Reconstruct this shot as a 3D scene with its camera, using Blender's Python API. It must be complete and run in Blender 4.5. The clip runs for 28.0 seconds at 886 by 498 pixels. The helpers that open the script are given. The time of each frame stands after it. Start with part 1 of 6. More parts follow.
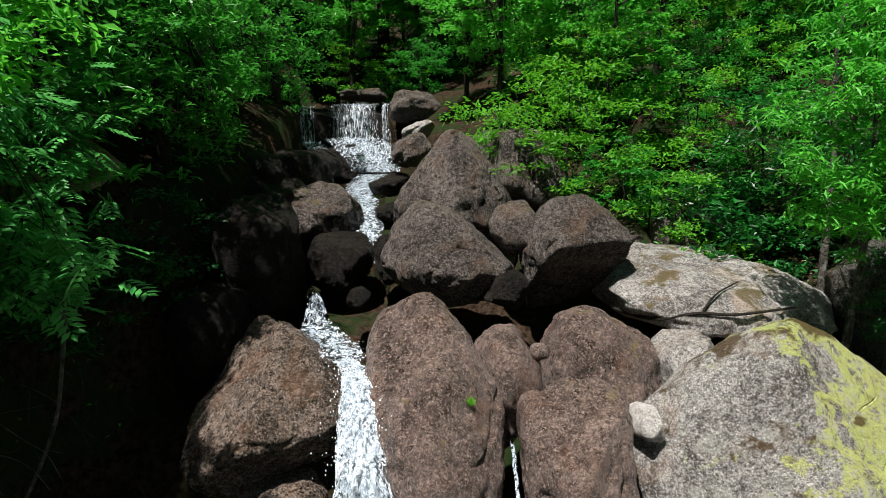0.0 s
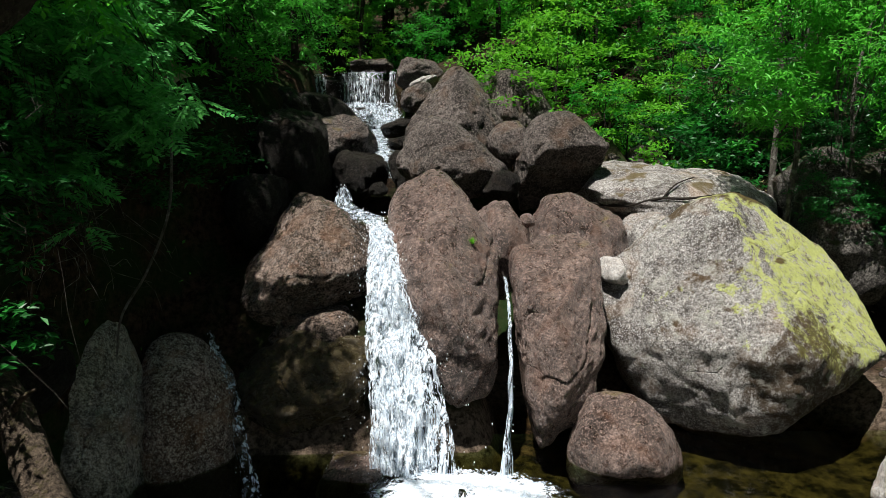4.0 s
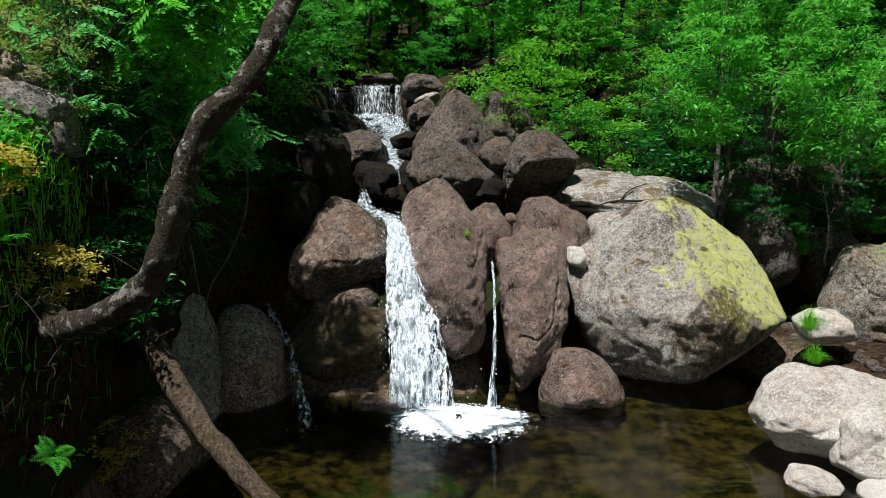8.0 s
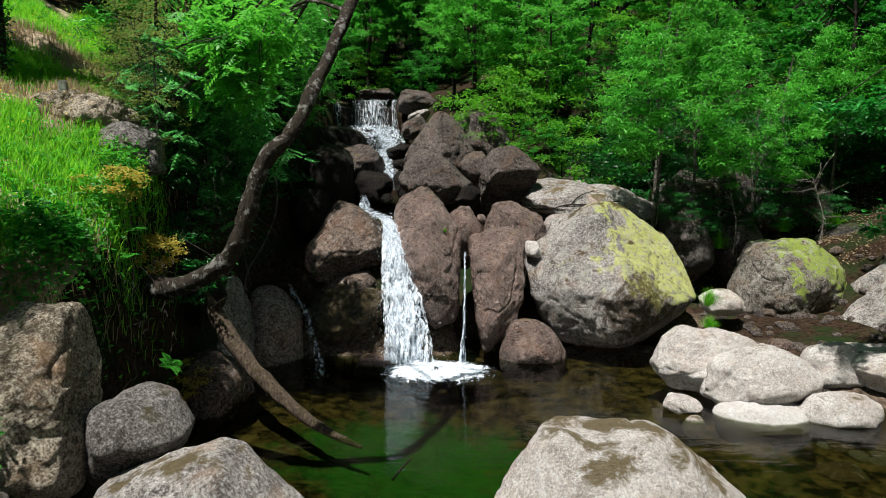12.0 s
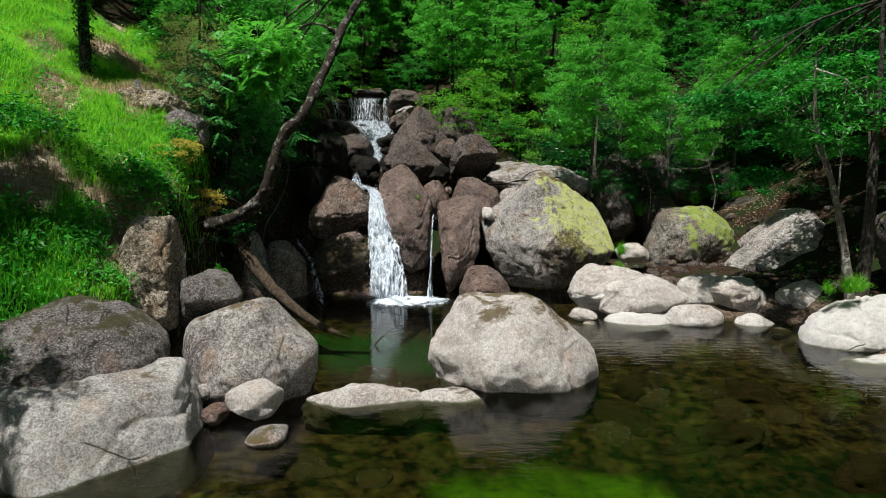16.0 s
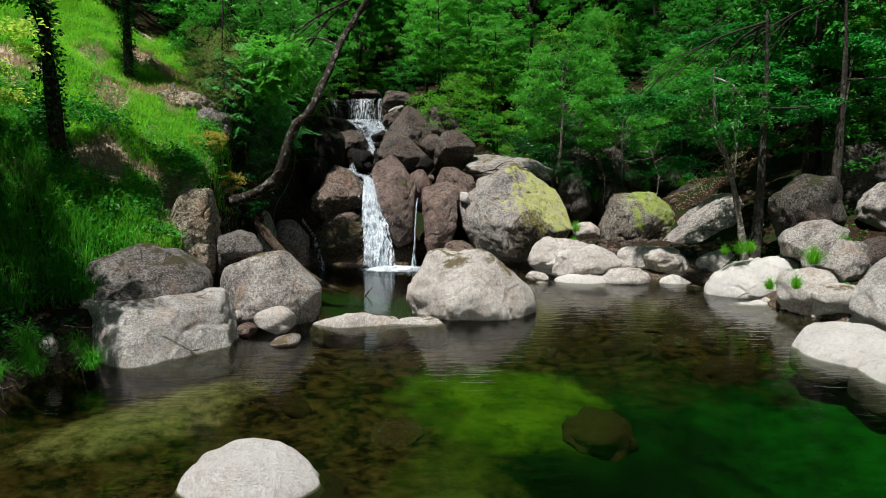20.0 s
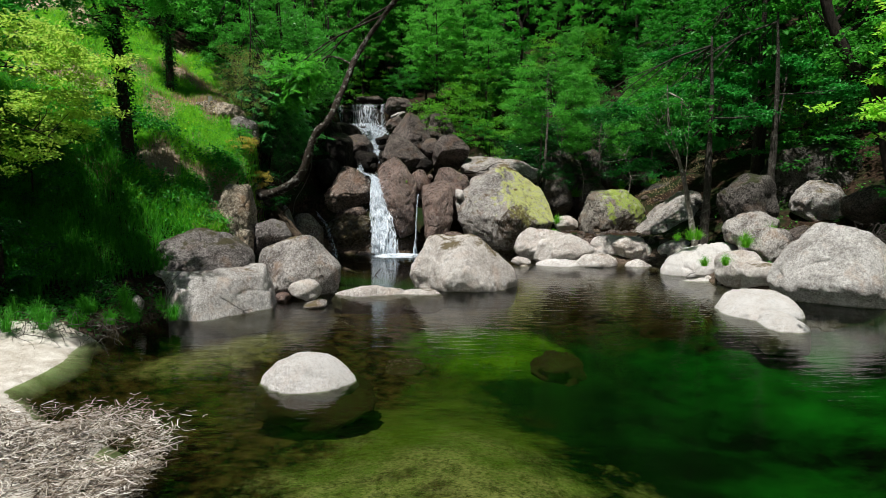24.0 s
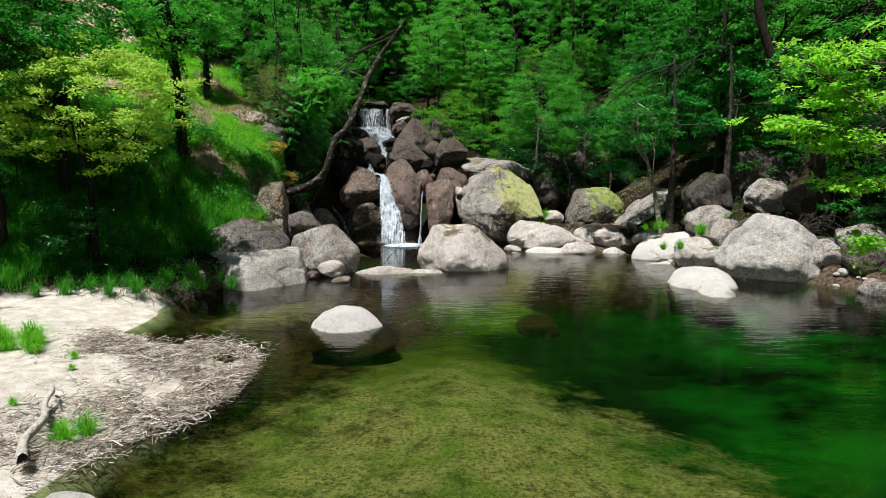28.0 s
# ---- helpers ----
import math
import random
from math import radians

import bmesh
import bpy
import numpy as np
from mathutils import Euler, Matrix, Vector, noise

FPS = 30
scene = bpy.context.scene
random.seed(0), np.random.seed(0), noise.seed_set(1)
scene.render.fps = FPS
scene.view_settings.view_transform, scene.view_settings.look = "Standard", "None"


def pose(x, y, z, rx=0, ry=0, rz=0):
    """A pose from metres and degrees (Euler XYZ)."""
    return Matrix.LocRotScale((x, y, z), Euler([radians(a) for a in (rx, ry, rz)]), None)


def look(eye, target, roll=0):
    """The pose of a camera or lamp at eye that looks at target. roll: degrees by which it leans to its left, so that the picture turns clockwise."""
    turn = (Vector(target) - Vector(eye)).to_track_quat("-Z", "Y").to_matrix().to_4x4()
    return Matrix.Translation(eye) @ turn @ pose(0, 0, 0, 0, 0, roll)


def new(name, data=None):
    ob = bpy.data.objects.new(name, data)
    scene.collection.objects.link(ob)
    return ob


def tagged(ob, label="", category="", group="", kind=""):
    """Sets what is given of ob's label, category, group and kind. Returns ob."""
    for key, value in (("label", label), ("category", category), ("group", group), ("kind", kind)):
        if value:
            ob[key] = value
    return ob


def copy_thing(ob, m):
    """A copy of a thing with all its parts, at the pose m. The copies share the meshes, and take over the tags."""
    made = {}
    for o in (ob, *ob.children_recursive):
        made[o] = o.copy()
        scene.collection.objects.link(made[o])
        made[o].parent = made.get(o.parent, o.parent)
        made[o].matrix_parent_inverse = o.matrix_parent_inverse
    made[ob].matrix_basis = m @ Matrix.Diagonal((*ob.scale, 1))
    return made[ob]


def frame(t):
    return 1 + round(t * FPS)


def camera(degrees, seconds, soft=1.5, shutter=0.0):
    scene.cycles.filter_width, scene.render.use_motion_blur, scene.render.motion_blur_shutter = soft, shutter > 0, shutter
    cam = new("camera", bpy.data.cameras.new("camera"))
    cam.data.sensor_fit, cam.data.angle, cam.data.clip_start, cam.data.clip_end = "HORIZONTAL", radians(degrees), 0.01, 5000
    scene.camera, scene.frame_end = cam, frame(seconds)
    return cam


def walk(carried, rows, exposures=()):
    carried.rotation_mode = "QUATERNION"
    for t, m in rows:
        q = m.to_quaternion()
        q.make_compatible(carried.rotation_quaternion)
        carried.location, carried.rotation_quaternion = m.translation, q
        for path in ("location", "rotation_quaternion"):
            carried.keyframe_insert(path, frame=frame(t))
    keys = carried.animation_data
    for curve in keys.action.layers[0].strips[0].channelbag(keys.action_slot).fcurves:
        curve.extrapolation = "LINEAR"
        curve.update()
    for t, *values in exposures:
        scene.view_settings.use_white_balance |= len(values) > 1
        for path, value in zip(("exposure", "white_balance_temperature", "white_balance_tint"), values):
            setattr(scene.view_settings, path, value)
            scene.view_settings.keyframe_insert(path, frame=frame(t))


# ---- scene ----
cam = camera(72.0, 28.0, 0.6)
METRES, EYE, TILT, LEAN, TURN = 20.0, 5.75, -7.65, 0.6, 0.0
DEEP = 1.2393  # stretch of the path along the view for this lens
ROWS = [
    (0.0, 0.0, 0.0, 0.0, 0.0, 0.0, -0.0),
    (0.5, -0.0004, -0.0083, -0.0141, 0.05, 0.02, 0.0),
    (1.0, -0.0018, -0.0167, -0.0285, 0.01, 0.05, -0.0),
    (1.5, -0.0024, -0.0264, -0.0396, 0.03, 0.07, 0.02),
    (2.0, -0.0027, -0.0372, -0.0509, 0.03, 0.09, 0.03),
    (2.5, -0.0033, -0.0484, -0.0626, 0.03, 0.1, 0.03),
    (3.0, -0.0042, -0.0594, -0.074, 0.03, 0.14, 0.03),
    (3.5, -0.0047, -0.0694, -0.0862, 0.05, 0.15, 0.01),
    (4.0, -0.0052, -0.0792, -0.0967, 0.05, 0.16, 0.03),
    (4.5, -0.0065, -0.0909, -0.1032, 0.05, 0.17, 0.02),
    (6.5, -0.0044, -0.149, -0.1102, 0.12, 0.18, 0.06),
    (7.0, -0.0054, -0.1638, -0.1093, 0.07, 0.18, 0.02),
    (7.5, -0.0061, -0.1785, -0.1082, 0.08, 0.21, 0.04),
    (8.0, -0.0063, -0.193, -0.1068, 0.07, 0.25, 0.04),
    (8.5, -0.0064, -0.2068, -0.1055, 0.07, 0.27, 0.0),
    (9.0, -0.0053, -0.2211, -0.1037, 0.11, 0.31, 0.02),
    (9.5, -0.0037, -0.2353, -0.1045, 0.08, 0.37, 0.0),
    (10.0, -0.0013, -0.251, -0.1058, 0.06, 0.38, -0.01),
    (10.5, 0.0022, -0.2682, -0.1083, 0.05, 0.38, -0.03),
    (11.0, 0.0062, -0.2871, -0.1119, 0.05, 0.46, -0.04),
    (11.5, 0.0097, -0.3076, -0.1143, -0.05, 0.39, -0.06),
    (12.0, 0.0133, -0.3283, -0.1181, -0.09, 0.46, -0.06),
    (12.5, 0.0169, -0.3503, -0.1212, -0.07, 0.46, -0.07),
    (14.5, 0.0369, -0.4415, -0.1416, -0.1, 0.54, -0.11),
    (15.0, 0.0433, -0.4628, -0.1522, -0.13, 0.57, -0.11),
    (15.5, 0.0494, -0.4841, -0.168, -0.16, 0.6, -0.11),
    (16.0, 0.0548, -0.5046, -0.1815, -0.2, 0.61, -0.13),
    (16.5, 0.0603, -0.5248, -0.1926, -0.19, 0.6, -0.14),
    (17.0, 0.0639, -0.543, -0.2013, -0.26, 0.62, -0.17),
    (17.5, 0.0681, -0.5605, -0.2077, -0.29, 0.63, -0.18),
    (18.0, 0.071, -0.577, -0.2122, -0.32, 0.65, -0.18),
    (18.5, 0.0738, -0.594, -0.216, -0.34, 0.64, -0.19),
    (19.0, 0.0767, -0.6115, -0.2196, -0.37, 0.66, -0.19),
    (19.5, 0.0803, -0.6289, -0.2227, -0.4, 0.65, -0.24),
    (20.0, 0.0836, -0.646, -0.2256, -0.43, 0.66, -0.25),
    (20.5, 0.0853, -0.6629, -0.2288, -0.46, 0.7, -0.24),
    (21.0, 0.0869, -0.6795, -0.2319, -0.48, 0.71, -0.27),
    (21.5, 0.0874, -0.6961, -0.2351, -0.51, 0.72, -0.26),
    (23.5, 0.0846, -0.7617, -0.2476, -0.65, 0.8, -0.28),
    (24.0, 0.0838, -0.7761, -0.2504, -0.66, 0.79, -0.28),
    (24.5, 0.0836, -0.7907, -0.2534, -0.67, 0.79, -0.28),
    (25.0, 0.0833, -0.8057, -0.2564, -0.67, 0.8, -0.27),
    (25.5, 0.0831, -0.8218, -0.2592, -0.66, 0.81, -0.26),
    (26.0, 0.083, -0.8392, -0.2623, -0.67, 0.8, -0.26),
    (26.5, 0.0823, -0.857, -0.2657, -0.67, 0.81, -0.25),
    (27.0, 0.0812, -0.8754, -0.2697, -0.67, 0.81, -0.24),
    (27.5, 0.0798, -0.8944, -0.2729, -0.68, 0.82, -0.26),
    (28.0, 0.0778, -0.9136, -0.2756, -0.69, 0.83, -0.26),
]
walk(cam, [(t, pose(0, 0, EYE, TILT, LEAN, TURN) @ pose(METRES * x, METRES * DEEP * y, METRES * z, 90 + pitch / DEEP, roll, yaw / DEEP))
           for t, x, y, z, yaw, pitch, roll in ROWS], exposures=[(0.0, 0.78), (8.0, 0.78), (16.0, 0.52), (21.0, 0.42), (26.0, 0.40), (28.0, 0.52)])

# ---- world, sun, exposure ----
SUN_UP, SUN_TURN = radians(71), radians(216)
world = bpy.data.worlds.new("world")
scene.world = world
world.use_nodes = True
sky = world.node_tree.nodes.new("ShaderNodeTexSky")
sky.sky_type, sky.sun_disc, sky.sun_elevation, sky.sun_rotation = "NISHITA", False, SUN_UP, SUN_TURN
back = world.node_tree.nodes["Background"]
back.inputs["Strength"].default_value = 0.025
world.node_tree.links.new(sky.outputs[0], back.inputs[0])
sun = new("sun", bpy.data.lights.new("sun", "SUN"))
sun.data.energy, sun.data.angle, sun.data.color = 5.0, radians(1), (1, 0.97, 0.92)
sun.matrix_world = look((0, 0, 30), (-math.sin(SUN_TURN) * 10, -math.cos(SUN_TURN) * 10, 30 - 10 * math.tan(SUN_UP)))


# ---- materials ----
class Nodes:
    """A small builder of node materials."""

    def __init__(self, name):
        self.mat = bpy.data.materials.new(name)
        self.mat.use_nodes = True
        self.tree = self.mat.node_tree
        self.bsdf = self.tree.nodes["Principled BSDF"]
        self.out = self.tree.nodes["Material Output"]

    def add(self, kind, **values):
        node = self.tree.nodes.new("ShaderNode" + kind)
        for key, value in values.items():
            if key == "operation":
                node.operation = value
            elif key == "data_type":
                node.data_type = value
            elif key == "blend_type":
                node.blend_type = value
            else:
                self.put(node.inputs[key], value)
        return node

    def put(self, socket, value):
        if isinstance(value, bpy.types.NodeSocket):
            self.tree.links.new(value, socket)
        elif isinstance(value, tuple) and len(value) == 3 and socket.type == "RGBA":
            socket.default_value = (*value, 1)
        else:
            socket.default_value = value

    def coords(self, stretch=(1, 1, 1), shift=True):
        c = self.add("TexCoord")
        m = self.add("Mapping", Vector=c.outputs["Object"], Scale=stretch)
        if shift:
            r = self.add("ObjectInfo")
            k = self.add("Math", operation="MULTIPLY")
            self.put(k.inputs[0], r.outputs["Random"]), self.put(k.inputs[1], 37.0)
            self.put(m.inputs["Location"], k.outputs[0])
        return m.outputs[0]

    def noise(self, vec, scale, detail=4, rough=0.6, dist=0.0):
        return self.add("TexNoise", Vector=vec, Scale=scale, Detail=detail, Roughness=rough, Distortion=dist).outputs["Fac"]

    def ramp(self, fac, *stops):
        r = self.add("ValToRGB", Fac=fac)
        e = r.color_ramp.elements
        while len(e) < len(stops):
            e.new(0.5)
        for el, (p, c) in zip(e, stops):
            el.position, el.color = p, (*c, 1) if isinstance(c, tuple) else (c, c, c, 1)
        return r.outputs["Color"]

    def mix(self, fac, a, b, blend="MIX"):
        m = self.add("Mix", data_type="RGBA", blend_type=blend)
        self.put(m.inputs[0], fac), self.put(m.inputs[6], a), self.put(m.inputs[7], b)
        return m.outputs[2]

    def math(self, op, a, b=0.0):
        m = self.add("Math", operation=op)
        self.put(m.inputs[0], a), self.put(m.inputs[1], b)
        return m.outputs[0]

    def bump(self, height, strength=0.4, dist=0.02):
        return self.add("Bump", Height=height, Strength=strength, Distance=dist).outputs[0]

    def done(self, **values):
        for key, value in values.items():
            self.put(self.bsdf.inputs[key.replace("_", " ")], value)
        return self.mat


def granite(name, light, dark, lichen=0.0, moss=0.0, rough=0.85, lichen_col=(0.74, 0.78, 0.24), moss_col=(0.10, 0.075, 0.03), spots=0.5, grit=1.0, moss_at=(0.5, -1.5, -0.35)):
    """Coarse-grained granite: pale and dark crystals, large stains, pits, and crusts of lichen or moss on what faces up."""
    n = Nodes(name)
    v = n.coords()
    grain = n.noise(v, 60, 4, 0.8)
    stain = n.noise(v, 0.95, 7, 0.62, 0.9)
    blot = n.noise(v, 5.0, 8, 0.72, 0.3)
    mottle = n.noise(v, 21, 6, 0.75)
    streak = n.noise(n.coords((3.2, 3.2, 0.5)), 1.4, 5, 0.6)
    salt = n.noise(v, 36, 3, 0.78)
    crystal = n.ramp(salt, (0.56, 0.0), (0.585, 1.0))
    col = n.mix(n.ramp(stain, (0.36, 0.0), (0.60, 1.0)), dark, light)
    col = n.mix(n.ramp(blot, (0.52, 0.0), (0.66, 0.65 * grit)), col, tuple(c * 0.45 for c in dark))
    col = n.mix(n.ramp(blot, (0.34, 0.6), (0.46, 0.0)), col, tuple(min(0.85, c * 1.2) for c in light))
    col = n.mix(n.ramp(mottle, (0.50, 0.0), (0.62, 0.6 * grit)), col, tuple(c * 0.30 for c in dark))
    col = n.mix(n.ramp(grain, (0.40, 0.5 * grit), (0.50, 0.0)), col, tuple(c * 0.35 for c in dark))
    col = n.mix(n.math("MULTIPLY", crystal, 0.30 + 0.5 * spots), col, tuple(min(0.9, c * 1.8 + 0.05) for c in light))
    col = n.mix(n.ramp(salt, (0.415, 0.9 * grit), (0.445, 0.0)), col, tuple(c * 0.18 for c in dark))
    pits = n.noise(v, 13, 7, 0.85)
    col = n.mix(n.ramp(pits, (0.43, 0.85 * grit), (0.475, 0.0)), col, tuple(c * 0.30 for c in dark))
    col = n.mix(n.ramp(pits, (0.55, 0.0), (0.60, 0.55)), col, tuple(min(0.88, c * 1.45 + 0.03) for c in light))
    warp = n.add("Mix", data_type="VECTOR")
    n.put(warp.inputs[0], 0.18), n.put(warp.inputs[4], v), n.put(warp.inputs[5], n.add("TexNoise", Vector=v, Scale=1.6, Detail=5.0).outputs["Color"])
    edge = n.add("TexVoronoi", Vector=warp.outputs[1], Scale=0.62)
    edge.feature = "DISTANCE_TO_EDGE"
    crack = n.math("MULTIPLY", n.ramp(edge.outputs["Distance"], (0.0, 1.0), (0.007, 0.0)), n.ramp(n.noise(v, 0.9, 3), (0.57, 0.0), (0.64, 1.0)))
    col = n.mix(n.math("MULTIPLY", crack, 0.85), col, tuple(c * 0.12 for c in dark))
    tint = n.noise(v, 1.9, 5, 0.6, 0.4)
    col = n.mix(n.ramp(tint, (0.54, 0.0), (0.66, 0.45 * grit)), col, (light[0] * 0.75, light[1] * 0.52, light[2] * 0.36))
    col = n.mix(n.ramp(streak, (0.55, 0.0), (0.75, 0.6 * grit)), col, tuple(c * 0.35 for c in dark))
    up = n.add("SeparateXYZ", Vector=n.add("NewGeometry").outputs["Normal"]).outputs["Z"]
    if lichen:
        lit = n.add("VectorMath", operation="DOT_PRODUCT")
        n.put(lit.inputs[0], n.add("NewGeometry").outputs["Normal"])
        lit.inputs[1].default_value = (0.42, -0.1, 0.9)
        patch = n.math("ADD", n.math("ADD", n.math("MULTIPLY", n.math("SUBTRACT", n.noise(n.coords((1.0, 1.6, 0.6)), 1.5, 9, 0.74, 0.8), 0.2), 1.7), n.math("MULTIPLY", lit.outputs["Value"], 0.30)), n.math("ADD", 0.1, n.math("MULTIPLY", n.add("SeparateXYZ", Vector=n.add("TexCoord").outputs["Object"]).outputs["X"], 0.12)))
        fleck = n.ramp(n.noise(v, 7, 8, 0.85), (0.42, 0.0), (0.48, 1.0))
        crust = n.math("MULTIPLY", n.ramp(patch, (1.06 - lichen * 0.3, 0.0), (1.12 - lichen * 0.3, 1.0)), fleck)
        col = n.mix(n.math("MULTIPLY", crust, 0.9), col, n.mix(n.noise(v, 14, 4, 0.7), tuple(c * 0.5 for c in lichen_col), lichen_col))
        spread = n.add("VectorMath", operation="DISTANCE")
        n.put(spread.inputs[0], n.add("TexCoord").outputs["Object"])
        spread.inputs[1].default_value = moss_at
        rust = n.ramp(n.math("ADD", spread.outputs["Value"], n.math("MULTIPLY", n.math("SUBTRACT", n.noise(v, 1.8, 9, 0.72, 0.6), 0.5), 2.6)), (0.85, 0.85), (1.1, 0.0))
        col = n.mix(n.math("MULTIPLY", rust, n.ramp(n.noise(v, 11, 7, 0.8), (0.40, 0.25), (0.50, 1.0))), col, n.mix(n.noise(v, 5, 6, 0.7), (0.018, 0.012, 0.006), (0.11, 0.062, 0.02)))
        pale = n.ramp(n.noise(v, 3.1, 6, 0.7), (0.56, 0.0), (0.62, 0.5))
        col = n.mix(pale, col, (0.55, 0.54, 0.47))
    if moss:
        patch = n.math("ADD", n.noise(v, 1.7, 6, 0.65, 0.4), n.math("MULTIPLY", up, 0.3))
        col = n.mix(n.ramp(patch, (0.88 - moss * 0.25, 0.0), (0.96 - moss * 0.25, 0.9)), col, n.mix(n.noise(v, 20, 3), moss_col, tuple(c * 2.0 for c in moss_col)))
    # Below the waterline: brown silt, plus the light lost in water as darker colour.
    level = n.add("SeparateXYZ", Vector=n.add("NewGeometry").outputs["Position"]).outputs["Z"]
    silt_dim = n.ramp(n.math("ADD", n.math("MULTIPLY", level, 2.0), n.math("ADD", 0.5, n.math("MULTIPLY", n.math("SUBTRACT", blot, 0.5), 0.2))), (0.44, 0.9), (0.54, 0.0))
    col = n.mix(silt_dim, col, n.mix(blot, (0.09, 0.045, 0.016), (0.018, 0.010, 0.005)))
    h = n.math("ADD", n.math("ADD", n.math("MULTIPLY", n.math("ADD", salt, pits), 1.0), n.math("MULTIPLY", grain, 0.5)), n.math("SUBTRACT", n.math("ADD", n.math("MULTIPLY", mottle, 0.8), n.math("MULTIPLY", blot, 1.8)), n.math("MULTIPLY", crack, 1.2)))
    rgh = n.ramp(n.noise(v, 7, 4), (0.3, max(rough - 0.15, 0.1)), (0.7, min(rough + 0.1, 1.0)))
    return n.done(Base_Color=col, Roughness=rgh, Specular_IOR_Level=0.5 if rough < 0.55 else 0.15, Normal=n.bump(h, 1.0, 0.03 if rough < 0.45 else 0.06))


BROWN = granite("granite_brown", (0.22, 0.155, 0.13), (0.045, 0.028, 0.022), moss=0.2, rough=0.34, spots=0.9, grit=0.75)
DBROWN = granite("granite_dark_brown", (0.22, 0.185, 0.165), (0.045, 0.036, 0.03), moss=0.25, rough=0.55, spots=0.6)
WETBROWN = granite("granite_wet_brown", (0.23, 0.172, 0.14), (0.055, 0.04, 0.028), rough=0.24, spots=0.4)
OLIVE = granite("granite_wet_olive", (0.085, 0.066, 0.03), (0.035, 0.026, 0.012), rough=0.3, spots=0.1, grit=0.35)
# The next two are paler than wet rock, standing in for the sky's sheen.
WETGREY = granite("granite_wet_grey", (0.60, 0.53, 0.46), (0.22, 0.18, 0.15), rough=0.32, spots=0.6)
SHEEN = granite("granite_wet_sheen", (0.56, 0.45, 0.38), (0.20, 0.12, 0.08), rough=0.16, spots=0.6)
# Grey granite with the shade of the trees above put into its colour.
TREE_SHADE = granite("granite_tree_shade", (0.17, 0.155, 0.14), (0.04, 0.034, 0.03), moss=0.6, rough=0.85, moss_col=(0.03, 0.035, 0.012))
SUNKEN = granite("granite_sunken", (0.055, 0.036, 0.014), (0.016, 0.011, 0.005), rough=0.95, spots=0.1, grit=0.5)
# Near-black wet rock; the gully's shade is darkened into this colour too.
WET_SHADED = granite("granite_wet_shaded", (0.028, 0.022, 0.017), (0.009, 0.007, 0.005), rough=0.55, spots=0.1)
GREY = granite("granite_grey", (0.72, 0.67, 0.62), (0.21, 0.18, 0.16), moss=0.25, rough=0.8, grit=0.8)
PALE = granite("granite_pale", (0.90, 0.85, 0.79), (0.58, 0.50, 0.44), moss=0.1, rough=0.85, grit=0.45, spots=0.8)
ASHEN = granite("granite_ashen", (0.86, 0.83, 0.79), (0.42, 0.385, 0.35), moss=0.05, rough=0.8, grit=0.6, spots=0.8)
WHITE = granite("granite_white", (0.92, 0.89, 0.86), (0.80, 0.75, 0.70), rough=0.85, spots=0.8, grit=0.2)
MOSSY = granite("granite_mossy", (0.90, 0.84, 0.78), (0.54, 0.47, 0.41), moss=0.5, rough=0.85, grit=0.42, spots=0.8)
LICHEN = granite("granite_lichen", (0.55, 0.515, 0.475), (0.12, 0.10, 0.085), lichen=0.95, moss=0.5, rough=0.8, grit=0.7, spots=0.7, moss_col=(0.06, 0.035, 0.012), lichen_col=(0.78, 0.84, 0.27))
LICHEN2 = granite("granite_green_lichen", (0.36, 0.33, 0.29), (0.17, 0.15, 0.12), lichen=1.0, rough=0.85, lichen_col=(0.42, 0.56, 0.09), moss_at=(0.0, -1.0, -1.1))
EARTHY = granite("granite_earthy", (0.66, 0.56, 0.43), (0.30, 0.235, 0.165), moss=0.35, rough=0.95, moss_col=(0.06, 0.05, 0.02))
DUSKY = granite("granite_dusky", (0.34, 0.315, 0.30), (0.12, 0.105, 0.095), moss=0.45, rough=0.75, grit=0.8, moss_col=(0.05, 0.045, 0.02))


def leafy(name, a, b, gloss=0.45, back=0.5):
    """Leaves: two greens mixed leaf by leaf and tree by tree, light coming through."""
    n = Nodes(name)
    isl = n.add("NewGeometry").outputs["Random Per Island"]
    tree = n.add("ObjectInfo").outputs["Random"]
    patch = n.ramp(n.noise(n.add("TexCoord").outputs["Object"], 1.3, 4, 0.6), (0.35, 0.0), (0.65, 1.0))
    share = n.math("ADD", n.math("MULTIPLY", patch, 0.35), n.math("ADD", n.math("MULTIPLY", isl, 0.50), n.math("MULTIPLY", tree, 0.2)))
    col = n.mix(n.math("POWER", share, 1.6), a, b)
    n.put(n.bsdf.inputs["Base Color"], col)
    n.put(n.bsdf.inputs["Roughness"], gloss + 0.15)
    n.put(n.bsdf.inputs["Specular IOR Level"], 0.3)
    t = n.add("BsdfTranslucent", Color=n.mix(0.5, col, tuple(min(1, c * 1.8) for c in b)))
    m = n.add("MixShader", Fac=back)
    n.put(m.inputs[1], n.bsdf.outputs[0]), n.put(m.inputs[2], t.outputs[0])
    n.put(n.out.inputs["Surface"], m.outputs[0])
    return n.mat


LEAF = leafy("leaf_green", (0.003, 0.036, 0.004), (0.05, 0.38, 0.03), 0.35, 0.28)
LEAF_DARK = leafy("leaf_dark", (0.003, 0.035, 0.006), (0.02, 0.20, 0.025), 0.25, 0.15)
LEAF_ASH = leafy("leaf_ash", (0.015, 0.15, 0.035), (0.16, 0.58, 0.13), 0.2, 0.3)
LEAF_POOL = leafy("leaf_pool_oak", (0.003, 0.045, 0.006), (0.04, 0.42, 0.05), 0.35, 0.28)
LEAF_WILLOW = leafy("leaf_willow", (0.012, 0.12, 0.01), (0.14, 0.58, 0.055), 0.35, 0.35)
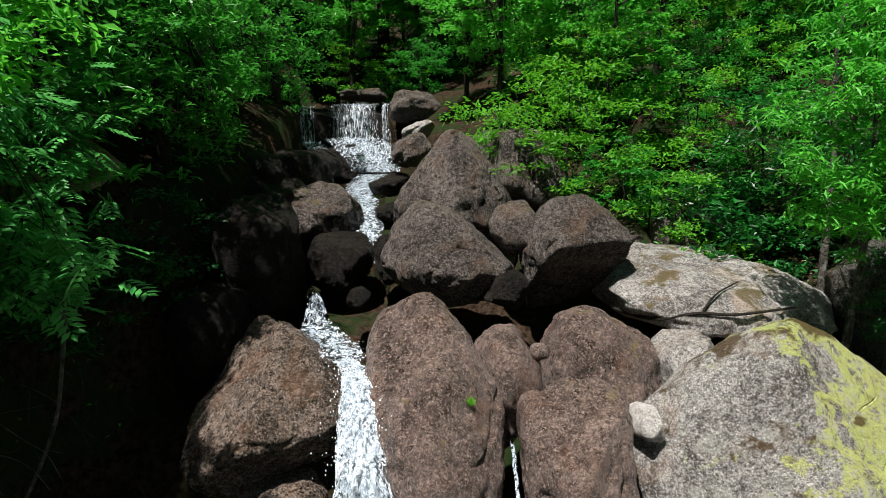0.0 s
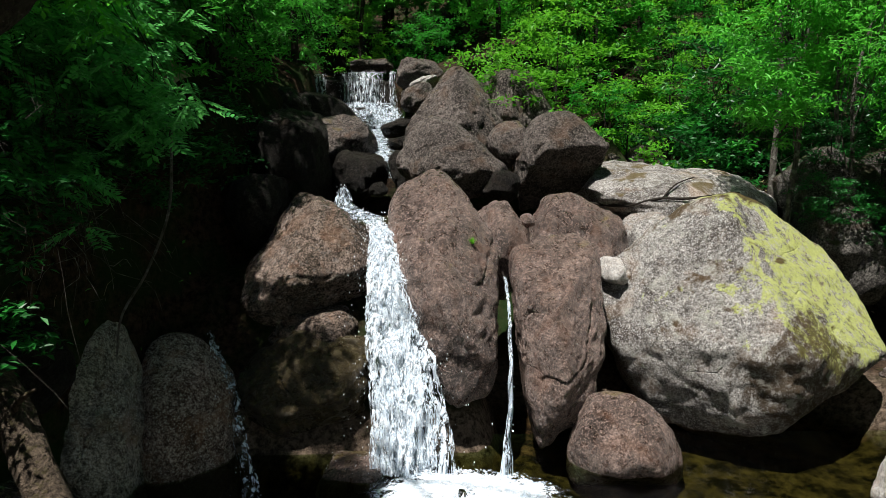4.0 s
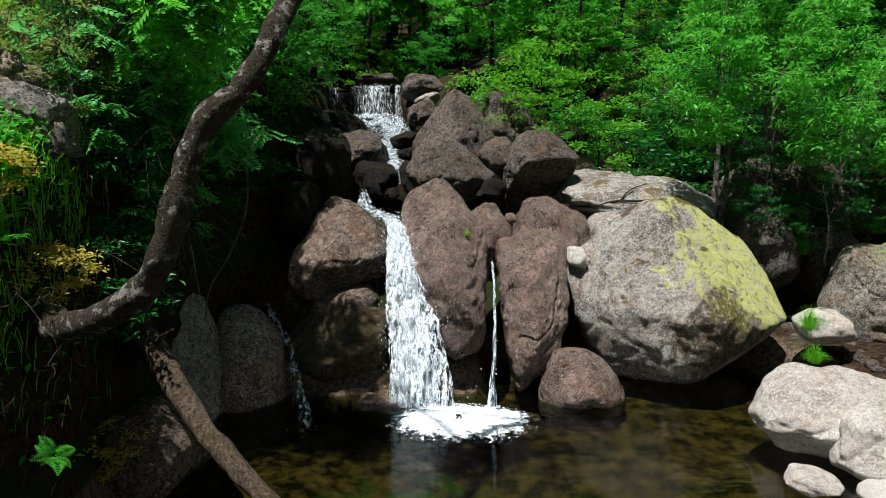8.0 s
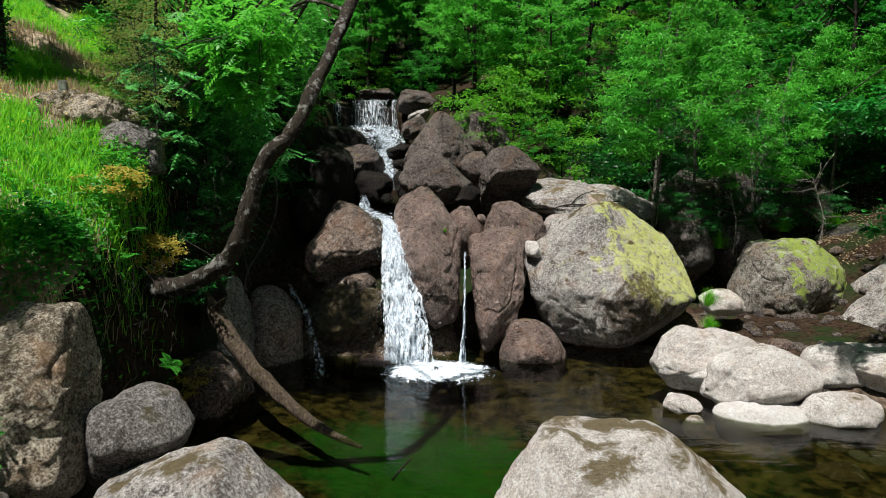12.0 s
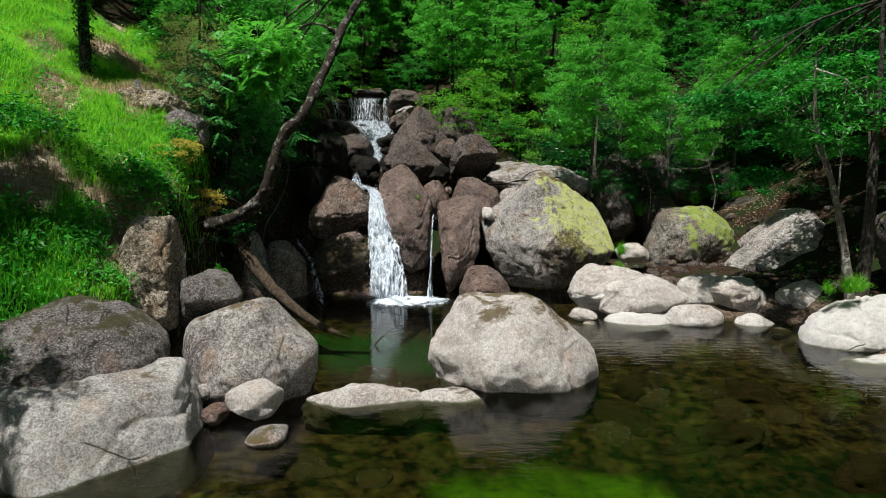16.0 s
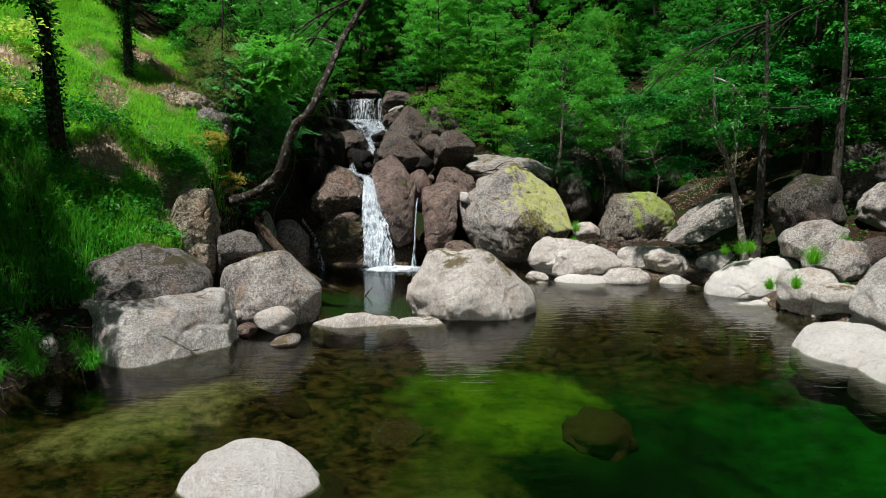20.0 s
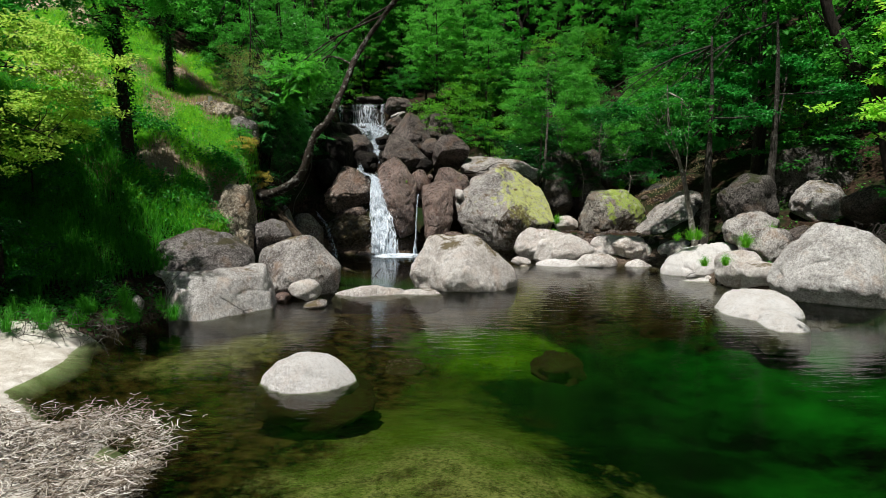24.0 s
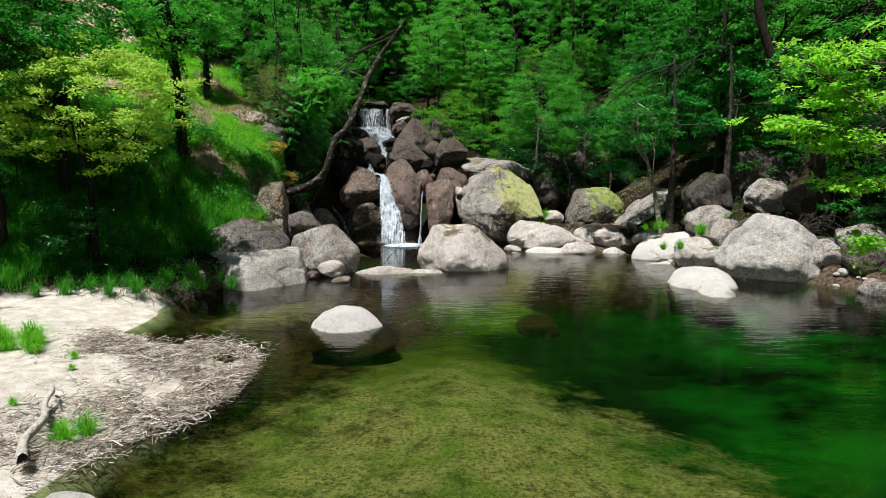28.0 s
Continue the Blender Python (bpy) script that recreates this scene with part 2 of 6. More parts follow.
LEAF_SUNNY = leafy("leaf_sunny_ash", (0.02, 0.17, 0.012), (0.15, 0.60, 0.05), 0.35, 0.4)
LEAF_LAUREL = leafy("leaf_laurel", (0.003, 0.032, 0.005), (0.11, 0.56, 0.055), 0.2, 0.22)
LEAF_LIGHT = leafy("leaf_light", (0.007, 0.085, 0.007), (0.12, 0.58, 0.05), 0.35, 0.34)
LEAF_LIME = leafy("leaf_lime", (0.02, 0.13, 0.006), (0.17, 0.52, 0.03), 0.4, 0.35)
LEAF_FRESH = leafy("leaf_fresh", (0.10, 0.42, 0.015), (0.38, 0.90, 0.07), 0.4, 0.5)
LEAF_YELLOW = leafy("leaf_yellow", (0.10, 0.36, 0.02), (0.50, 0.78, 0.11), 0.45, 0.45)
LEAF_OCHRE = leafy("leaf_ochre", (0.22, 0.18, 0.03), (0.62, 0.50, 0.09), 0.6, 0.35)
GRASS = leafy("grass_green", (0.02, 0.20, 0.006), (0.25, 0.70, 0.035), 0.45, 0.5)
# Darker copy of the grass green, with tree shade put into the colour.
GRASS_SHADED = leafy("grass_shaded", (0.012, 0.12, 0.005), (0.09, 0.44, 0.02), 0.5, 0.3)
LEAF_OLIVE = leafy("leaf_olive", (0.06, 0.09, 0.015), (0.26, 0.32, 0.08), 0.5, 0.35)
PETAL = leafy("yellow_petal", (0.70, 0.55, 0.02), (0.85, 0.75, 0.08), 0.5, 0.3)
STRAW = leafy("dry_grass", (0.22, 0.16, 0.09), (0.48, 0.38, 0.24), 0.7, 0.2)


def bark(name, a, b, patch=None):
    n = Nodes(name)
    v = n.coords((1, 1, 0.25))
    w = n.coords()
    g = n.noise(v, 22, 6, 0.7)
    col = n.mix(n.ramp(g, (0.35, 0.0), (0.65, 1.0)), a, b)
    if patch:
        col = n.mix(n.ramp(n.noise(w, 6, 6, 0.7), (0.54, 0.0), (0.60, 0.85)), col, patch)
    h = n.math("ADD", g, n.noise(w, 30, 4))
    return n.done(Base_Color=col, Roughness=0.9, Specular_IOR_Level=0.15, Normal=n.bump(h, 1.0, 0.06))


BARK = bark("bark_dark", (0.012, 0.010, 0.008), (0.05, 0.04, 0.032))
BARK_LICHEN = bark("bark_lichen", (0.02, 0.016, 0.012), (0.06, 0.048, 0.036), (0.26, 0.26, 0.235))
BARK_GREY = bark("bark_grey", (0.02, 0.017, 0.014), (0.09, 0.08, 0.068), (0.14, 0.135, 0.12))
BARK_STEM = bark("bark_stem", (0.035, 0.03, 0.025), (0.16, 0.145, 0.125), (0.26, 0.25, 0.23))
BARK_PALE = bark("bark_pale", (0.09, 0.08, 0.065), (0.30, 0.27, 0.23), (0.62, 0.60, 0.55))
DEADWOOD = bark("dead_wood", (0.015, 0.011, 0.008), (0.14, 0.105, 0.075), (0.055, 0.045, 0.02))
BLEACHED = bark("bleached_wood", (0.50, 0.46, 0.41), (0.80, 0.77, 0.71))
def twig_material():
    """Dry twigs, each with its own tone from dark brown to bleached."""
    n = Nodes("dry_twig")
    col = n.ramp(n.add("NewGeometry").outputs["Random Per Island"], (0.0, (0.07, 0.052, 0.036)), (0.45, (0.36, 0.31, 0.25)), (1.0, (0.90, 0.86, 0.80)))
    col = n.mix(n.ramp(n.noise(n.coords(), 1.6, 5, 0.6), (0.45, 0.0), (0.65, 0.55)), col, (0.16, 0.125, 0.09))
    return n.done(Base_Color=col, Roughness=0.95, Specular_IOR_Level=0.1)


TWIG = twig_material()


def ground_material():
    """Leaf litter and soil on the slopes, pale sand at the shore, algae-green and brown bed under the water."""
    n = Nodes("ground_soil")
    v = n.coords(shift=False)
    xyz = n.add("SeparateXYZ", Vector=v)
    litter = n.mix(n.ramp(n.noise(v, 9, 7, 0.75), (0.4, 0.0), (0.62, 1.0)), (0.010, 0.007, 0.005), (0.06, 0.038, 0.025))
    litter = n.mix(n.ramp(n.noise(v, 0.9, 5), (0.45, 0.0), (0.6, 0.8)), litter, (0.012, 0.03, 0.008))
    sand = n.mix(n.ramp(n.noise(v, 3.0, 7, 0.7), (0.38, 0.0), (0.62, 1.0)), (0.44, 0.40, 0.345), (0.66, 0.63, 0.58))
    sand = n.mix(n.ramp(n.noise(v, 40, 3, 0.7), (0.55, 0.0), (0.68, 0.5)), sand, (0.32, 0.26, 0.19))
    X, Y = xyz.outputs["X"], xyz.outputs["Y"]
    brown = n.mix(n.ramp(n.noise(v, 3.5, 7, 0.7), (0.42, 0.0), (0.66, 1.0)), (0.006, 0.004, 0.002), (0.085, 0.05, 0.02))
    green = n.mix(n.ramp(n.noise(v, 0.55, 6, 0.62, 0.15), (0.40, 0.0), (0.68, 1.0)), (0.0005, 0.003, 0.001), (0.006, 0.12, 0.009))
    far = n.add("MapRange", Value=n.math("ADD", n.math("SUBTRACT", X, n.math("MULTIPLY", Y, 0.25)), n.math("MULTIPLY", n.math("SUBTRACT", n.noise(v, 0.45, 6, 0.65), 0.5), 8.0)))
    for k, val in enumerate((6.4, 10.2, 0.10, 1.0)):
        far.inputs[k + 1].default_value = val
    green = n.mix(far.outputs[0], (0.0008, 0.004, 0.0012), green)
    # The green bed turns nearly black inside one ragged ellipse.
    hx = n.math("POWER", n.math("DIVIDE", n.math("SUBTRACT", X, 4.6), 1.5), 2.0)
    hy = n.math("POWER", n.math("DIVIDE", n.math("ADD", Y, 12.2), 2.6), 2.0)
    dark_zone = n.math("ADD", n.math("ADD", hx, hy), n.math("MULTIPLY", n.math("SUBTRACT", n.noise(v, 0.7, 7, 0.66, 0.3), 0.5), 3.2))
    green = n.mix(n.ramp(dark_zone, (0.35, 0.9), (1.3, 0.0)), green, (0.0006, 0.004, 0.001))
    ex = n.math("POWER", n.math("DIVIDE", n.math("SUBTRACT", X, 2.7), 2.2), 2.0)
    ey = n.math("POWER", n.math("DIVIDE", n.math("ADD", Y, 5.6), 2.0), 2.0)
    mat_edge = n.math("ADD", n.math("ADD", ex, ey), n.math("MULTIPLY", n.math("SUBTRACT", n.noise(v, 0.7, 6, 0.6, 0.3), 0.5), 3.0))
    algae = n.mix(n.ramp(n.noise(v, 1.1, 8, 0.66, 0.3), (0.36, 0.0), (0.62, 1.0)), (0.02, 0.055, 0.003), (0.09, 0.17, 0.007))
    algae = n.mix(n.ramp(n.noise(v, 6, 8, 0.8, 0.3), (0.52, 0.0), (0.64, 0.75)), algae, (0.006, 0.018, 0.002))
    east = n.add("MapRange", Value=n.math("ADD", X, n.math("MULTIPLY", n.math("SUBTRACT", n.noise(v, 0.5, 5, 0.6), 0.5), 5.0)))
    east.inputs[1].default_value, east.inputs[2].default_value = 1.1, 3.0
    south = n.add("MapRange", Value=n.math("ADD", Y, n.math("MULTIPLY", n.math("SUBTRACT", n.noise(v, 0.6, 5, 0.6), 0.5), 5.0)))
    south.inputs[1].default_value, south.inputs[2].default_value = -3.2, -5.6
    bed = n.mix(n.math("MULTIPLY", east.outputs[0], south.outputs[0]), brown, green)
    fx = n.math("POWER", n.math("DIVIDE", n.math("ADD", X, 0.2), 2.6), 2.0)
    fy = n.math("POWER", n.math("DIVIDE", n.math("SUBTRACT", Y, 2.0), 2.2), 2.0)
    basin = n.math("ADD", n.math("ADD", fx, fy), n.math("MULTIPLY", n.math("SUBTRACT", n.noise(v, 1.3, 6, 0.65), 0.5), 2.5))
    bed = n.mix(n.ramp(basin, (0.3, 0.85), (1.1, 0.0)), bed, n.mix(n.noise(v, 3, 6, 0.7), (0.004, 0.022, 0.004), (0.02, 0.10, 0.012)))
    bed = n.mix(n.ramp(mat_edge, (0.3, 1.0), (1.15, 0.0)), bed, algae)
    shoal = n.mix(n.ramp(n.noise(v, 16, 8, 0.8), (0.38, 0.0), (0.56, 1.0)), (0.05, 0.042, 0.014), (0.42, 0.35, 0.19))
    shoal = n.mix(n.ramp(n.noise(v, 1.1, 5, 0.6, 0.5), (0.42, 0.0), (0.62, 0.65)), shoal, (0.09, 0.16, 0.012))
    shoal = n.mix(n.ramp(n.noise(v, 2.6, 10, 0.85, 0.2), (0.50, 0.0), (0.60, 0.75)), shoal, (0.025, 0.026, 0.006))
    shoal = n.mix(n.ramp(n.noise(v, 34, 3, 0.8), (0.58, 0.0), (0.64, 0.7)), shoal, (0.40, 0.40, 0.16))
    north = n.add("MapRange", Value=n.math("ADD", Y, n.math("MULTIPLY", n.math("SUBTRACT", n.noise(v, 0.7, 6, 0.65), 0.5), 5.0)))
    north.inputs[1].default_value, north.inputs[2].default_value = -13.2, -10.5
    shoal = n.mix(n.math("MULTIPLY", north.outputs[0], 0.85), shoal, n.mix(n.noise(v, 2.5, 8, 0.7), (0.006, 0.02, 0.001), (0.12, 0.16, 0.012)))
    wide = n.add("MapRange", Value=Y)
    for k, val in enumerate((-8.2, -18.0, 0.9, 4.7)):
        wide.inputs[k + 1].default_value = val
    off = n.math("POWER", n.math("DIVIDE", n.math("SUBTRACT", X, 1.75), wide.outputs[0]), 2.0)
    off = n.math("ADD", off, n.math("MULTIPLY", n.math("SUBTRACT", n.noise(v, 0.9, 8, 0.74, 0.1), 0.5), 4.0))
    bar = n.add("MapRange", Value=n.math("ADD", Y, n.math("MULTIPLY", n.math("SUBTRACT", n.noise(v, 0.8, 6, 0.7), 0.5), 6.0)))
    bar.inputs[1].default_value, bar.inputs[2].default_value = -7.2, -10.5
    bed = n.mix(n.math("MULTIPLY", n.ramp(off, (0.25, 1.0), (1.1, 0.0)), bar.outputs[0]), bed, shoal)
    sx, sy = n.math("ADD", X, 3.0), n.math("ADD", Y, 6.9)
    ax = n.math("POWER", n.math("DIVIDE", n.math("ADD", n.math("MULTIPLY", sx, 0.60), n.math("MULTIPLY", sy, 0.80)), 2.2), 2.0)
    ay = n.math("POWER", n.math("DIVIDE", n.math("SUBTRACT", n.math("MULTIPLY", sx, 0.80), n.math("MULTIPLY", sy, 0.60)), 0.85), 2.0)
    shelf = n.math("ADD", n.math("ADD", ax, ay), n.math("MULTIPLY", n.math("SUBTRACT", n.noise(v, 1.2, 7, 0.68, 0.3), 0.5), 2.6))
    bed = n.mix(n.ramp(shelf, (0.4, 0.9), (1.1, 0.0)), bed, n.mix(n.ramp(n.noise(v, 3.5, 8, 0.75), (0.36, 0.0), (0.62, 1.0)), (0.03, 0.03, 0.008), (0.26, 0.21, 0.11)))
    low = n.add("MapRange", Value=n.math("ADD", xyz.outputs["Z"], n.math("MULTIPLY", n.math("SUBTRACT", n.noise(v, 1.5, 5), 0.5), 0.12)))
    low.inputs[1].default_value, low.inputs[2].default_value = -0.20, 0.03
    high = n.add("MapRange", Value=n.math("ADD", xyz.outputs["Z"], n.math("MULTIPLY", n.math("SUBTRACT", n.noise(v, 1.2, 5), 0.5), 0.5)))
    high.inputs[1].default_value, high.inputs[2].default_value = 0.42, 0.60
    gravel = n.mix(n.ramp(n.noise(v, 12, 6, 0.75), (0.4, 0.0), (0.6, 1.0)), (0.035, 0.026, 0.018), (0.16, 0.12, 0.09))
    beach = n.math("MULTIPLY", n.math("LESS_THAN", xyz.outputs["X"], 0.5), n.math("LESS_THAN", n.math("ADD", xyz.outputs["Y"], n.noise(v, 1.0, 4)), -7.2))
    sand = n.mix(beach, gravel, sand)
    earth = n.mix(n.ramp(n.noise(v, 2.2, 7, 0.7), (0.40, 0.0), (0.60, 1.0)), (0.20, 0.145, 0.095), (0.58, 0.47, 0.35))
    earth = n.mix(n.ramp(n.noise(v, 14, 6, 0.75), (0.48, 0.0), (0.62, 0.6)), earth, (0.09, 0.07, 0.04))
    meadow = n.math("MULTIPLY", n.math("MULTIPLY", n.math("LESS_THAN", X, -4.6), n.math("GREATER_THAN", n.add("SeparateXYZ", Vector=n.add("NewGeometry").outputs["Normal"]).outputs["Z"], 0.62)), n.math("MULTIPLY", n.math("GREATER_THAN", Y, -3.2), n.math("LESS_THAN", Y, 9.0)))
    litter = n.mix(meadow, litter, earth)
    col = n.mix(low.outputs[0], bed, n.mix(high.outputs[0], sand, litter))
    h = n.math("ADD", n.noise(v, 25, 6, 0.75), n.math("MULTIPLY", n.noise(v, 4, 6), 2.0))
    return n.done(Base_Color=col, Roughness=1.0, Specular_IOR_Level=0.03, Normal=n.bump(h, 0.8, 0.05))


GROUND = ground_material()


def water_material():
    n = Nodes("pool_water")
    v = n.coords(shift=False)
    h = n.math("ADD", n.noise(n.coords((0.55, 2.2, 1), False), 2.6, 3, 0.55, 0.5), n.math("MULTIPLY", n.noise(n.coords((0.8, 2.0, 1), False), 9, 2), 0.12))
    nrm = n.bump(h, 0.16, 0.05)
    t = n.add("BsdfTransparent", Color=(0.60, 0.70, 0.48))
    g = n.add("BsdfGlossy", Color=(1, 1, 1), Roughness=0.0, Normal=nrm)
    fr = n.add("Fresnel", IOR=1.3, Normal=nrm)
    m = n.add("MixShader", Fac=fr.outputs[0])
    n.put(m.inputs[1], t.outputs[0]), n.put(m.inputs[2], g.outputs[0])
    n.put(n.out.inputs["Surface"], m.outputs[0])
    return n.mat


WATER = water_material()


def foam_material(name, cover, stretch, tint=(0.80, 0.84, 0.88), rim=None):
    """White broken water: cover is the share that is opaque; the threads run along the fall. rim: half sizes of a patch that thins out to its edge."""
    n = Nodes(name)
    v = n.coords(stretch)
    th = n.math("ADD", n.math("MULTIPLY", n.noise(v, 6, 7, 0.72, 0.3), 0.7), n.math("MULTIPLY", n.noise(v, 24, 4, 0.65), 0.3))
    fine = n.noise(v, 15, 6, 0.75)
    if rim:
        c = n.add("SeparateXYZ", Vector=n.add("TexCoord").outputs["Object"])
        r = n.math("ADD", n.math("POWER", n.math("DIVIDE", c.outputs["X"], rim[0]), 2.0), n.math("POWER", n.math("DIVIDE", c.outputs["Y"], rim[1]), 2.0))
        th = n.math("SUBTRACT", th, n.math("MULTIPLY", n.math("MAXIMUM", n.math("SUBTRACT", r, 0.15), 0.0), 0.48))
    a = n.ramp(th, (0.56 - cover * 0.2, 0.0), (0.64 - cover * 0.2, 1.0))
    n.put(n.bsdf.inputs["Base Color"], n.mix(n.ramp(fine, (0.40, 0.0), (0.56, 1.0)), tuple(c * k for c, k in zip(tint, (0.62, 0.70, 0.78))), tint))
    n.put(n.bsdf.inputs["Roughness"], 0.25)
    soft = n.add("VectorMath", operation="ADD")
    n.put(soft.inputs[0], n.bump(fine, 0.8, 0.06))
    soft.inputs[1].default_value = (0, -0.3, 0.55)
    unit = n.add("VectorMath", operation="NORMALIZE")
    n.put(unit.inputs[0], soft.outputs[0])
    n.put(n.bsdf.inputs["Normal"], unit.outputs[0])
    tr = n.add("BsdfTransparent", Color=(0.93, 0.95, 0.96))
    m = n.add("MixShader", Fac=a)
    n.put(m.inputs[1], tr.outputs[0]), n.put(m.inputs[2], n.bsdf.outputs[0])
    n.put(n.out.inputs["Surface"], m.outputs[0])
    return n.mat


FALL = foam_material("falling_water", 0.46, (2.2, 2.2, 0.24), (0.70, 0.76, 0.82))
LACE = foam_material("lacy_water", 0.30, (1.6, 1.6, 0.5), (0.70, 0.76, 0.82))
VEIL = foam_material("falling_veil", 0.22, (2.2, 2.2, 0.14))
THIN = foam_material("thin_water", 0.55, (3.0, 3.0, 0.16), (0.62, 0.70, 0.78))
FOAM = foam_material("foam", 1.3, (1, 1, 1), rim=(1.55, 0.9))
DROPS = Nodes("water_drops").done(Base_Color=(0.85, 0.88, 0.92), Roughness=0.2)
STONE_POST = granite("post_stone", (0.46, 0.50, 0.43), (0.30, 0.33, 0.28), rough=0.9, grit=0.4)


# ---- mesh helpers ----
def raw_mesh(name, verts, faces, mat, smooth=True):
    me = bpy.data.meshes.new(name)
    verts, faces = np.asarray(verts, np.float32), np.asarray(faces, np.int32)
    k = faces.shape[1]
    me.vertices.add(len(verts)), me.loops.add(faces.size), me.polygons.add(len(faces))
    me.vertices.foreach_set("co", verts.ravel())
    me.loops.foreach_set("vertex_index", faces.ravel())
    me.polygons.foreach_set("loop_start", np.arange(len(faces), dtype=np.int32) * k)
    me.polygons.foreach_set("use_smooth", np.full(len(faces), smooth))
    me.update(calc_edges=True)
    me.materials.append(mat)
    return me


def child(name, me, parent, label=""):
    ob = new(name, me)
    ob.parent = parent
    return tagged(ob, label)


def merge(pieces):
    """Joins (verts, faces) pieces into one."""
    vs, fs, k = [], [], 0
    for v, f in pieces:
        vs.append(np.asarray(v)), fs.append(np.asarray(f) + k)
        k += len(v)
    return np.concatenate(vs), np.concatenate(fs)


def ico(level):
    bm = bmesh.new()
    bmesh.ops.create_icosphere(bm, subdivisions=level, radius=1)
    bm.verts.ensure_lookup_table()
    v = np.array([x.co[:] for x in bm.verts])
    f = np.array([[x.index for x in q.verts] for q in bm.faces])
    bm.free()
    return v / np.linalg.norm(v, axis=1)[:, None], f


ICO = {k: ico(k) for k in (2, 3, 4, 5, 6)}


def wobble(p, seed, scale, octaves=3):
    o = Vector((seed * 7.31, seed * 3.17, seed * 5.53))
    return np.array([noise.fractal(Vector(q) * scale + o, 1.0, 2.0, octaves) for q in p])


def rock_shape(size, turn, seed, n=2.4, cuts=(), peak=0.0, level=4, rough=1.0, facets=7):
    d, f = ICO[level]
    p = d / (np.abs(d) ** n).sum(1)[:, None] ** (1 / n)
    rng = np.random.RandomState(seed)
    planes = [np.array(c, float) for c in cuts]
    for _ in range(facets):
        q = rng.normal(size=3)
        planes.append(np.append(q / np.linalg.norm(q), rng.uniform(0.82, 0.97)))
    for c in planes:
        u = c[:3] / np.linalg.norm(c[:3])
        s = p @ u - c[3]
        p = p - np.outer(np.where(s > 0, s * 0.93, 0), u)
    if peak:
        p[:, :2] *= (1 - peak * np.clip(p[:, 2:], -1, 1))
    big = max(size)
    amp = wobble(p, seed, 1.25, 3) * 0.12 * rough
    p = p * (1 + amp)[:, None] * np.array(size)
    m = np.linalg.norm(p, axis=1)[:, None] + 1e-6
    p = p + p / m * (wobble(p, seed + 50, 2.2, 6) * min(0.08, big * 0.07) * rough)[:, None]
    if big > 0.4:
        rift = np.abs(wobble(p, seed + 90, 0.9 / big ** 0.5, 2))
        p = p - p / m * (np.exp(-(rift / 0.035) ** 2) * min(0.05, big * 0.04) * rough)[:, None]
    t = np.array(Euler([radians(a) for a in turn]).to_matrix())
    return p @ t.T, f


def rock(name, at, size, turn, mat, seed, label, n=2.4, cuts=(), peak=0.0, rough=1.0, facets=7):
    big = max(size)
    level = 6 if big > 1.7 else 5 if big > 0.7 else 4 if big > 0.25 else 3
    p, f = rock_shape(size, turn, seed, n, cuts, peak, level, rough, facets)
    ob = new(name, raw_mesh(name, p, f, mat))
    ob.location = at
    return tagged(ob, label, "rock")


def crag(name, at, depth, sides, mat, seed, label, faces=(), lean=0.0, turn=0.0, edge=16, bevel=0.93, rough=1.0):
    """A boulder bounded by rounded faces. sides: angle in the upright plane (0 to the east, 90 up) and distance from the centre;
    faces: further planes (normal and distance); lean: how far it tips back with its height."""
    planes = []
    for a, h in sides:
        c, s = math.cos(radians(a)), math.sin(radians(a))
        planes.append((c, 0, s, h))
        for k in (-1, 1):
            planes.append((c * 0.72, k * 0.69, s * 0.72, bevel * math.hypot(0.72 * h, 0.69 * depth)))
    planes += [(0, -1, 0, depth), (0, 1, 0, depth), *faces]
    big = max(depth, *(h for _, h in sides))
    d, f = ICO[6 if big > 0.9 else 5 if big > 0.45 else 4]
    q = np.array(planes, float)
    u = q[:, :3] / np.linalg.norm(q[:, :3], axis=1)[:, None]
    r = (np.maximum(d @ u.T / q[:, 3], 0) ** edge).sum(1) ** (-1 / edge)
    p = d * r[:, None]
    p = p * (1 + wobble(p / big, seed, 1.3, 3) * 0.05 * rough)[:, None]
    m = np.linalg.norm(p, axis=1)[:, None] + 1e-6
    p = p + p / m * (wobble(p, seed + 50, 2.4, 6) * min(0.07, big * 0.06) * rough)[:, None]
    p = p + p / m * (wobble(p, seed + 70, 9.0, 3) * 0.012 * rough)[:, None]
    rift = np.abs(wobble(p, seed + 90, 0.9 / big ** 0.5, 2))
    p = p - p / m * (np.exp(-(rift / 0.03) ** 2) * min(0.05, big * 0.035) * rough)[:, None]
    p[:, 1] += lean * p[:, 2]
    if turn:
        p = p @ np.array(Euler((0, 0, radians(turn))).to_matrix()).T
    ob = new(name, raw_mesh(name, p, f, mat))
    ob.location = at
    return tagged(ob, label, "rock")


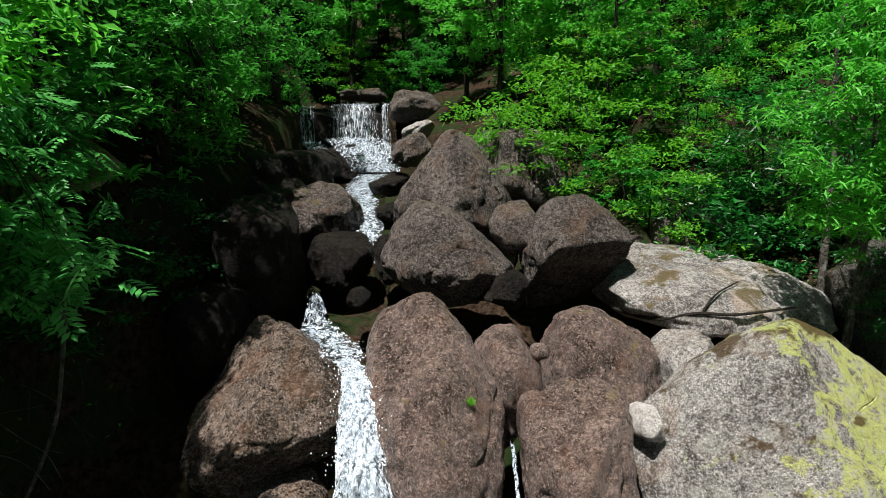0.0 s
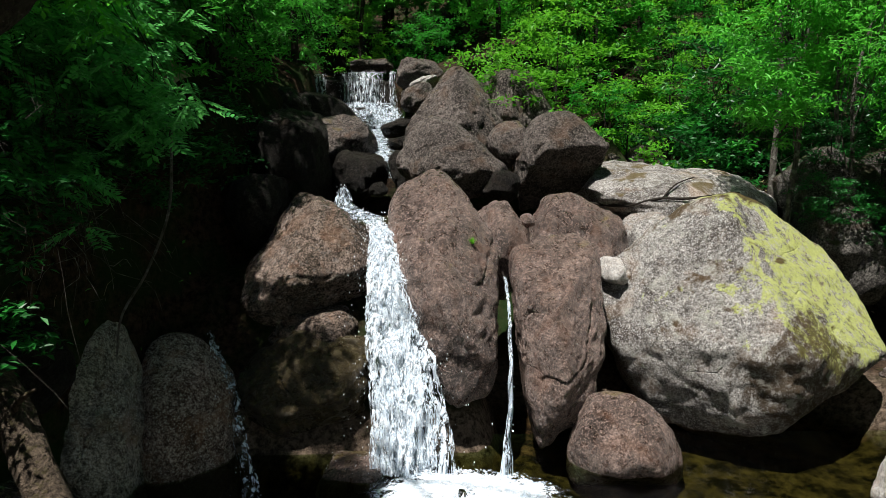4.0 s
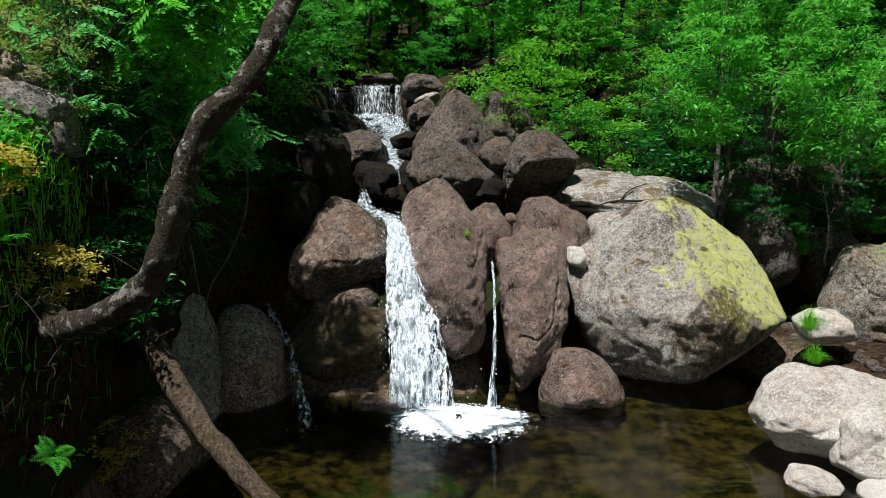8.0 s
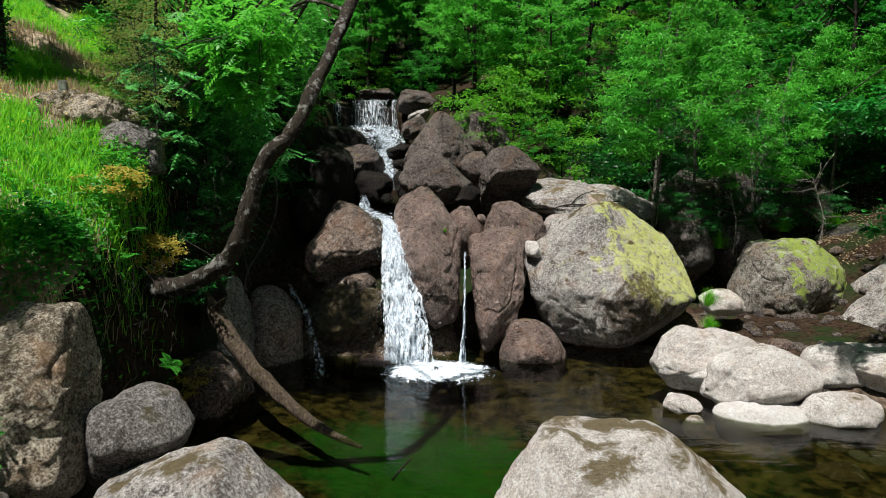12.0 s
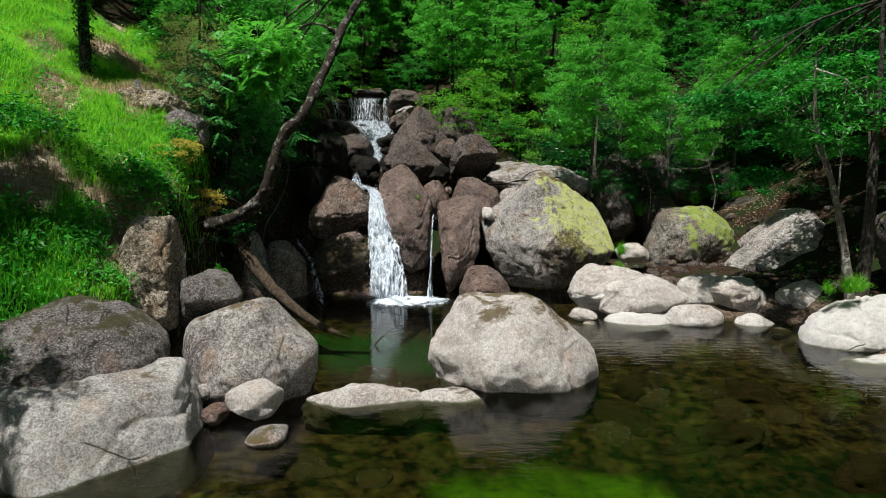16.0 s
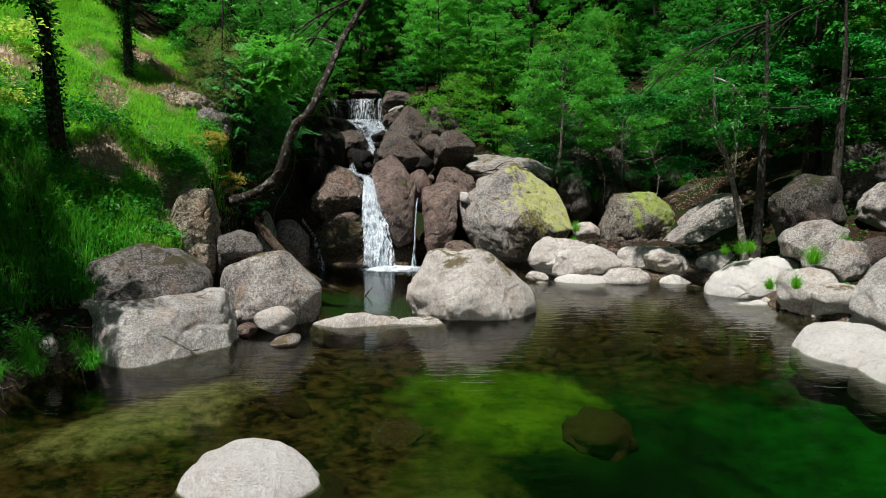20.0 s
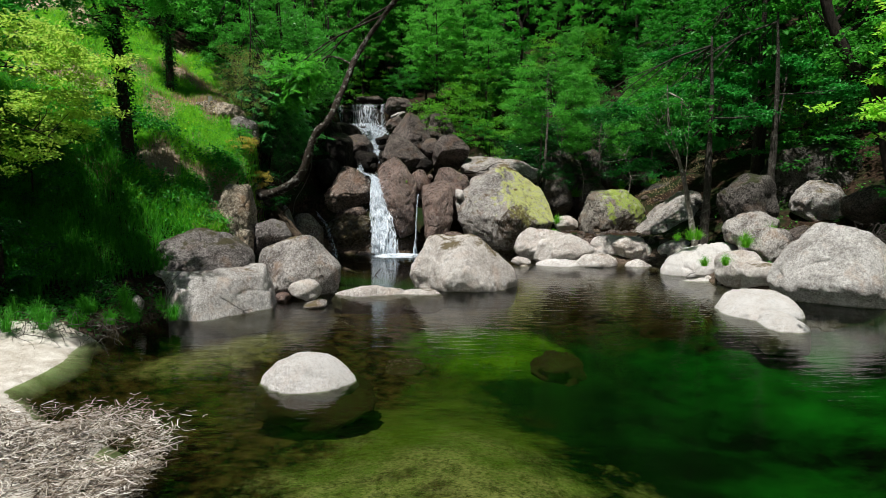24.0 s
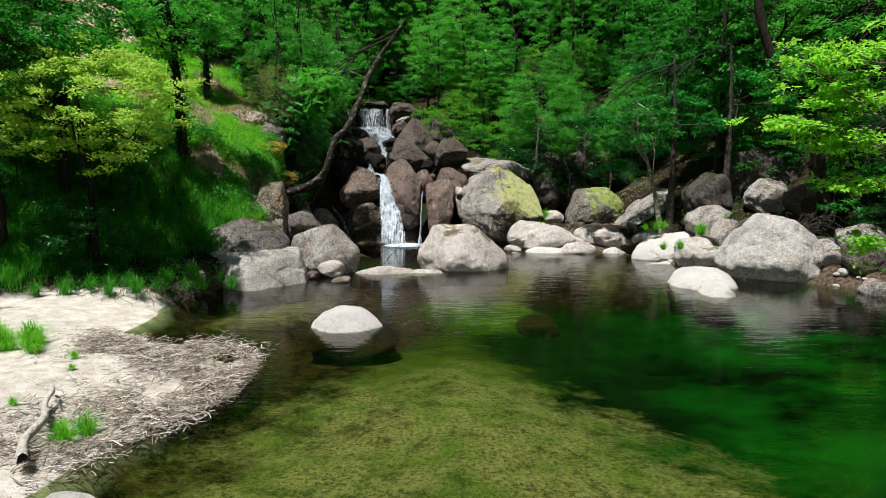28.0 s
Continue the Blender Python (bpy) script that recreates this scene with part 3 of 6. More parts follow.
def tube(path, radii, sides=8, seed=0, knobs=0.0):
    path = np.array(path, float)
    rng = np.random.RandomState(seed)
    n = len(path)
    tan = np.gradient(path, axis=0)
    tan /= np.linalg.norm(tan, axis=1)[:, None] + 1e-9
    ref = np.array([0.0, 0, 1]) if abs(tan[0, 2]) < 0.8 else np.array([0.0, 1, 0])
    vs = []
    for i in range(n):
        u = np.cross(tan[i], ref)
        u /= np.linalg.norm(u) + 1e-9
        w = np.cross(tan[i], u)
        a = np.linspace(0, 2 * np.pi, sides, endpoint=False)
        r = radii[i] * (1 + knobs * rng.normal(size=sides))
        vs.append(path[i] + (np.cos(a) * r)[:, None] * u + (np.sin(a) * r)[:, None] * w)
    v = np.concatenate(vs)
    f = [(i * sides + j, i * sides + (j + 1) % sides, (i + 1) * sides + (j + 1) % sides, (i + 1) * sides + j) for i in range(n - 1) for j in range(sides)]
    return v, np.array(f)


def bend(points, n):
    """A smooth path of n points through the given ones."""
    p = np.array(points, float)
    t = np.linspace(0, len(p) - 1, n)
    out = []
    for s in t:
        i = min(int(s), len(p) - 2)
        u = s - i
        a, b, c, d = p[max(i - 1, 0)], p[i], p[i + 1], p[min(i + 2, len(p) - 1)]
        out.append(0.5 * (2 * b + (c - a) * u + (2 * a - 5 * b + 4 * c - d) * u ** 2 + (3 * b - a - 3 * c + d) * u ** 3))
    return np.array(out)


def leaf_quads(at, size, rng, slim=0.4, up=0.6, droop=0.0):
    """Pointed leaves with a fold along the middle, six corners each, scattered at the given points."""
    k = len(at)
    d = rng.normal(size=(k, 3))
    d[:, 2] = d[:, 2] * 0.45 - droop
    d /= np.linalg.norm(d, axis=1)[:, None]
    nrm = rng.normal(size=(k, 3)) * (1 - up) + np.array([0, 0, up])
    s = np.cross(d, nrm)
    s /= np.linalg.norm(s, axis=1)[:, None] + 1e-9
    h = np.cross(s, d)
    L = (size * rng.uniform(0.65, 1.25, k))[:, None]
    W = L * slim * 0.5
    v = np.stack([at, at + d * L * 0.45 + s * W + h * W * 0.35, at + d * L - h * L * 0.1, at + d * L * 0.45 - s * W + h * W * 0.35], 1).reshape(-1, 3)
    f = np.arange(4 * k).reshape(-1, 4)
    return v, f


def compound_leaves(at, size, rng, pairs=5, droop=0.35):
    """Feathered leaves: pairs of leaflets and one at the tip along an arching stalk."""
    k = len(at)
    d = rng.normal(size=(k, 3))
    d[:, 2] = d[:, 2] * 0.3 - droop
    d /= np.linalg.norm(d, axis=1)[:, None]
    s = np.cross(d, np.array([0, 0, 1.0]) + rng.normal(size=(k, 3)) * 0.25)
    s /= np.linalg.norm(s, axis=1)[:, None] + 1e-9
    h = np.cross(s, d)
    L = (size * rng.uniform(0.7, 1.25, k))[:, None]
    out = []
    for i in range(pairs):
        f = 0.25 + 0.65 * i / (pairs - 1)
        a = at + d * L * f - np.array([0, 0, 1.0]) * L * 0.25 * f * f
        for g in (-1, 1):
            q = d * 0.55 + s * (0.84 * g) - h * 0.1
            w = np.cross(h, q) * L * 0.085
            m = L * (0.40 - 0.12 * abs(f - 0.55))
            out.append(np.stack([a, a + q * m * 0.45 + w, a + q * m - h * m * 0.15, a + q * m * 0.45 - w], 1))
    a = at + d * L * 0.95 - np.array([0, 0, 1.0]) * L * 0.24
    w = s * L * 0.085
    out.append(np.stack([a, a + d * L * 0.16 + w, a + d * L * 0.36, a + d * L * 0.16 - w], 1))
    v = np.concatenate(out).reshape(-1, 3)
    return v, np.arange(len(v)).reshape(-1, 4)


def clumps(centres, per, radius, rng, flat=0.36):
    """Points in many small clumps round the centres."""
    c = np.repeat(centres, per, axis=0)
    q = rng.normal(size=c.shape) * 0.5
    q[:, 2] *= flat
    return c + q * np.repeat(radius, per)[:, None]


def crown_centres(k, size, at, rng, hollow=0.55, lump=0.35, seed=0):
    """Clump centres in an uneven crown of the given half sizes."""
    d = rng.normal(size=(k, 3))
    d /= np.linalg.norm(d, axis=1)[:, None]
    r = hollow + (1 - hollow) * rng.uniform(size=k) ** 0.7
    r *= 1 + lump * wobble(d, seed, 1.8, 2)
    return d * r[:, None] * np.array(size) + np.array(at)


def make_tree(name, label, height, crown, crown_at, leaf_mat, bark_mat, seed, clump_n=110, per=60, leaf=0.13, slim=0.4, girth=0.12, lean=(0, 0), path=None, limbs=6, spread=0.33, droop=0.0, low=7, category="tree", taper=0.8, ivy=0, joints=18, sprays=(), fine=False, feathered=False):
    """A tree of its own: trunk, limbs that reach into the crown, and a crown of clumps of leaves."""
    rng = np.random.RandomState(seed)
    root = new(name)
    if path is None:
        path = [(0, 0, -0.3)] + [(lean[0] * s + rng.normal() * 0.06 * height * 0.3 * s, lean[1] * s + rng.normal() * 0.06 * height * 0.3 * s, height * s) for s in (0.25, 0.5, 0.75, 1.0)]
    p = bend(path, joints)
    s01 = np.linspace(0, 1, joints)
    rad = girth * (1 - taper * s01) * (1 + 0.5 * np.exp(-s01 * 14)) * (1 + 0.07 * np.sin(s01 * 41 + seed) + 0.05 * np.sin(s01 * 83))
    child("trunk", raw_mesh("trunk", *tube(p, rad, 14, seed, 0.08), bark_mat), root)
    cen = crown_centres(clump_n, crown, crown_at, rng, seed=seed)
    if sprays:
        cen = np.concatenate([np.array(c) + rng.normal(size=(k, 3)) * np.array(h) * 0.6 for c, h, k in sprays])
    for i in range(limbs):
        a = p[rng.randint(low, joints - 1)]
        b = cen[rng.randint(len(cen))]
        mid = (a + b) / 2 + rng.normal(size=3) * 0.25 + np.array([0, 0, 0.2])
        q = bend([a, mid, b], 9)
        pieces = [tube(q, np.linspace(girth * 0.26, girth * 0.07, 9), 6, seed + i)]
        for j in range(5):
            e = cen[np.argsort(np.linalg.norm(cen - b, axis=1))[rng.randint(1, 9)]]
            s = q[rng.randint(3, 8)]
            pieces.append(tube(bend([s, (s + e) / 2 + rng.normal(size=3) * 0.12, e], 6), np.linspace(girth * 0.13, girth * 0.04, 6), 4, i))
        if fine:
            limb = child("limb", raw_mesh("limb", *pieces[0], bark_mat), root)
            for q in pieces[1:]:
                child("twig", raw_mesh("twig", *q, bark_mat), limb)
        else:
            child("limb", raw_mesh("limb", *merge(pieces), bark_mat), root)
    pts = clumps(cen, per, rng.uniform(0.6, 1.3, len(cen)) * spread, rng)
    leaves = compound_leaves(pts, leaf, rng) if feathered else leaf_quads(pts, leaf, rng, slim, 0.72, droop)
    child("crown", raw_mesh("crown", *leaves, leaf_mat, False), root)
    if ivy:
        i = rng.randint(1, int(joints * 0.75), ivy)
        a = rng.uniform(0, 2 * np.pi, ivy)
        q = p[i] + np.stack([np.cos(a), np.sin(a), 0 * a], 1) * (girth * rng.uniform(0.7, 1.9, ivy))[:, None] + rng.normal(size=(ivy, 3)) * np.array([0.02, 0.02, 0.14])
        child("ivy", raw_mesh("ivy", *leaf_quads(q, 0.10, rng, 0.7, 0.3, 0.3), LEAF_DARK, False), root, "dark green ivy leaves climbing the trunk")
    return tagged(root, label, category)


# ---- ground ----
def smooth(a, b, v):
    t = np.clip((v - a) / (b - a), 0, 1)
    return t * t * (3 - 2 * t)


def along(y, *knots):
    return np.interp(y, [k[0] for k in knots], [k[1] for k in knots])


def relief(x, y):
    """Height of the ground."""
    x, y = np.asarray(x, float), np.asarray(y, float)
    xl = along(y, (-60, -7), (-26, -5.0), (-19, -2.3), (-16.5, -2.1), (-14.8, -1.7), (-12.4, -1.9), (-11.6, -3.4), (-10.5, -4.5), (-9, -4.4), (-8, -4.9), (-6, -4.6), (-3, -3.6), (0, -3.9), (4, -4.6), (7, -4.3), (9, -3.3), (14, -3.2), (20, -4), (26, -5.5), (60, -8))
    base = along(y, (-26, 0.3), (-9, 0.35), (-7, 0.5), (-5, 0.9), (-3.5, 1.6), (-2.5, 2.2), (-1, 2.8), (0.3, 3.2), (1.2, 3.8), (2.4, 4.5), (5, 4.9), (9, 5.2), (14, 6.0), (24, 8.2), (60, 20))
    d = xl - x
    flat = along(y, (-26, 7.0), (-12, 6.0), (-9, 4.0), (-6, 1.6), (-2, 0.8), (0, 0.3), (60, 0.3))
    rise = along(y, (-26, 0.5), (-8, 0.55), (-3, 0.55), (0, 0.5), (3, 0.45), (8, 0.6), (60, 0.6))
    left = base * smooth(0, 0.7 + 2.5 * smooth(-7, -9, y), d) + rise * np.maximum(d - flat, 0)
    xr = along(y, (-60, 22), (-30, 19), (-14, 17.6), (-9, 14.6), (-6, 12.7), (-4.5, 11.4), (-3, 10.1), (-1, 9.2), (1, 8.4), (3, 7.2), (5, 6.4), (7, 6.2), (9, 5.2), (12, 4.4), (60, 4.4))
    e = x - xr
    right = 0.55 * smooth(0, 1.3, e) + 0.10 * np.clip(e - 1, 0, 3) + 0.62 * np.maximum(e - 4.0, 0)
    right = np.maximum(right, (1.7 * smooth(9.0, 10.3, y) + 0.52 * np.maximum(y - 10, 0)) * smooth(4.5, 6.5, x) + 0.5 * smooth(0, 1.3, e))
    right = right - 0.75 * np.exp(-((x - 9.2) / 1.5) ** 4 - ((y - 0.9) / 2.2) ** 4)
    xs = along(y, (5, -0.4), (8, -1.2), (14, -1.6), (20, -2.0), (26, -3.2), (60, -5))
    zs = along(y, (4.6, -0.9), (6.0, -0.3), (7.6, 2.2), (9, 2.8), (11, 3.0), (14, 3.7), (17, 4.4), (22, 5.0), (25.0, 5.2), (25.9, 8.0), (30, 8.4), (45, 13), (110, 40))
    zs2 = along(y, (6.5, -0.9), (8.0, -0.2), (9.2, 0.6), (10.2, 1.9), (12, 2.9), (14, 4.2), (18, 5.6), (26, 8.2), (45, 14), (110, 40))
    side = smooth(0.9, 2.0, x - xs)
    valley = zs * (1 - side) + zs2 * side + 0.30 * np.maximum(np.abs(x - xs) - 1.6, 0) * smooth(9, 12, y)
    dx, dy = (x - 5.5) / 5.5, (y + 8.5) / 6.5
    bed = -0.40 - 0.70 * np.exp(-(dx * dx + dy * dy)) - 0.55 * np.exp(-((x - 0.5) / 2.2) ** 2 - ((y - 2.5) / 2.5) ** 2) - 0.25 * np.exp(-((x + 2) / 3) ** 2 - ((y + 8) / 3.0) ** 2)
    ridge = np.exp(-((x - along(y, (-20, 1.5), (-16, 1.3), (-14, 1.6), (-9, 2.2), (-6, 3.2))) / along(y, (-20, 4.4), (-16, 3.3), (-14, 2.5), (-9, 1.3))) ** 2) * smooth(-8.5, -14, y)
    bed = bed * (1 - ridge) - 0.30 * ridge
    bed = bed + 0.22 * np.exp(-((0.6 * (x + 3) + 0.8 * (y + 6.9)) / 2.2) ** 2 - ((0.8 * (x + 3) - 0.6 * (y + 6.9)) / 0.9) ** 2)
    bed = bed + 0.10 * smooth(-13, -20, y) * np.exp(-((x - 1) / 5) ** 2)
    inner = np.where(y > 4.6, np.maximum(valley, bed), bed)
    inner = inner * (1 - smooth(-26, -34, y)) + 0.6 * smooth(-26, -34, y)
    wl, wr = smooth(-0.4, 0.8, d), smooth(-0.4, 1.0, e)
    h = inner * (1 - wl) * (1 - wr) + np.where(wl > wr, np.maximum(left, inner * (y > 4.6)) * wl, 0) + np.where(wr >= wl, right * wr, 0)
    # The rise south of y = -34 is an unseen, added hill that blocks low sky.
    far = np.maximum(np.abs(x) - 40, 0) * 0.1 + np.maximum(-34 - y, 0) * 0.5
    lump = 0.12 * np.sin(1.3 * x + 0.7 * y) * np.sin(0.9 * y - 0.6 * x) + 0.06 * np.sin(3.1 * x + 1.2) * np.sin(2.7 * y)
    h = h + 0.45 * np.exp(-((x + 6.6) / 1.0) ** 2 - ((y - 3.5) / 0.8) ** 2) + 0.3 * np.exp(-((x + 8.3) / 1.1) ** 2 - ((y - 6.0) / 0.7) ** 2)
    return h + lump * (0.35 + smooth(0.3, 2.0, h)) + far


def lines(lo, hi, a, b, fine, coarse):
    return np.concatenate([np.arange(lo, a, coarse), np.arange(a, b, fine), np.arange(b, hi + coarse, coarse)])


def build_ground():
    gx, gy = lines(-130, 130, -14, 20, 0.22, 4.0), lines(-110, 150, -27, 28, 0.22, 4.0)
    X, Y = np.meshgrid(gx, gy)
    Z = relief(X, Y)
    v = np.stack([X, Y, Z], -1).reshape(-1, 3)
    w = len(gx)
    i = (np.arange(len(gy) - 1)[:, None] * w + np.arange(w - 1)[None]).ravel()
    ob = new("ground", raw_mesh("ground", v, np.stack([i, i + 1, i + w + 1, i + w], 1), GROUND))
    tagged(ob, "wooded earth banks, sandy shore and stony stream bed", "ground", kind="structure")


build_ground()
gx = np.linspace(-9, 30, 60)
gy = np.linspace(-34, 6.8, 60)
X, Y = np.meshgrid(gx, gy)
i = (np.arange(59)[:, None] * 60 + np.arange(59)[None]).ravel()
water = new("water", raw_mesh("water", np.stack([X, Y, X * 0], -1).reshape(-1, 3), np.stack([i, i + 1, i + 61, i + 60], 1), WATER))
tagged(water, "clear green pool with gently rippled water", "water", kind="structure")

# ---- boulders and stones ----
# rocks begin
crag("boulder", (-0.20, 7.20, 2.31), 1.25, ((-157, .50), (-71, 1.72), (-7, .97), (4, .96), (38, 1.17), (73, 1.66), (111, 1.80), (172, .97)), BROWN, 11, "long brown granite boulder, cracked, close beside the waterfall", faces=[(.55, -.75, .35, 1.0), (-.5, -.7, .5, 1.02), (.3, -.85, -.4, 1.12)], lean=.45)
crag("boulder", (-2.37, 7.70, 2.64), 1.25, ((-111, 1.12), (-73, 1.12), (-35, 1.15), (0, 1.09), (38, .98), (74, 1.02), (149, .82), (-167, 1.1)), WETBROWN, 12, "wet brown granite boulder with a dark flank by the waterfall", faces=[(-.59, -.61, .52, .50), (.12, -.85, .5, .60), (.3, -.67, -.68, .72)], lean=.25)
crag("boulder", (-2.25, 6.80, 0.68), 1.1, ((-169, .95), (-91, 1.2), (-40, .95), (-6, .95), (74, 1.0), (112, 1.0), (137, 1.03)), OLIVE, 13, "dark olive-brown wet granite boulder beside the waterfall", faces=[(-.15, -.72, .66, .62), (.25, -.8, -.55, .62), (-.5, -.7, -.5, .75)])
rock("boulder", (-3.06, 7.60, 1.37), (0.25, 0.40, 0.27), (0, 0, 0), WET_SHADED, 14, "dark wet granite boulder beside the waterfall", n=2.6)
rock("boulder", (-2.19, 7.90, 1.40), (0.78, 1.30, 0.55), (0, 0, 0), WETBROWN, 15, "dark wet granite boulder beside the waterfall", n=2.6)
crag("boulder", (1.62, 7.00, 1.60), 1.0, ((-175, .61), (-165, .79), (-57, 1.2), (-22, .74), (-4, .66), (19, 1.01), (69, 1.51), (112, 1.50)), BROWN, 16, "tall brown granite boulder beside a thin trickle of water", faces=[(-.17, -.64, .75, .98), (.66, -.74, .11, .66), (-.85, -.5, .05, .66)], lean=.3, edge=22)
crag("boulder", (2.33, 8.90, 2.50), 1.1, ((-171, .86), (-141, 1.0), (-91, 1.3), (-44, 1.3), (9, .84), (62, .95), (116, 1.25), (161, .99)), BROWN, 17, "weathered brown-grey granite boulder beside the waterfall", faces=[(.2, -.6, .75, 1.0)])
rock("boulder", (0.85, 8.30, 2.69), (0.47, 0.70, 0.84), (0, 0, 0), BROWN, 18, "small reddish-brown granite boulder wedged between larger ones")
rock("stone", (1.30, 8.20, 3.19), (0.13, 0.15, 0.13), (0, 0, 0), BROWN, 19, "small round brown stone wedged between boulders")
rock("stone", (2.64, 7.60, 2.42), (0.18, 0.25, 0.21), (0, 14, 25), PALE, 20, "small white granite stone wedged between boulders", n=5, cuts=[(.6, -.6, .5, .7), (-.7, -.5, .5, .7)])
rock("boulder", (3.62, 8.90, 2.70), (0.48, 0.60, 0.55), (0, -8, 0), GREY, 21, "pale grey granite stone on top of larger boulders", n=2.6)
crag("boulder", (4.63, 7.40, 1.45), 2.05, ((-157, 1.92), (-112, 1.86), (-41, 1.93), (20, 2.04), (59, 1.99), (103, 2.18), (129, 2.10), (165, 2.30)), LICHEN, 22, "huge granite boulder with yellow-green lichen beside the pool", faces=[(-.5, -.71, .49, 1.22), (.44, -.65, .62, 1.14), (-.5, -.84, -.2, 1.36), (.42, -.9, -.1, 1.5), (-.25, -.62, -.74, 1.62), (.5, -.5, -.7, 1.5)], edge=24, bevel=1.0, rough=.8)
crag("boulder", (2.40, 6.05, 0.25), .75, ((-179, .80), (-91, .60), (-5, .85), (35, .60), (67, .60), (94, .62), (153, .72)), BROWN, 23, "low brown granite boulder at the pool's edge", faces=[(-.2, -.6, .75, .55)])
rock("boulder", (-1.42, 5.80, -0.14), (0.50, 0.50, 0.24), (0, 0, 0), BROWN, 24, "low brown granite rock behind the foot of the waterfall", n=2.7)
crag("boulder", (0.04, 10.40, 4.30), 1.2, ((-152, 1.0), (-112, .78), (-67, .88), (-14, 1.16), (48, .62), (66, .66), (120, .93), (158, 1.06)), DBROWN, 25, "sloping brown granite boulder above the waterfall", faces=[(.3, -.75, .6, .72), (-.6, -.7, .3, .85)], lean=.2)
crag("boulder", (0.24, 12.90, 5.15), 1.3, ((-91, 1.5), (0, 1.25), (31, .96), (76, 1.36), (144, .98), (179, 1.23)), DBROWN, 26, "peaked grey granite boulder above the waterfall", faces=[(-.45, -.7, .55, .9), (.6, -.6, .5, .9)], edge=20)
rock("boulder", (1.69, 14.50, 5.46), (1.10, 1.50, 1.18), (0, 0, 0), DBROWN, 27, "brown granite boulder behind bushes above the waterfall", n=2.6)
crag("boulder", (2.21, 10.60, 4.17), 1.1, ((-84, .92), (-59, .80), (-25, .80), (45, 1.0), (95, 1.04), (129, .95), (160, .80), (-170, .86)), DBROWN, 28, "grey granite block with a hollow dark underside leaning over others", faces=[(.19, -.72, -.67, .36), (.05, -.75, .66, .78), (-.85, -.5, .1, .8)], edge=24)
rock("boulder", (1.35, 11.40, 4.59), (0.46, 0.70, 0.50), (0, -20, 0), DBROWN, 30, "small grey granite boulder propped between larger ones", n=2.7)
rock("boulder", (0.93, 10.00, 3.75), (0.43, 0.60, 0.32), (0, 10, 0), WET_SHADED, 31, "dark granite rock wedged in a gap between boulders", n=2.7)
rock("boulder", (4.83, 11.30, 3.48), (1.98, 2.30, 0.62), (6, 4, 0), GREY, 32, "broad flat grey granite slab with a fallen branch on it", n=2.9)
rock("boulder", (4.88, 13.30, 4.18), (0.50, 0.70, 0.40), (0, 0, 0), DBROWN, 33, "small grey-brown granite boulder above a flat slab", n=2.6)
rock("boulder", (3.97, 12.60, 4.16), (0.25, 0.50, 0.28), (0, 0, 0), DBROWN, 34, "small grey-brown granite rock above a flat slab", n=2.6)
rock("boulder", (-0.84, 16.50, 6.17), (0.53, 0.90, 0.40), (0, -30, 0), DBROWN, 35, "tilted grey granite boulder at the side of the upper cascade", n=2.6)
rock("boulder", (-0.70, 18.50, 6.81), (0.51, 0.90, 0.24), (0, -20, 0), GREY, 36, "tilted grey granite slab at the side of the upper cascade", n=2.6)
rock("boulder", (-1.16, 24.80, 8.09), (1.00, 1.20, 0.62), (0, 0, 0), DBROWN, 37, "grey granite boulder at the lip of the upper waterfall", n=2.7)
rock("boulder", (-3.39, 27.00, 8.87), (1.03, 1.00, 0.26), (0, 0, 0), DBROWN, 38, "flat grey granite rock behind the lip of the upper waterfall", n=2.7)
rock("boulder", (-2.63, 13.60, 4.76), (0.87, 1.30, 0.64), (0, 8, 0), DBROWN, 39, "blocky brown granite boulder beside the upper cascade", n=2.9)
rock("boulder", (-2.00, 11.80, 3.92), (0.60, 1.00, 0.60), (0, 0, 0), WET_SHADED, 40, "dark wet granite boulder below the upper cascade", n=2.5)
rock("boulder", (-3.67, 15.50, 5.50), (0.86, 1.40, 0.70), (0, 0, 0), WET_SHADED, 41, "dark wet granite boulder beside the upper cascade", n=2.6)
rock("boulder", (-3.65, 18.50, 5.85), (0.59, 1.00, 0.44), (0, 0, 0), WET_SHADED, 42, "dark wet granite boulder in the upper cascade")
rock("boulder", (-3.71, 13.20, 4.50), (0.68, 1.50, 1.23), (0, 0, 0), WET_SHADED, 43, "dark granite boulder in the shade of bushes", n=2.6)
rock("boulder", (-1.40, 16.50, 5.29), (0.53, 1.00, 0.27), (0, -10, 0), WET_SHADED, 44, "dark wet granite boulder at the foot of the upper waterfall")
rock("boulder", (-0.99, 11.60, 4.04), (0.34, 0.90, 0.44), (0, 0, 0), WET_SHADED, 45, "dark wet granite boulder below the upper cascade")
rock("boulder", (-1.22, 14.00, 4.75), (0.32, 0.80, 0.20), (0, 0, 0), WET_SHADED, 46, "dark wet granite rock in the upper cascade")
rock("boulder", (-1.38, 9.60, 3.69), (0.17, 0.40, 0.15), (0, 0, 0), WET_SHADED, 47, "small dark wet rock at the top of the waterfall")
crag("boulder", (-3.94, 6.40, 0.45), .9, ((-174, .74), (-91, 1.3), (-13, .97), (7, .69), (30, .80), (55, 1.0), (90, 1.25), (154, .98)), SHEEN, 49, "smooth wet brown granite boulder beside a thin side fall", lean=.25, rough=.6)
crag("boulder", (-4.75, 5.70, 0.85), .9, ((-91, 1.3), (8, .47), (24, .48), (82, 1.17), (145, .90), (173, .62)), WETGREY, 50, "dark granite boulder in the shade under the bank", lean=.25, faces=[(.4, -.85, .2, .8)])
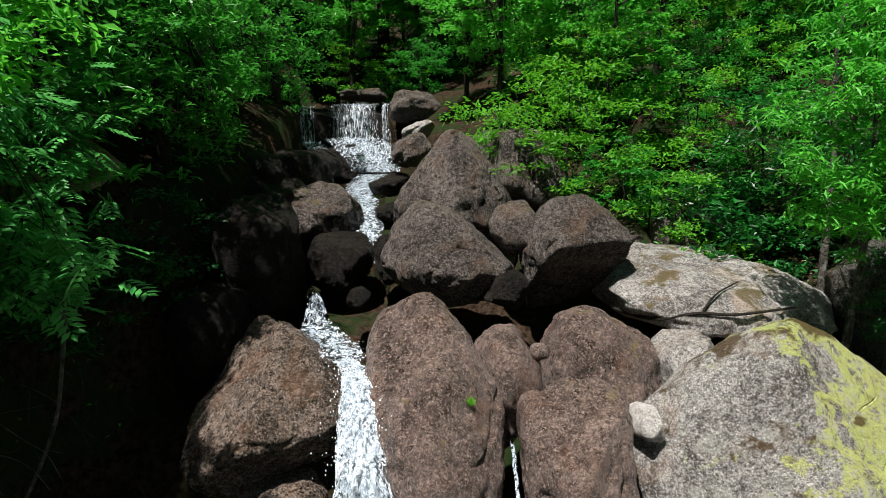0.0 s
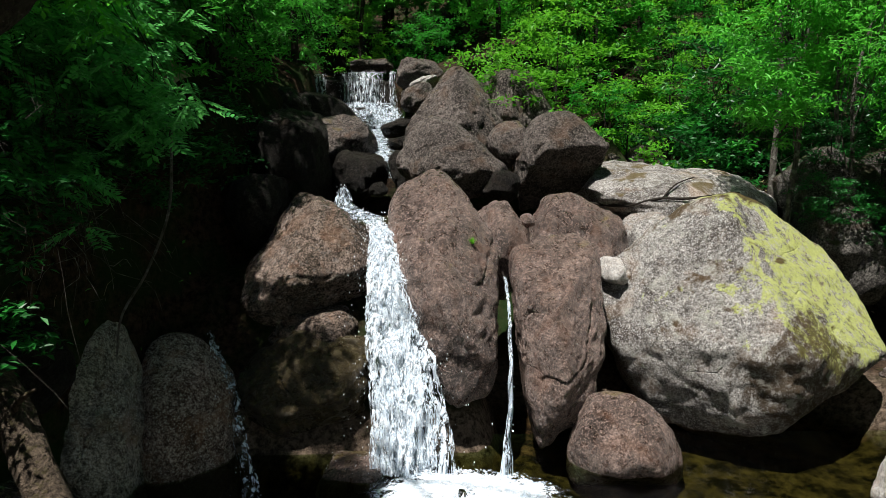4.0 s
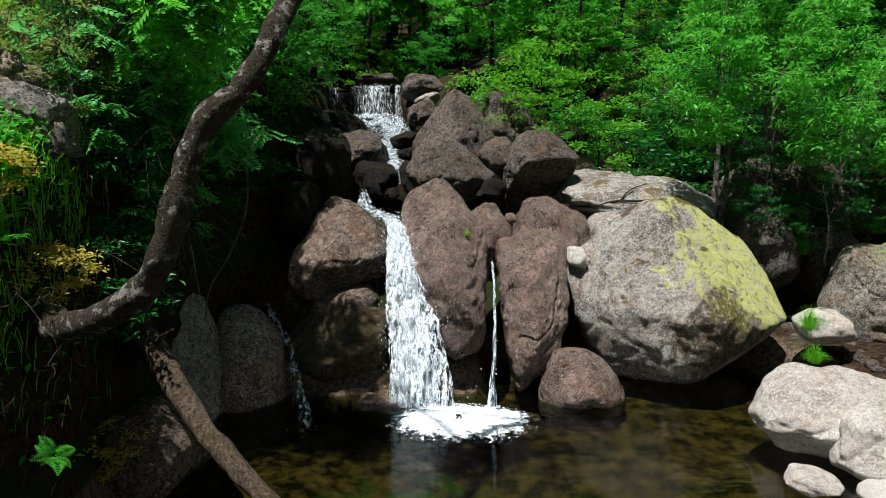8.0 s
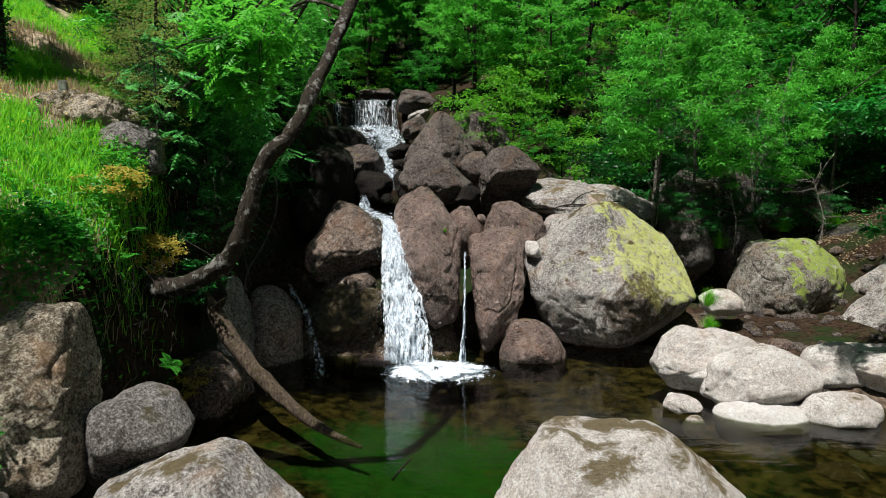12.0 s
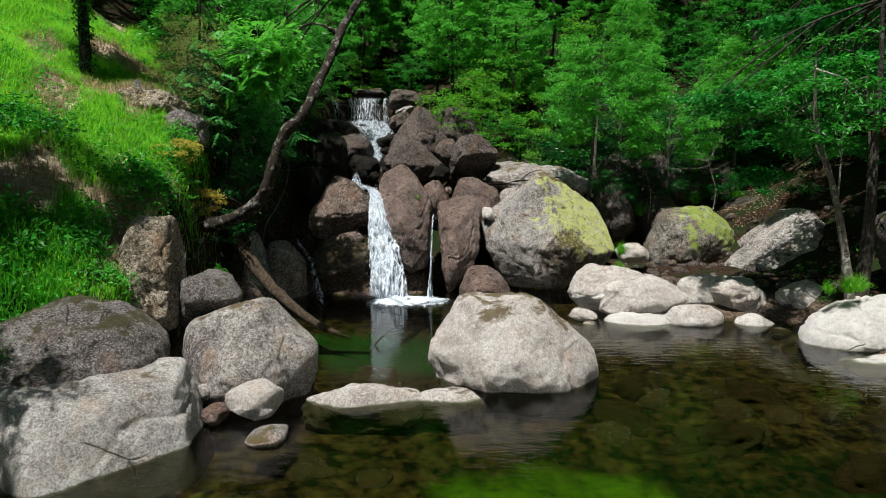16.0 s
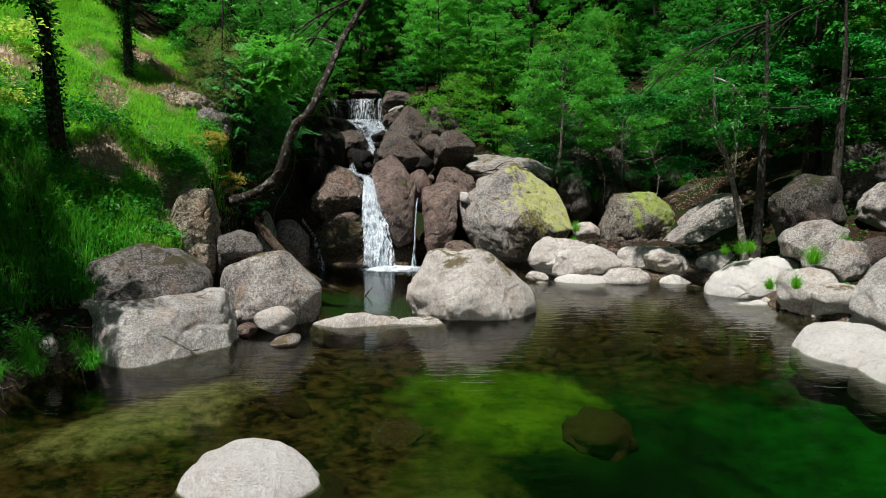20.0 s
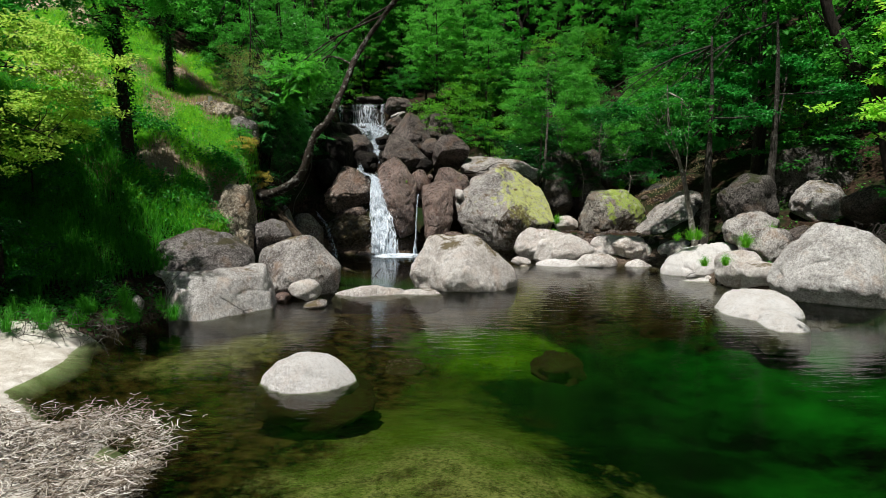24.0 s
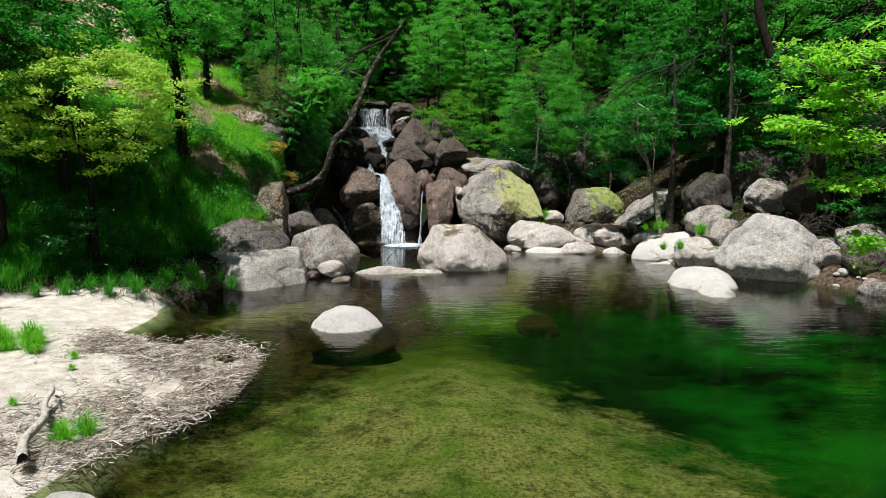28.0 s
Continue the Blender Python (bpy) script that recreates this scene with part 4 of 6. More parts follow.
rock("boulder", (-4.49, 3.30, 0.12), (0.81, 0.90, 0.95), (0, 0, 0), WETBROWN, 51, "dark wet granite rock at the pool's shaded edge", n=2.9)
rock("boulder", (-3.76, 5.00, -0.59), (0.36, 0.50, 0.38), (0, 0, 0), WETBROWN, 52, "low brown granite rock at the pool's shaded edge", n=2.5)
crag("boulder", (-3.29, -1.60, 1.52), .75, ((-170, .54), (-90, .55), (-72, .5), (-31, .48), (34, .46), (71, .46), (111, .48), (158, .52)), DUSKY, 53, "dark grey granite boulder on the bank of the pool", faces=[(.2, -.75, -.6, .5)], edge=20)
crag("boulder", (-2.29, -2.30, 0.55), 1.15, ((-174, 1.2), (-93, 1.1), (-74, 1.1), (-10, 1.10), (44, .90), (98, 1.03), (114, 1.06), (172, 1.17)), GREY, 54, "grey granite boulder at the pool's edge", faces=[(-.25, -.8, .55, .98), (.55, -.8, .1, 1.08)], rough=.7, edge=22)
crag("boulder", (-3.75, -4.45, 0.02), 1.6, ((-92, .9), (-10, 2.0), (12, 1.25), (90, .98), (172, 1.9)), ASHEN, 55, "big pale grey granite slab sloping into the pool", faces=[(.70, -.63, .34, .98), (.2, -.2, .96, .98), (-.55, -.8, .25, 1.42), (.95, .1, .3, 1.15)], edge=34, rough=.5)
crag("boulder", (-4.55, -3.70, 1.00), 1.3, ((-154, 1.4), (-90, 1.0), (-10, 1.3), (6, 1.3), (43, 1.05), (74, .88), (107, .92), (150, 1.2)), DUSKY, 56, "dark grey granite ledge with dead moss above a sloping slab", faces=[(.2, -.55, .81, .78), (.55, -.55, .6, .95)], edge=22, rough=.8)
rock("stone", (-1.96, -3.40, 0.22), (0.41, 0.45, 0.30), (0, -5, 0), PALE, 57, "pale dry granite stone at the pool's edge", n=2.9)
rock("stone", (-1.49, -4.40, -0.01), (0.30, 0.35, 0.15), (0, -6, 0), GREY, 58, "low grey granite stone half under water", n=2.3)
rock("stone", (-2.52, -3.70, 0.06), (0.21, 0.30, 0.14), (0, 0, 0), BROWN, 59, "small brown stone at the pool's edge", n=2.5)
rock("stone", (-2.85, -3.20, 0.27), (0.18, 0.25, 0.14), (0, 0, 0), GREY, 60, "small grey stone at the pool's edge", n=2.5)
rock("boulder", (-0.25, -2.90, -0.22), (1.07, 0.36, 0.40), (0, -3, 2), PALE, 61, "long low granite ledge across the pool's outflow", n=2.7, facets=3)
rock("boulder", (1.17, -2.80, -0.24), (0.64, 0.32, 0.36), (0, 3, -4), PALE, 62, "low granite ledge across the pool's outflow", n=2.7)
crag("boulder", (2.45, -1.60, 0.37), 1.22, ((-159, 1.56), (-98, 1.17), (-77, 1.39), (-19, 1.78), (14, 1.49), (51, 1.05), (88, 1.14), (151, 1.47)), MOSSY, 63, "big pale granite boulder with a mossy top standing in the pool", faces=[(-.25, -.8, .55, 1.15), (.45, -.72, .52, 1.12)], rough=.8, edge=18)
crag("boulder", (9.57, 7.90, 1.30), 1.35, ((-153, 1.58), (-106, 1.5), (-85, 1.4), (-54, 1.45), (7, 1.50), (39, 1.36), (93, 1.30), (160, 1.38)), LICHEN2, 64, "rounded granite boulder with a green lichen cap", faces=[(0, -.6, .8, 1.15), (.3, -.95, -.1, 1.2)], edge=15)
crag("boulder", (5.76, 4.00, 0.42), .9, ((-139, .9), (-117, .8), (-62, .8), (-49, .8), (19, 1.13), (80, .73), (117, .93), (153, 1.08)), PALE, 65, "pale granite boulder resting against others by the pool", faces=[(-.3, -.7, .65, .75)])
crag("boulder", (6.42, 3.00, 0.42), .85, ((-115, .80), (-87, .58), (-73, .58), (-42, .85), (37, .94), (66, .70), (106, .62), (165, 1.03)), PALE, 165, "pale granite boulder resting on lower stones by the pool", faces=[(.3, -.75, .6, .7)])
crag("stone", (6.15, 2.40, -0.12), .62, ((-169, .87), (-90, .4), (14, .88), (76, .42), (92, .36), (112, .50), (-14, .9)), WHITE, 66, "flat pinkish granite stone at the pool's edge")
crag("boulder", (7.42, 2.20, 0.08), .5, ((-132, .7), (-88, .4), (-17, .75), (55, .54), (93, .33), (124, .52), (170, .8)), PALE, 67, "flat pale granite boulder at the pool's edge")
crag("boulder", (8.15, 3.60, 0.44), .6, ((-102, .6), (-80, .6), (9, .72), (56, .58), (103, .52), (152, .62), (180, .74)), PALE, 68, "pale dry granite stone at the pool's edge", faces=[(-.2, -.7, .65, .5)])
crag("boulder", (9.18, 3.20, 0.28), .55, ((-164, .62), (-102, .5), (-58, .5), (0, .64), (35, .55), (87, .46), (128, .57)), PALE, 69, "pale dry granite stone at the pool's edge")
crag("stone", (8.89, 2.05, -0.03), .4, ((-145, .45), (-90, .3), (-18, .5), (63, .25), (114, .27), (170, .48)), PALE, 70, "pale dry granite stone at the pool's edge")
crag("boulder", (10.59, 3.00, 0.28), .7, ((-163, .80), (-98, .65), (-60, .6), (-3, .78), (66, .63), (109, .52), (152, .66)), PALE, 71, "tilted pale granite boulder at the pool's edge", faces=[(-.3, -.7, .6, .6)])
crag("boulder", (10.46, 0.40, 0.22), 1.05, ((-159, 1.45), (-99, .75), (-63, .95), (-14, 1.36), (55, 1.13), (94, .73), (111, .72), (137, .98)), WHITE, 72, "broad sun-bleached granite boulder at the pool's edge", faces=[(0, -.65, .76, .85)])
rock("stone", (9.84, -0.95, -0.17), (0.62, 0.50, 0.21), (0, 0, 0), WHITE, 73, "low flat pale stone at the pool's edge", n=2.3)
rock("stone", (10.10, -1.60, -0.25), (0.34, 0.30, 0.14), (0, 0, 0), PALE, 74, "small pale stone at the pool's edge", n=2.5)
rock("stone", (4.71, 2.60, 0.11), (0.36, 0.30, 0.16), (0, 12, 0), PALE, 75, "small tilted pale stone at the pool's edge", n=2.7)
rock("stone", (4.77, 2.20, -0.15), (0.19, 0.20, 0.19), (0, 0, 0), PALE, 76, "small pale stone at the pool's edge", n=2.6)
rock("stone", (9.26, 1.50, -0.11), (0.22, 0.20, 0.12), (0, 0, 0), BROWN, 77, "small brown stone at the pool's edge", n=2.5)
rock("boulder", (7.17, 6.40, 1.21), (0.49, 0.50, 0.32), (0, 0, 0), PALE, 78, "small pale boulder behind a larger one", n=2.6)
rock("stone", (7.74, 4.80, 0.52), (0.28, 0.30, 0.20), (0, 0, 0), BROWN, 79, "small brown stone among pale boulders", n=2.6)
rock("stone", (7.15, 4.40, 0.18), (0.31, 0.30, 0.24), (0, 0, 0), BROWN, 80, "small brown stone among pale boulders", n=2.6)
rock("boulder", (12.52, 9.40, 2.17), (1.05, 0.90, 0.72), (0, -10, 0), TREE_SHADE, 81, "blocky grey granite boulder on the wooded bank", n=3)
rock("boulder", (8.88, 9.40, 2.07), (0.84, 0.90, 0.96), (0, 0, 0), TREE_SHADE, 82, "granite boulder coloured dark for the trees' shade", n=2.8)
rock("boulder", (7.27, 9.20, 2.33), (0.71, 0.90, 1.07), (0, 0, 0), TREE_SHADE, 83, "granite boulder coloured dark for the trees' shade", n=2.8)
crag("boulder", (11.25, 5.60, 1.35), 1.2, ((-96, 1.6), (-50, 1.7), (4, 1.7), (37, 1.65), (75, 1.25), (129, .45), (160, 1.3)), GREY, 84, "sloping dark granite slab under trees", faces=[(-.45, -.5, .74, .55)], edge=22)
rock("boulder", (12.42, 1.30, 2.16), (0.83, 1.00, 1.09), (0, -12, 0), TREE_SHADE, 85, "tall granite boulder coloured dark for the trees' shade", n=2.9)
rock("boulder", (11.93, 0.20, 1.45), (0.81, 0.80, 0.56), (0, 0, 0), GREY, 86, "grey granite boulder among trees on the bank", n=2.6)
rock("boulder", (11.87, -0.90, 1.03), (0.73, 0.80, 0.59), (0, 0, 0), GREY, 87, "grey granite boulder on the bank", n=2.6)
rock("boulder", (10.54, -1.90, 0.49), (0.55, 0.70, 0.55), (0, 0, 0), PALE, 88, "pale broken granite boulder at the pool's edge", n=2.9)
rock("boulder", (10.78, -2.60, 0.43), (0.53, 0.60, 0.37), (0, 0, 0), PALE, 89, "pale broken granite stone at the pool's edge", n=2.9)
crag("boulder", (9.30, -5.40, -0.08), 1.25, ((-90, .4), (0, 1.05), (40, .85), (90, .55), (140, .75), (180, .90)), WHITE, 90, "smooth white granite rock lying in the pool's shallows", faces=[(.1, -.5, .86, .58), (-.4, -.2, .9, .56)], turn=-12, rough=.6, edge=14, bevel=.9)
crag("boulder", (9.20, -6.70, -0.16), .95, ((-90, .4), (0, .42), (60, .42), (90, .40), (140, .45), (180, .50)), WHITE, 190, "low tongue of smooth white granite beside a larger one", faces=[(0, -.5, .86, .5)], turn=-8, rough=.5, edge=12)
crag("boulder", (12.46, -3.80, 0.66), 1.6, ((-131, 1.5), (-90, 1.5), (5, 1.72), (47, 1.0), (76, 1.22), (130, 1.38), (147, 1.48)), ASHEN, 91, "big grey granite boulder under a tree at the pool's edge", faces=[(-.35, -.75, .55, 1.25), (.3, -.9, .25, 1.45)], edge=20)
rock("boulder", (14.60, -3.20, 0.31), (1.13, 1.00, 0.85), (0, 0, 0), GREY, 92, "grey granite boulder at the foot of a tree", n=2.6)
rock("boulder", (15.35, -3.80, -0.07), (0.92, 1.00, 0.64), (0, 0, 0), GREY, 93, "mossy grey granite boulder at the water's edge")
rock("boulder", (15.63, 2.60, 2.83), (1.95, 1.30, 1.43), (0, 24, 0), TREE_SHADE, 94, "big sloping granite rock on the wooded bank, coloured as if shaded", n=2.9)
rock("boulder", (19.75, 7.50, 5.17), (2.04, 1.50, 0.93), (0, 4, 0), GREY, 95, "overhanging grey granite crag on the hillside", n=3.1)
rock("boulder", (21.02, 7.00, 5.66), (1.34, 1.50, 1.20), (0, 0, 0), GREY, 96, "grey granite crag on the hillside", n=3)
rock("boulder", (19.98, 3.50, 2.67), (1.19, 1.50, 1.43), (0, 0, 0), GREY, 97, "grey granite boulder on the hillside", n=2.8)
crag("boulder", (-0.48, -10.10, 0.0), .66, ((-156, .85), (-90, .5), (-24, .85), (20, .78), (55, .50), (84, .41), (114, .46), (142, .62)), WHITE, 98, "sun-bleached white rock standing in the pool", faces=[(.25, -.72, .65, .5), (-.6, -.55, .55, .6)], rough=.9, edge=18)
rock("boulder", (-0.36, -10.2, -0.33), (1.0, 0.76, 0.40), (0, 4, 0), SUNKEN, 99, "wet brown foot of a white rock in the pool", n=2.3, rough=1.5)
rock("boulder", (7.56, 10.20, 3.35), (0.80, 0.90, 1.06), (0, 0, 0), TREE_SHADE, 110, "upright granite block in the dark bank under trees", n=3)
rock("boulder", (8.95, 10.60, 3.54), (0.68, 0.90, 0.95), (0, 6, 0), TREE_SHADE, 111, "upright granite block in the dark bank under trees", n=3)
rock("boulder", (11.70, 10.80, 3.32), (0.77, 0.90, 0.86), (0, -6, 0), TREE_SHADE, 112, "upright granite block in the dark bank under trees", n=3)
rock("boulder", (10.38, 10.90, 3.19), (0.69, 0.90, 0.69), (0, 0, 0), TREE_SHADE, 113, "granite block in the dark bank under trees", n=3)
rock("boulder", (12.11, 6.80, 1.56), (1.16, 1.00, 0.77), (0, -30, 0), GREY, 114, "sloping granite slab under trees", n=2.9)
rock("boulder", (8.86, 3.40, 0.51), (0.73, 0.80, 0.42), (0, 0, 0), PALE, 115, "pale dry granite stone at the pool's edge", n=2.6)
crag("outcrop", (-6.60, 3.20, 5.58), .8, ((-90, .5), (0, 1.15), (45, .8), (80, .42), (110, .45), (150, .7), (180, 1.2)), EARTHY, 116, "rough earthy rock outcrop with dead moss on the grassy bank", faces=[(.2, -.7, .7, .55)], rough=2.2, edge=20)
crag("outcrop", (-5.50, 2.95, 4.98), .6, ((-90, .5), (0, .6), (60, .45), (90, .4), (140, .5), (180, .6)), DUSKY, 117, "dark mossy rock at the edge of the grassy bank", rough=2.0, edge=18)
crag("boulder", (-4.25, -1.90, 2.00), .8, ((-100, 1.1), (-65, 1.1), (3, .50), (11, .55), (90, 1.05), (163, .58), (180, .58)), EARTHY, 118, "weathered rock face with dry straw at the bank's edge", faces=[(.3, -.8, .5, .85)], lean=.25, edge=22)
rock("boulder", (14.63, -0.80, 0.91), (0.84, 0.90, 0.63), (0, 0, 0), GREY, 120, "grey granite boulder on the bank", n=2.6)
rock("boulder", (16.26, -1.50, 0.97), (0.91, 1.00, 0.71), (0, 0, 0), GREY, 121, "grey granite boulder on the bank", n=2.6)
rock("boulder", (16.91, -2.20, 0.65), (0.79, 1.00, 0.79), (0, 0, 0), DBROWN, 122, "mossy granite boulder on the bank", n=2.6)
rock("boulder", (17.87, -0.50, 1.29), (0.85, 1.00, 0.64), (0, 0, 0), DBROWN, 123, "mossy granite boulder on the bank", n=2.6)
rock("stone", (-1.63, -4.13, -0.90), (0.78, 0.50, 0.21), (0, 0, 0), WETBROWN, 126, "brown stone lying under the water")
rock("stone", (0.90, -6.91, -0.90), (0.47, 0.50, 0.23), (0, 0, 0), WETBROWN, 127, "brown stone lying under the water")
for x, y, z, a, b, sd in ((4.25, -6.9, -0.62, 0.62, 0.50, 401), (-1.0, -6.0, -0.55, 0.62, 0.36, 402), (5.7, -3.2, -0.42, 0.85, 0.35, 404), (4.3, -2.2, -0.42, 0.6, 0.4, 407), (6.9, -1.3, -0.40, 0.8, 0.45, 408), (7.6, -4.2, -0.5, 0.7, 0.4, 409), (4.9, -1.0, -0.35, 0.5, 0.35, 410)):
    rock("boulder", (x, y, z - 0.36), (a, b, 0.40), (0, 0, sd * 37), SUNKEN, sd, "brown algae-covered boulder lying under the water", n=2.3, rough=2.2)
rock("boulder", (-3.07, 10.30, 4.21), (0.60, 1.20, 1.16), (0, 0, 0), WET_SHADED, 130, "dark granite boulder in the shade beside the stream", n=2.9)
rock("boulder", (-3.41, 8.90, 3.32), (0.51, 0.90, 0.76), (0, -10, 0), WET_SHADED, 131, "dark granite boulder in the shade beside the stream", n=2.9)
rock("boulder", (-4.13, 13.60, 5.37), (0.69, 1.20, 0.75), (0, 0, 0), WET_SHADED, 132, "dark granite boulder under overhanging bushes", n=2.9)
rock("boulder", (-4.96, 4.20, 1.95), (0.50, 0.80, 0.61), (0, 0, 0), WET_SHADED, 133, "dark granite rock in the shaded bank", n=2.8)
# rocks end


# ---- falling water ----
def fall_sheet(path, widths, seed, depth=0.16, across=14, steps=70, side=(1, 0, 0)):
    """A sheet of falling water along a path, uneven across and along."""
    p = bend(path, steps)
    w = np.interp(np.linspace(0, 1, steps), np.linspace(0, 1, len(widths)), widths)
    u = np.linspace(-1, 1, across)
    s = np.array(side, float)
    v = p[:, None, :] + (u[None, :, None] * w[:, None, None]) * s
    q = v.reshape(-1, 3)
    a = wobble(q * np.array([1, 1, 0.45]), seed, 3.2, 4)
    q = q + np.outer(a * depth, (0, -1, 0.15)) + np.outer(np.repeat(np.ones(steps), across) * np.tile(1 - u ** 2, steps) * 0.1, (0, -1, 0))
    q[:, 0] += wobble(q, seed + 9, 2.5, 3) * np.repeat(np.minimum(0.07, w * 0.25), across)
    i = (np.arange(steps - 1)[:, None] * across + np.arange(across - 1)[None]).ravel()
    return q, np.stack([i, i + 1, i + across + 1, i + across], 1)


def drops(path, widths, k, seed, size=0.007):
    rng = np.random.RandomState(seed)
    p = bend(path, 40)
    w = np.interp(np.linspace(0, 1, 40), np.linspace(0, 1, len(widths)), widths)
    i = rng.randint(4, 40, k)
    c = p[i] + np.stack([rng.normal(size=k) * 0.75 * w[i], -np.abs(rng.normal(size=k)) * 0.12 - 0.05, rng.normal(size=k) * 0.08], 1)
    o = np.array([(1, 0, 0), (-1, 0, 0), (0, 1, 0), (0, -1, 0), (0, 0, 1.8), (0, 0, -1.8)])
    f = np.array([(0, 2, 4), (2, 1, 4), (1, 3, 4), (3, 0, 4), (2, 0, 5), (1, 2, 5), (3, 1, 5), (0, 3, 5)])
    v = (c[:, None] + o[None] * (size * rng.uniform(0.4, 1.5, k))[:, None, None]).reshape(-1, 3)
    return v, (f[None] + (np.arange(k) * 6)[:, None, None]).reshape(-1, 3)


def waterfall(name, label, paths, spray=0, seed=0):
    root = tagged(new(name), label, "waterfall")
    rng = np.random.RandomState(seed)
    for j, (path, widths, mat) in enumerate(paths):
        k = 1 if max(widths) < 0.2 else 5
        for i in range(k):
            u = 0.0 if k == 1 else (i - 2) / 2 * 0.62 + rng.normal() * 0.05
            ws = np.interp(np.linspace(0, 1, len(path)), np.linspace(0, 1, len(widths)), widths)
            q = [(x + u * w, y - rng.uniform(0, 0.06), z) for (x, y, z), w in zip(path, ws)]
            child("water_sheet", raw_mesh("water_sheet", *fall_sheet(q, [w * (1.0 if k == 1 else 0.40) for w in widths], seed * 3 + j * 7 + i), mat), root)
    if spray:
        ob = child("spray", raw_mesh("spray", *drops(paths[0][0], paths[0][1], spray, seed), DROPS), root)
        tagged(ob, "white drops flying off the fall", kind="stuff")
    return root


waterfall("waterfall", "white waterfall pouring between boulders into the pool", [
    ([(-1.30, 7.75, 3.28), (-1.12, 7.35, 3.12), (-1.0, 6.75, 2.62), (-0.86, 6.25, 1.95), (-0.68, 5.85, 1.15), (-0.60, 5.62, 0.0)], (0.13, 0.2, 0.30, 0.40, 0.48, 0.62), FALL),
    ([(-1.2, 7.6, 3.2), (-1.05, 7.1, 2.95), (-0.98, 6.65, 2.3), (-0.85, 6.1, 1.2), (-0.72, 5.8, 0.0)], (0.12, 0.2, 0.28, 0.36, 0.45), FALL)], 1100, 3)
waterfall("waterfall", "thin side waterfall trickling between two boulders", [
    ([(0.80, 7.0, 2.45), (0.78, 6.2, 2.15), (0.75, 5.7, 1.4), (0.72, 5.6, 0.7), (0.68, 5.5, 0.0)], (0.02, 0.024, 0.03, 0.04, 0.09), THIN)], 60, 11)
waterfall("waterfall", "thin side waterfall running down beside dark boulders", [
    ([(-3.6, 6.6, 1.8), (-3.44, 6.35, 1.62), (-3.19, 6.0, 1.39), (-2.99, 5.7, 1.2), (-2.75, 5.3, 0.71), (-2.55, 4.95, 0.1), (-2.5, 4.85, -0.05)], (0.03, 0.035, 0.04, 0.05, 0.08, 0.13, 0.17), LACE)], 90, 17)
waterfall("waterfall", "upper waterfall dropping in curtains over a straight ledge", [
    ([(-3.55, 25.6, 8.32), (-3.55, 25.05, 8.2), (-3.55, 24.95, 7.6), (-3.55, 24.9, 6.9)], (0.92, 0.95, 1.0, 1.05), VEIL),
    ([(-2.28, 25.6, 8.32), (-2.28, 25.05, 8.2), (-2.26, 24.95, 7.3), (-2.22, 24.7, 6.0)], (0.16, 0.14, 0.15, 0.2), VEIL),
    ([(-5.55, 25.6, 8.28), (-5.55, 25.05, 8.1), (-5.55, 24.95, 7.4), (-5.55, 24.8, 6.7)], (0.35, 0.34, 0.36, 0.42), VEIL),
    ([(-3.75, 24.75, 6.95), (-3.3, 24.2, 6.75), (-2.9, 23.3, 6.4), (-2.5, 22.3, 5.9), (-2.35, 21.6, 5.6)], (1.0, 1.15, 1.05, 0.9, 0.8), LACE),
    ([(-5.3, 24.7, 6.8), (-4.9, 24.0, 6.5), (-4.3, 23.0, 6.0), (-3.9, 22.2, 5.7)], (0.5, 0.45, 0.4, 0.3), LACE)], 500, 23)
waterfall("cascade", "white water tumbling down between dark rocks", [
    ([(-2.3, 20.5, 5.55), (-2.35, 18.0, 5.2), (-2.0, 15.8, 4.95), (-1.85, 14.6, 4.75), (-1.6, 13.2, 4.5), (-1.55, 12.3, 4.3), (-1.5, 11.9, 3.9)], (0.5, 0.5, 0.35, 0.3, 0.3, 0.3, 0.35), LACE)], 0, 31)
waterfall("cascade", "white water spilling into a small basin above the waterfall", [
    ([(-2.06, 9.6, 3.78), (-2.02, 9.4, 3.68), (-1.95, 9.1, 3.42), (-1.75, 8.6, 3.33), (-1.45, 8.1, 3.3), (-1.25, 7.7, 3.26)], (0.03, 0.12, 0.22, 0.36, 0.32, 0.2), LACE)], 80, 37)
waterfall("waterfall", "distant thin waterfall on the wooded slope", [
    ([(9.4, 22.4, 7.75), (9.1, 21.9, 7.3), (8.7, 21.2, 6.8), (8.3, 20.6, 6.2)], (0.22, 0.25, 0.22, 0.2), FALL)], 0, 41)


def foam_patch(label, at, size, seed, mat=FOAM):
    """Foam on the pool: a low uneven mound that thins out to its rim."""
    rng = np.random.RandomState(seed)
    rings, seg = 14, 40
    v = [(0, 0, 0.06)]
    a = np.linspace(0, 2 * np.pi, seg, endpoint=False)
    edge = 1 + 0.16 * np.sin(3 * a + seed) + 0.08 * np.sin(7 * a) + rng.normal(size=seg) * 0.03
    for k in range(1, rings + 1):
        r = k / rings
        for j in range(seg):
            z = 0.006 + 0.055 * (1 - r) + 0.03 * (1 - r) * rng.normal()
            v.append((np.cos(a[j]) * r * edge[j] * size[0], np.sin(a[j]) * r * edge[j] * size[1], z))
    f = [(1 + k * seg + j, 1 + (k + 1) * seg + j, 1 + (k + 1) * seg + (j + 1) % seg, 1 + k * seg + (j + 1) % seg) for k in range(rings - 1) for j in range(seg)]
    ob = new("foam", raw_mesh("foam", v, f, mat))
    ob.location = (*at, 0.0)
    return tagged(ob, label, "foam", kind="stuff")


FOAM_EDGE = foam_material("foam_edge", 0.35, (1, 1, 1), rim=(2.2, 1.4))
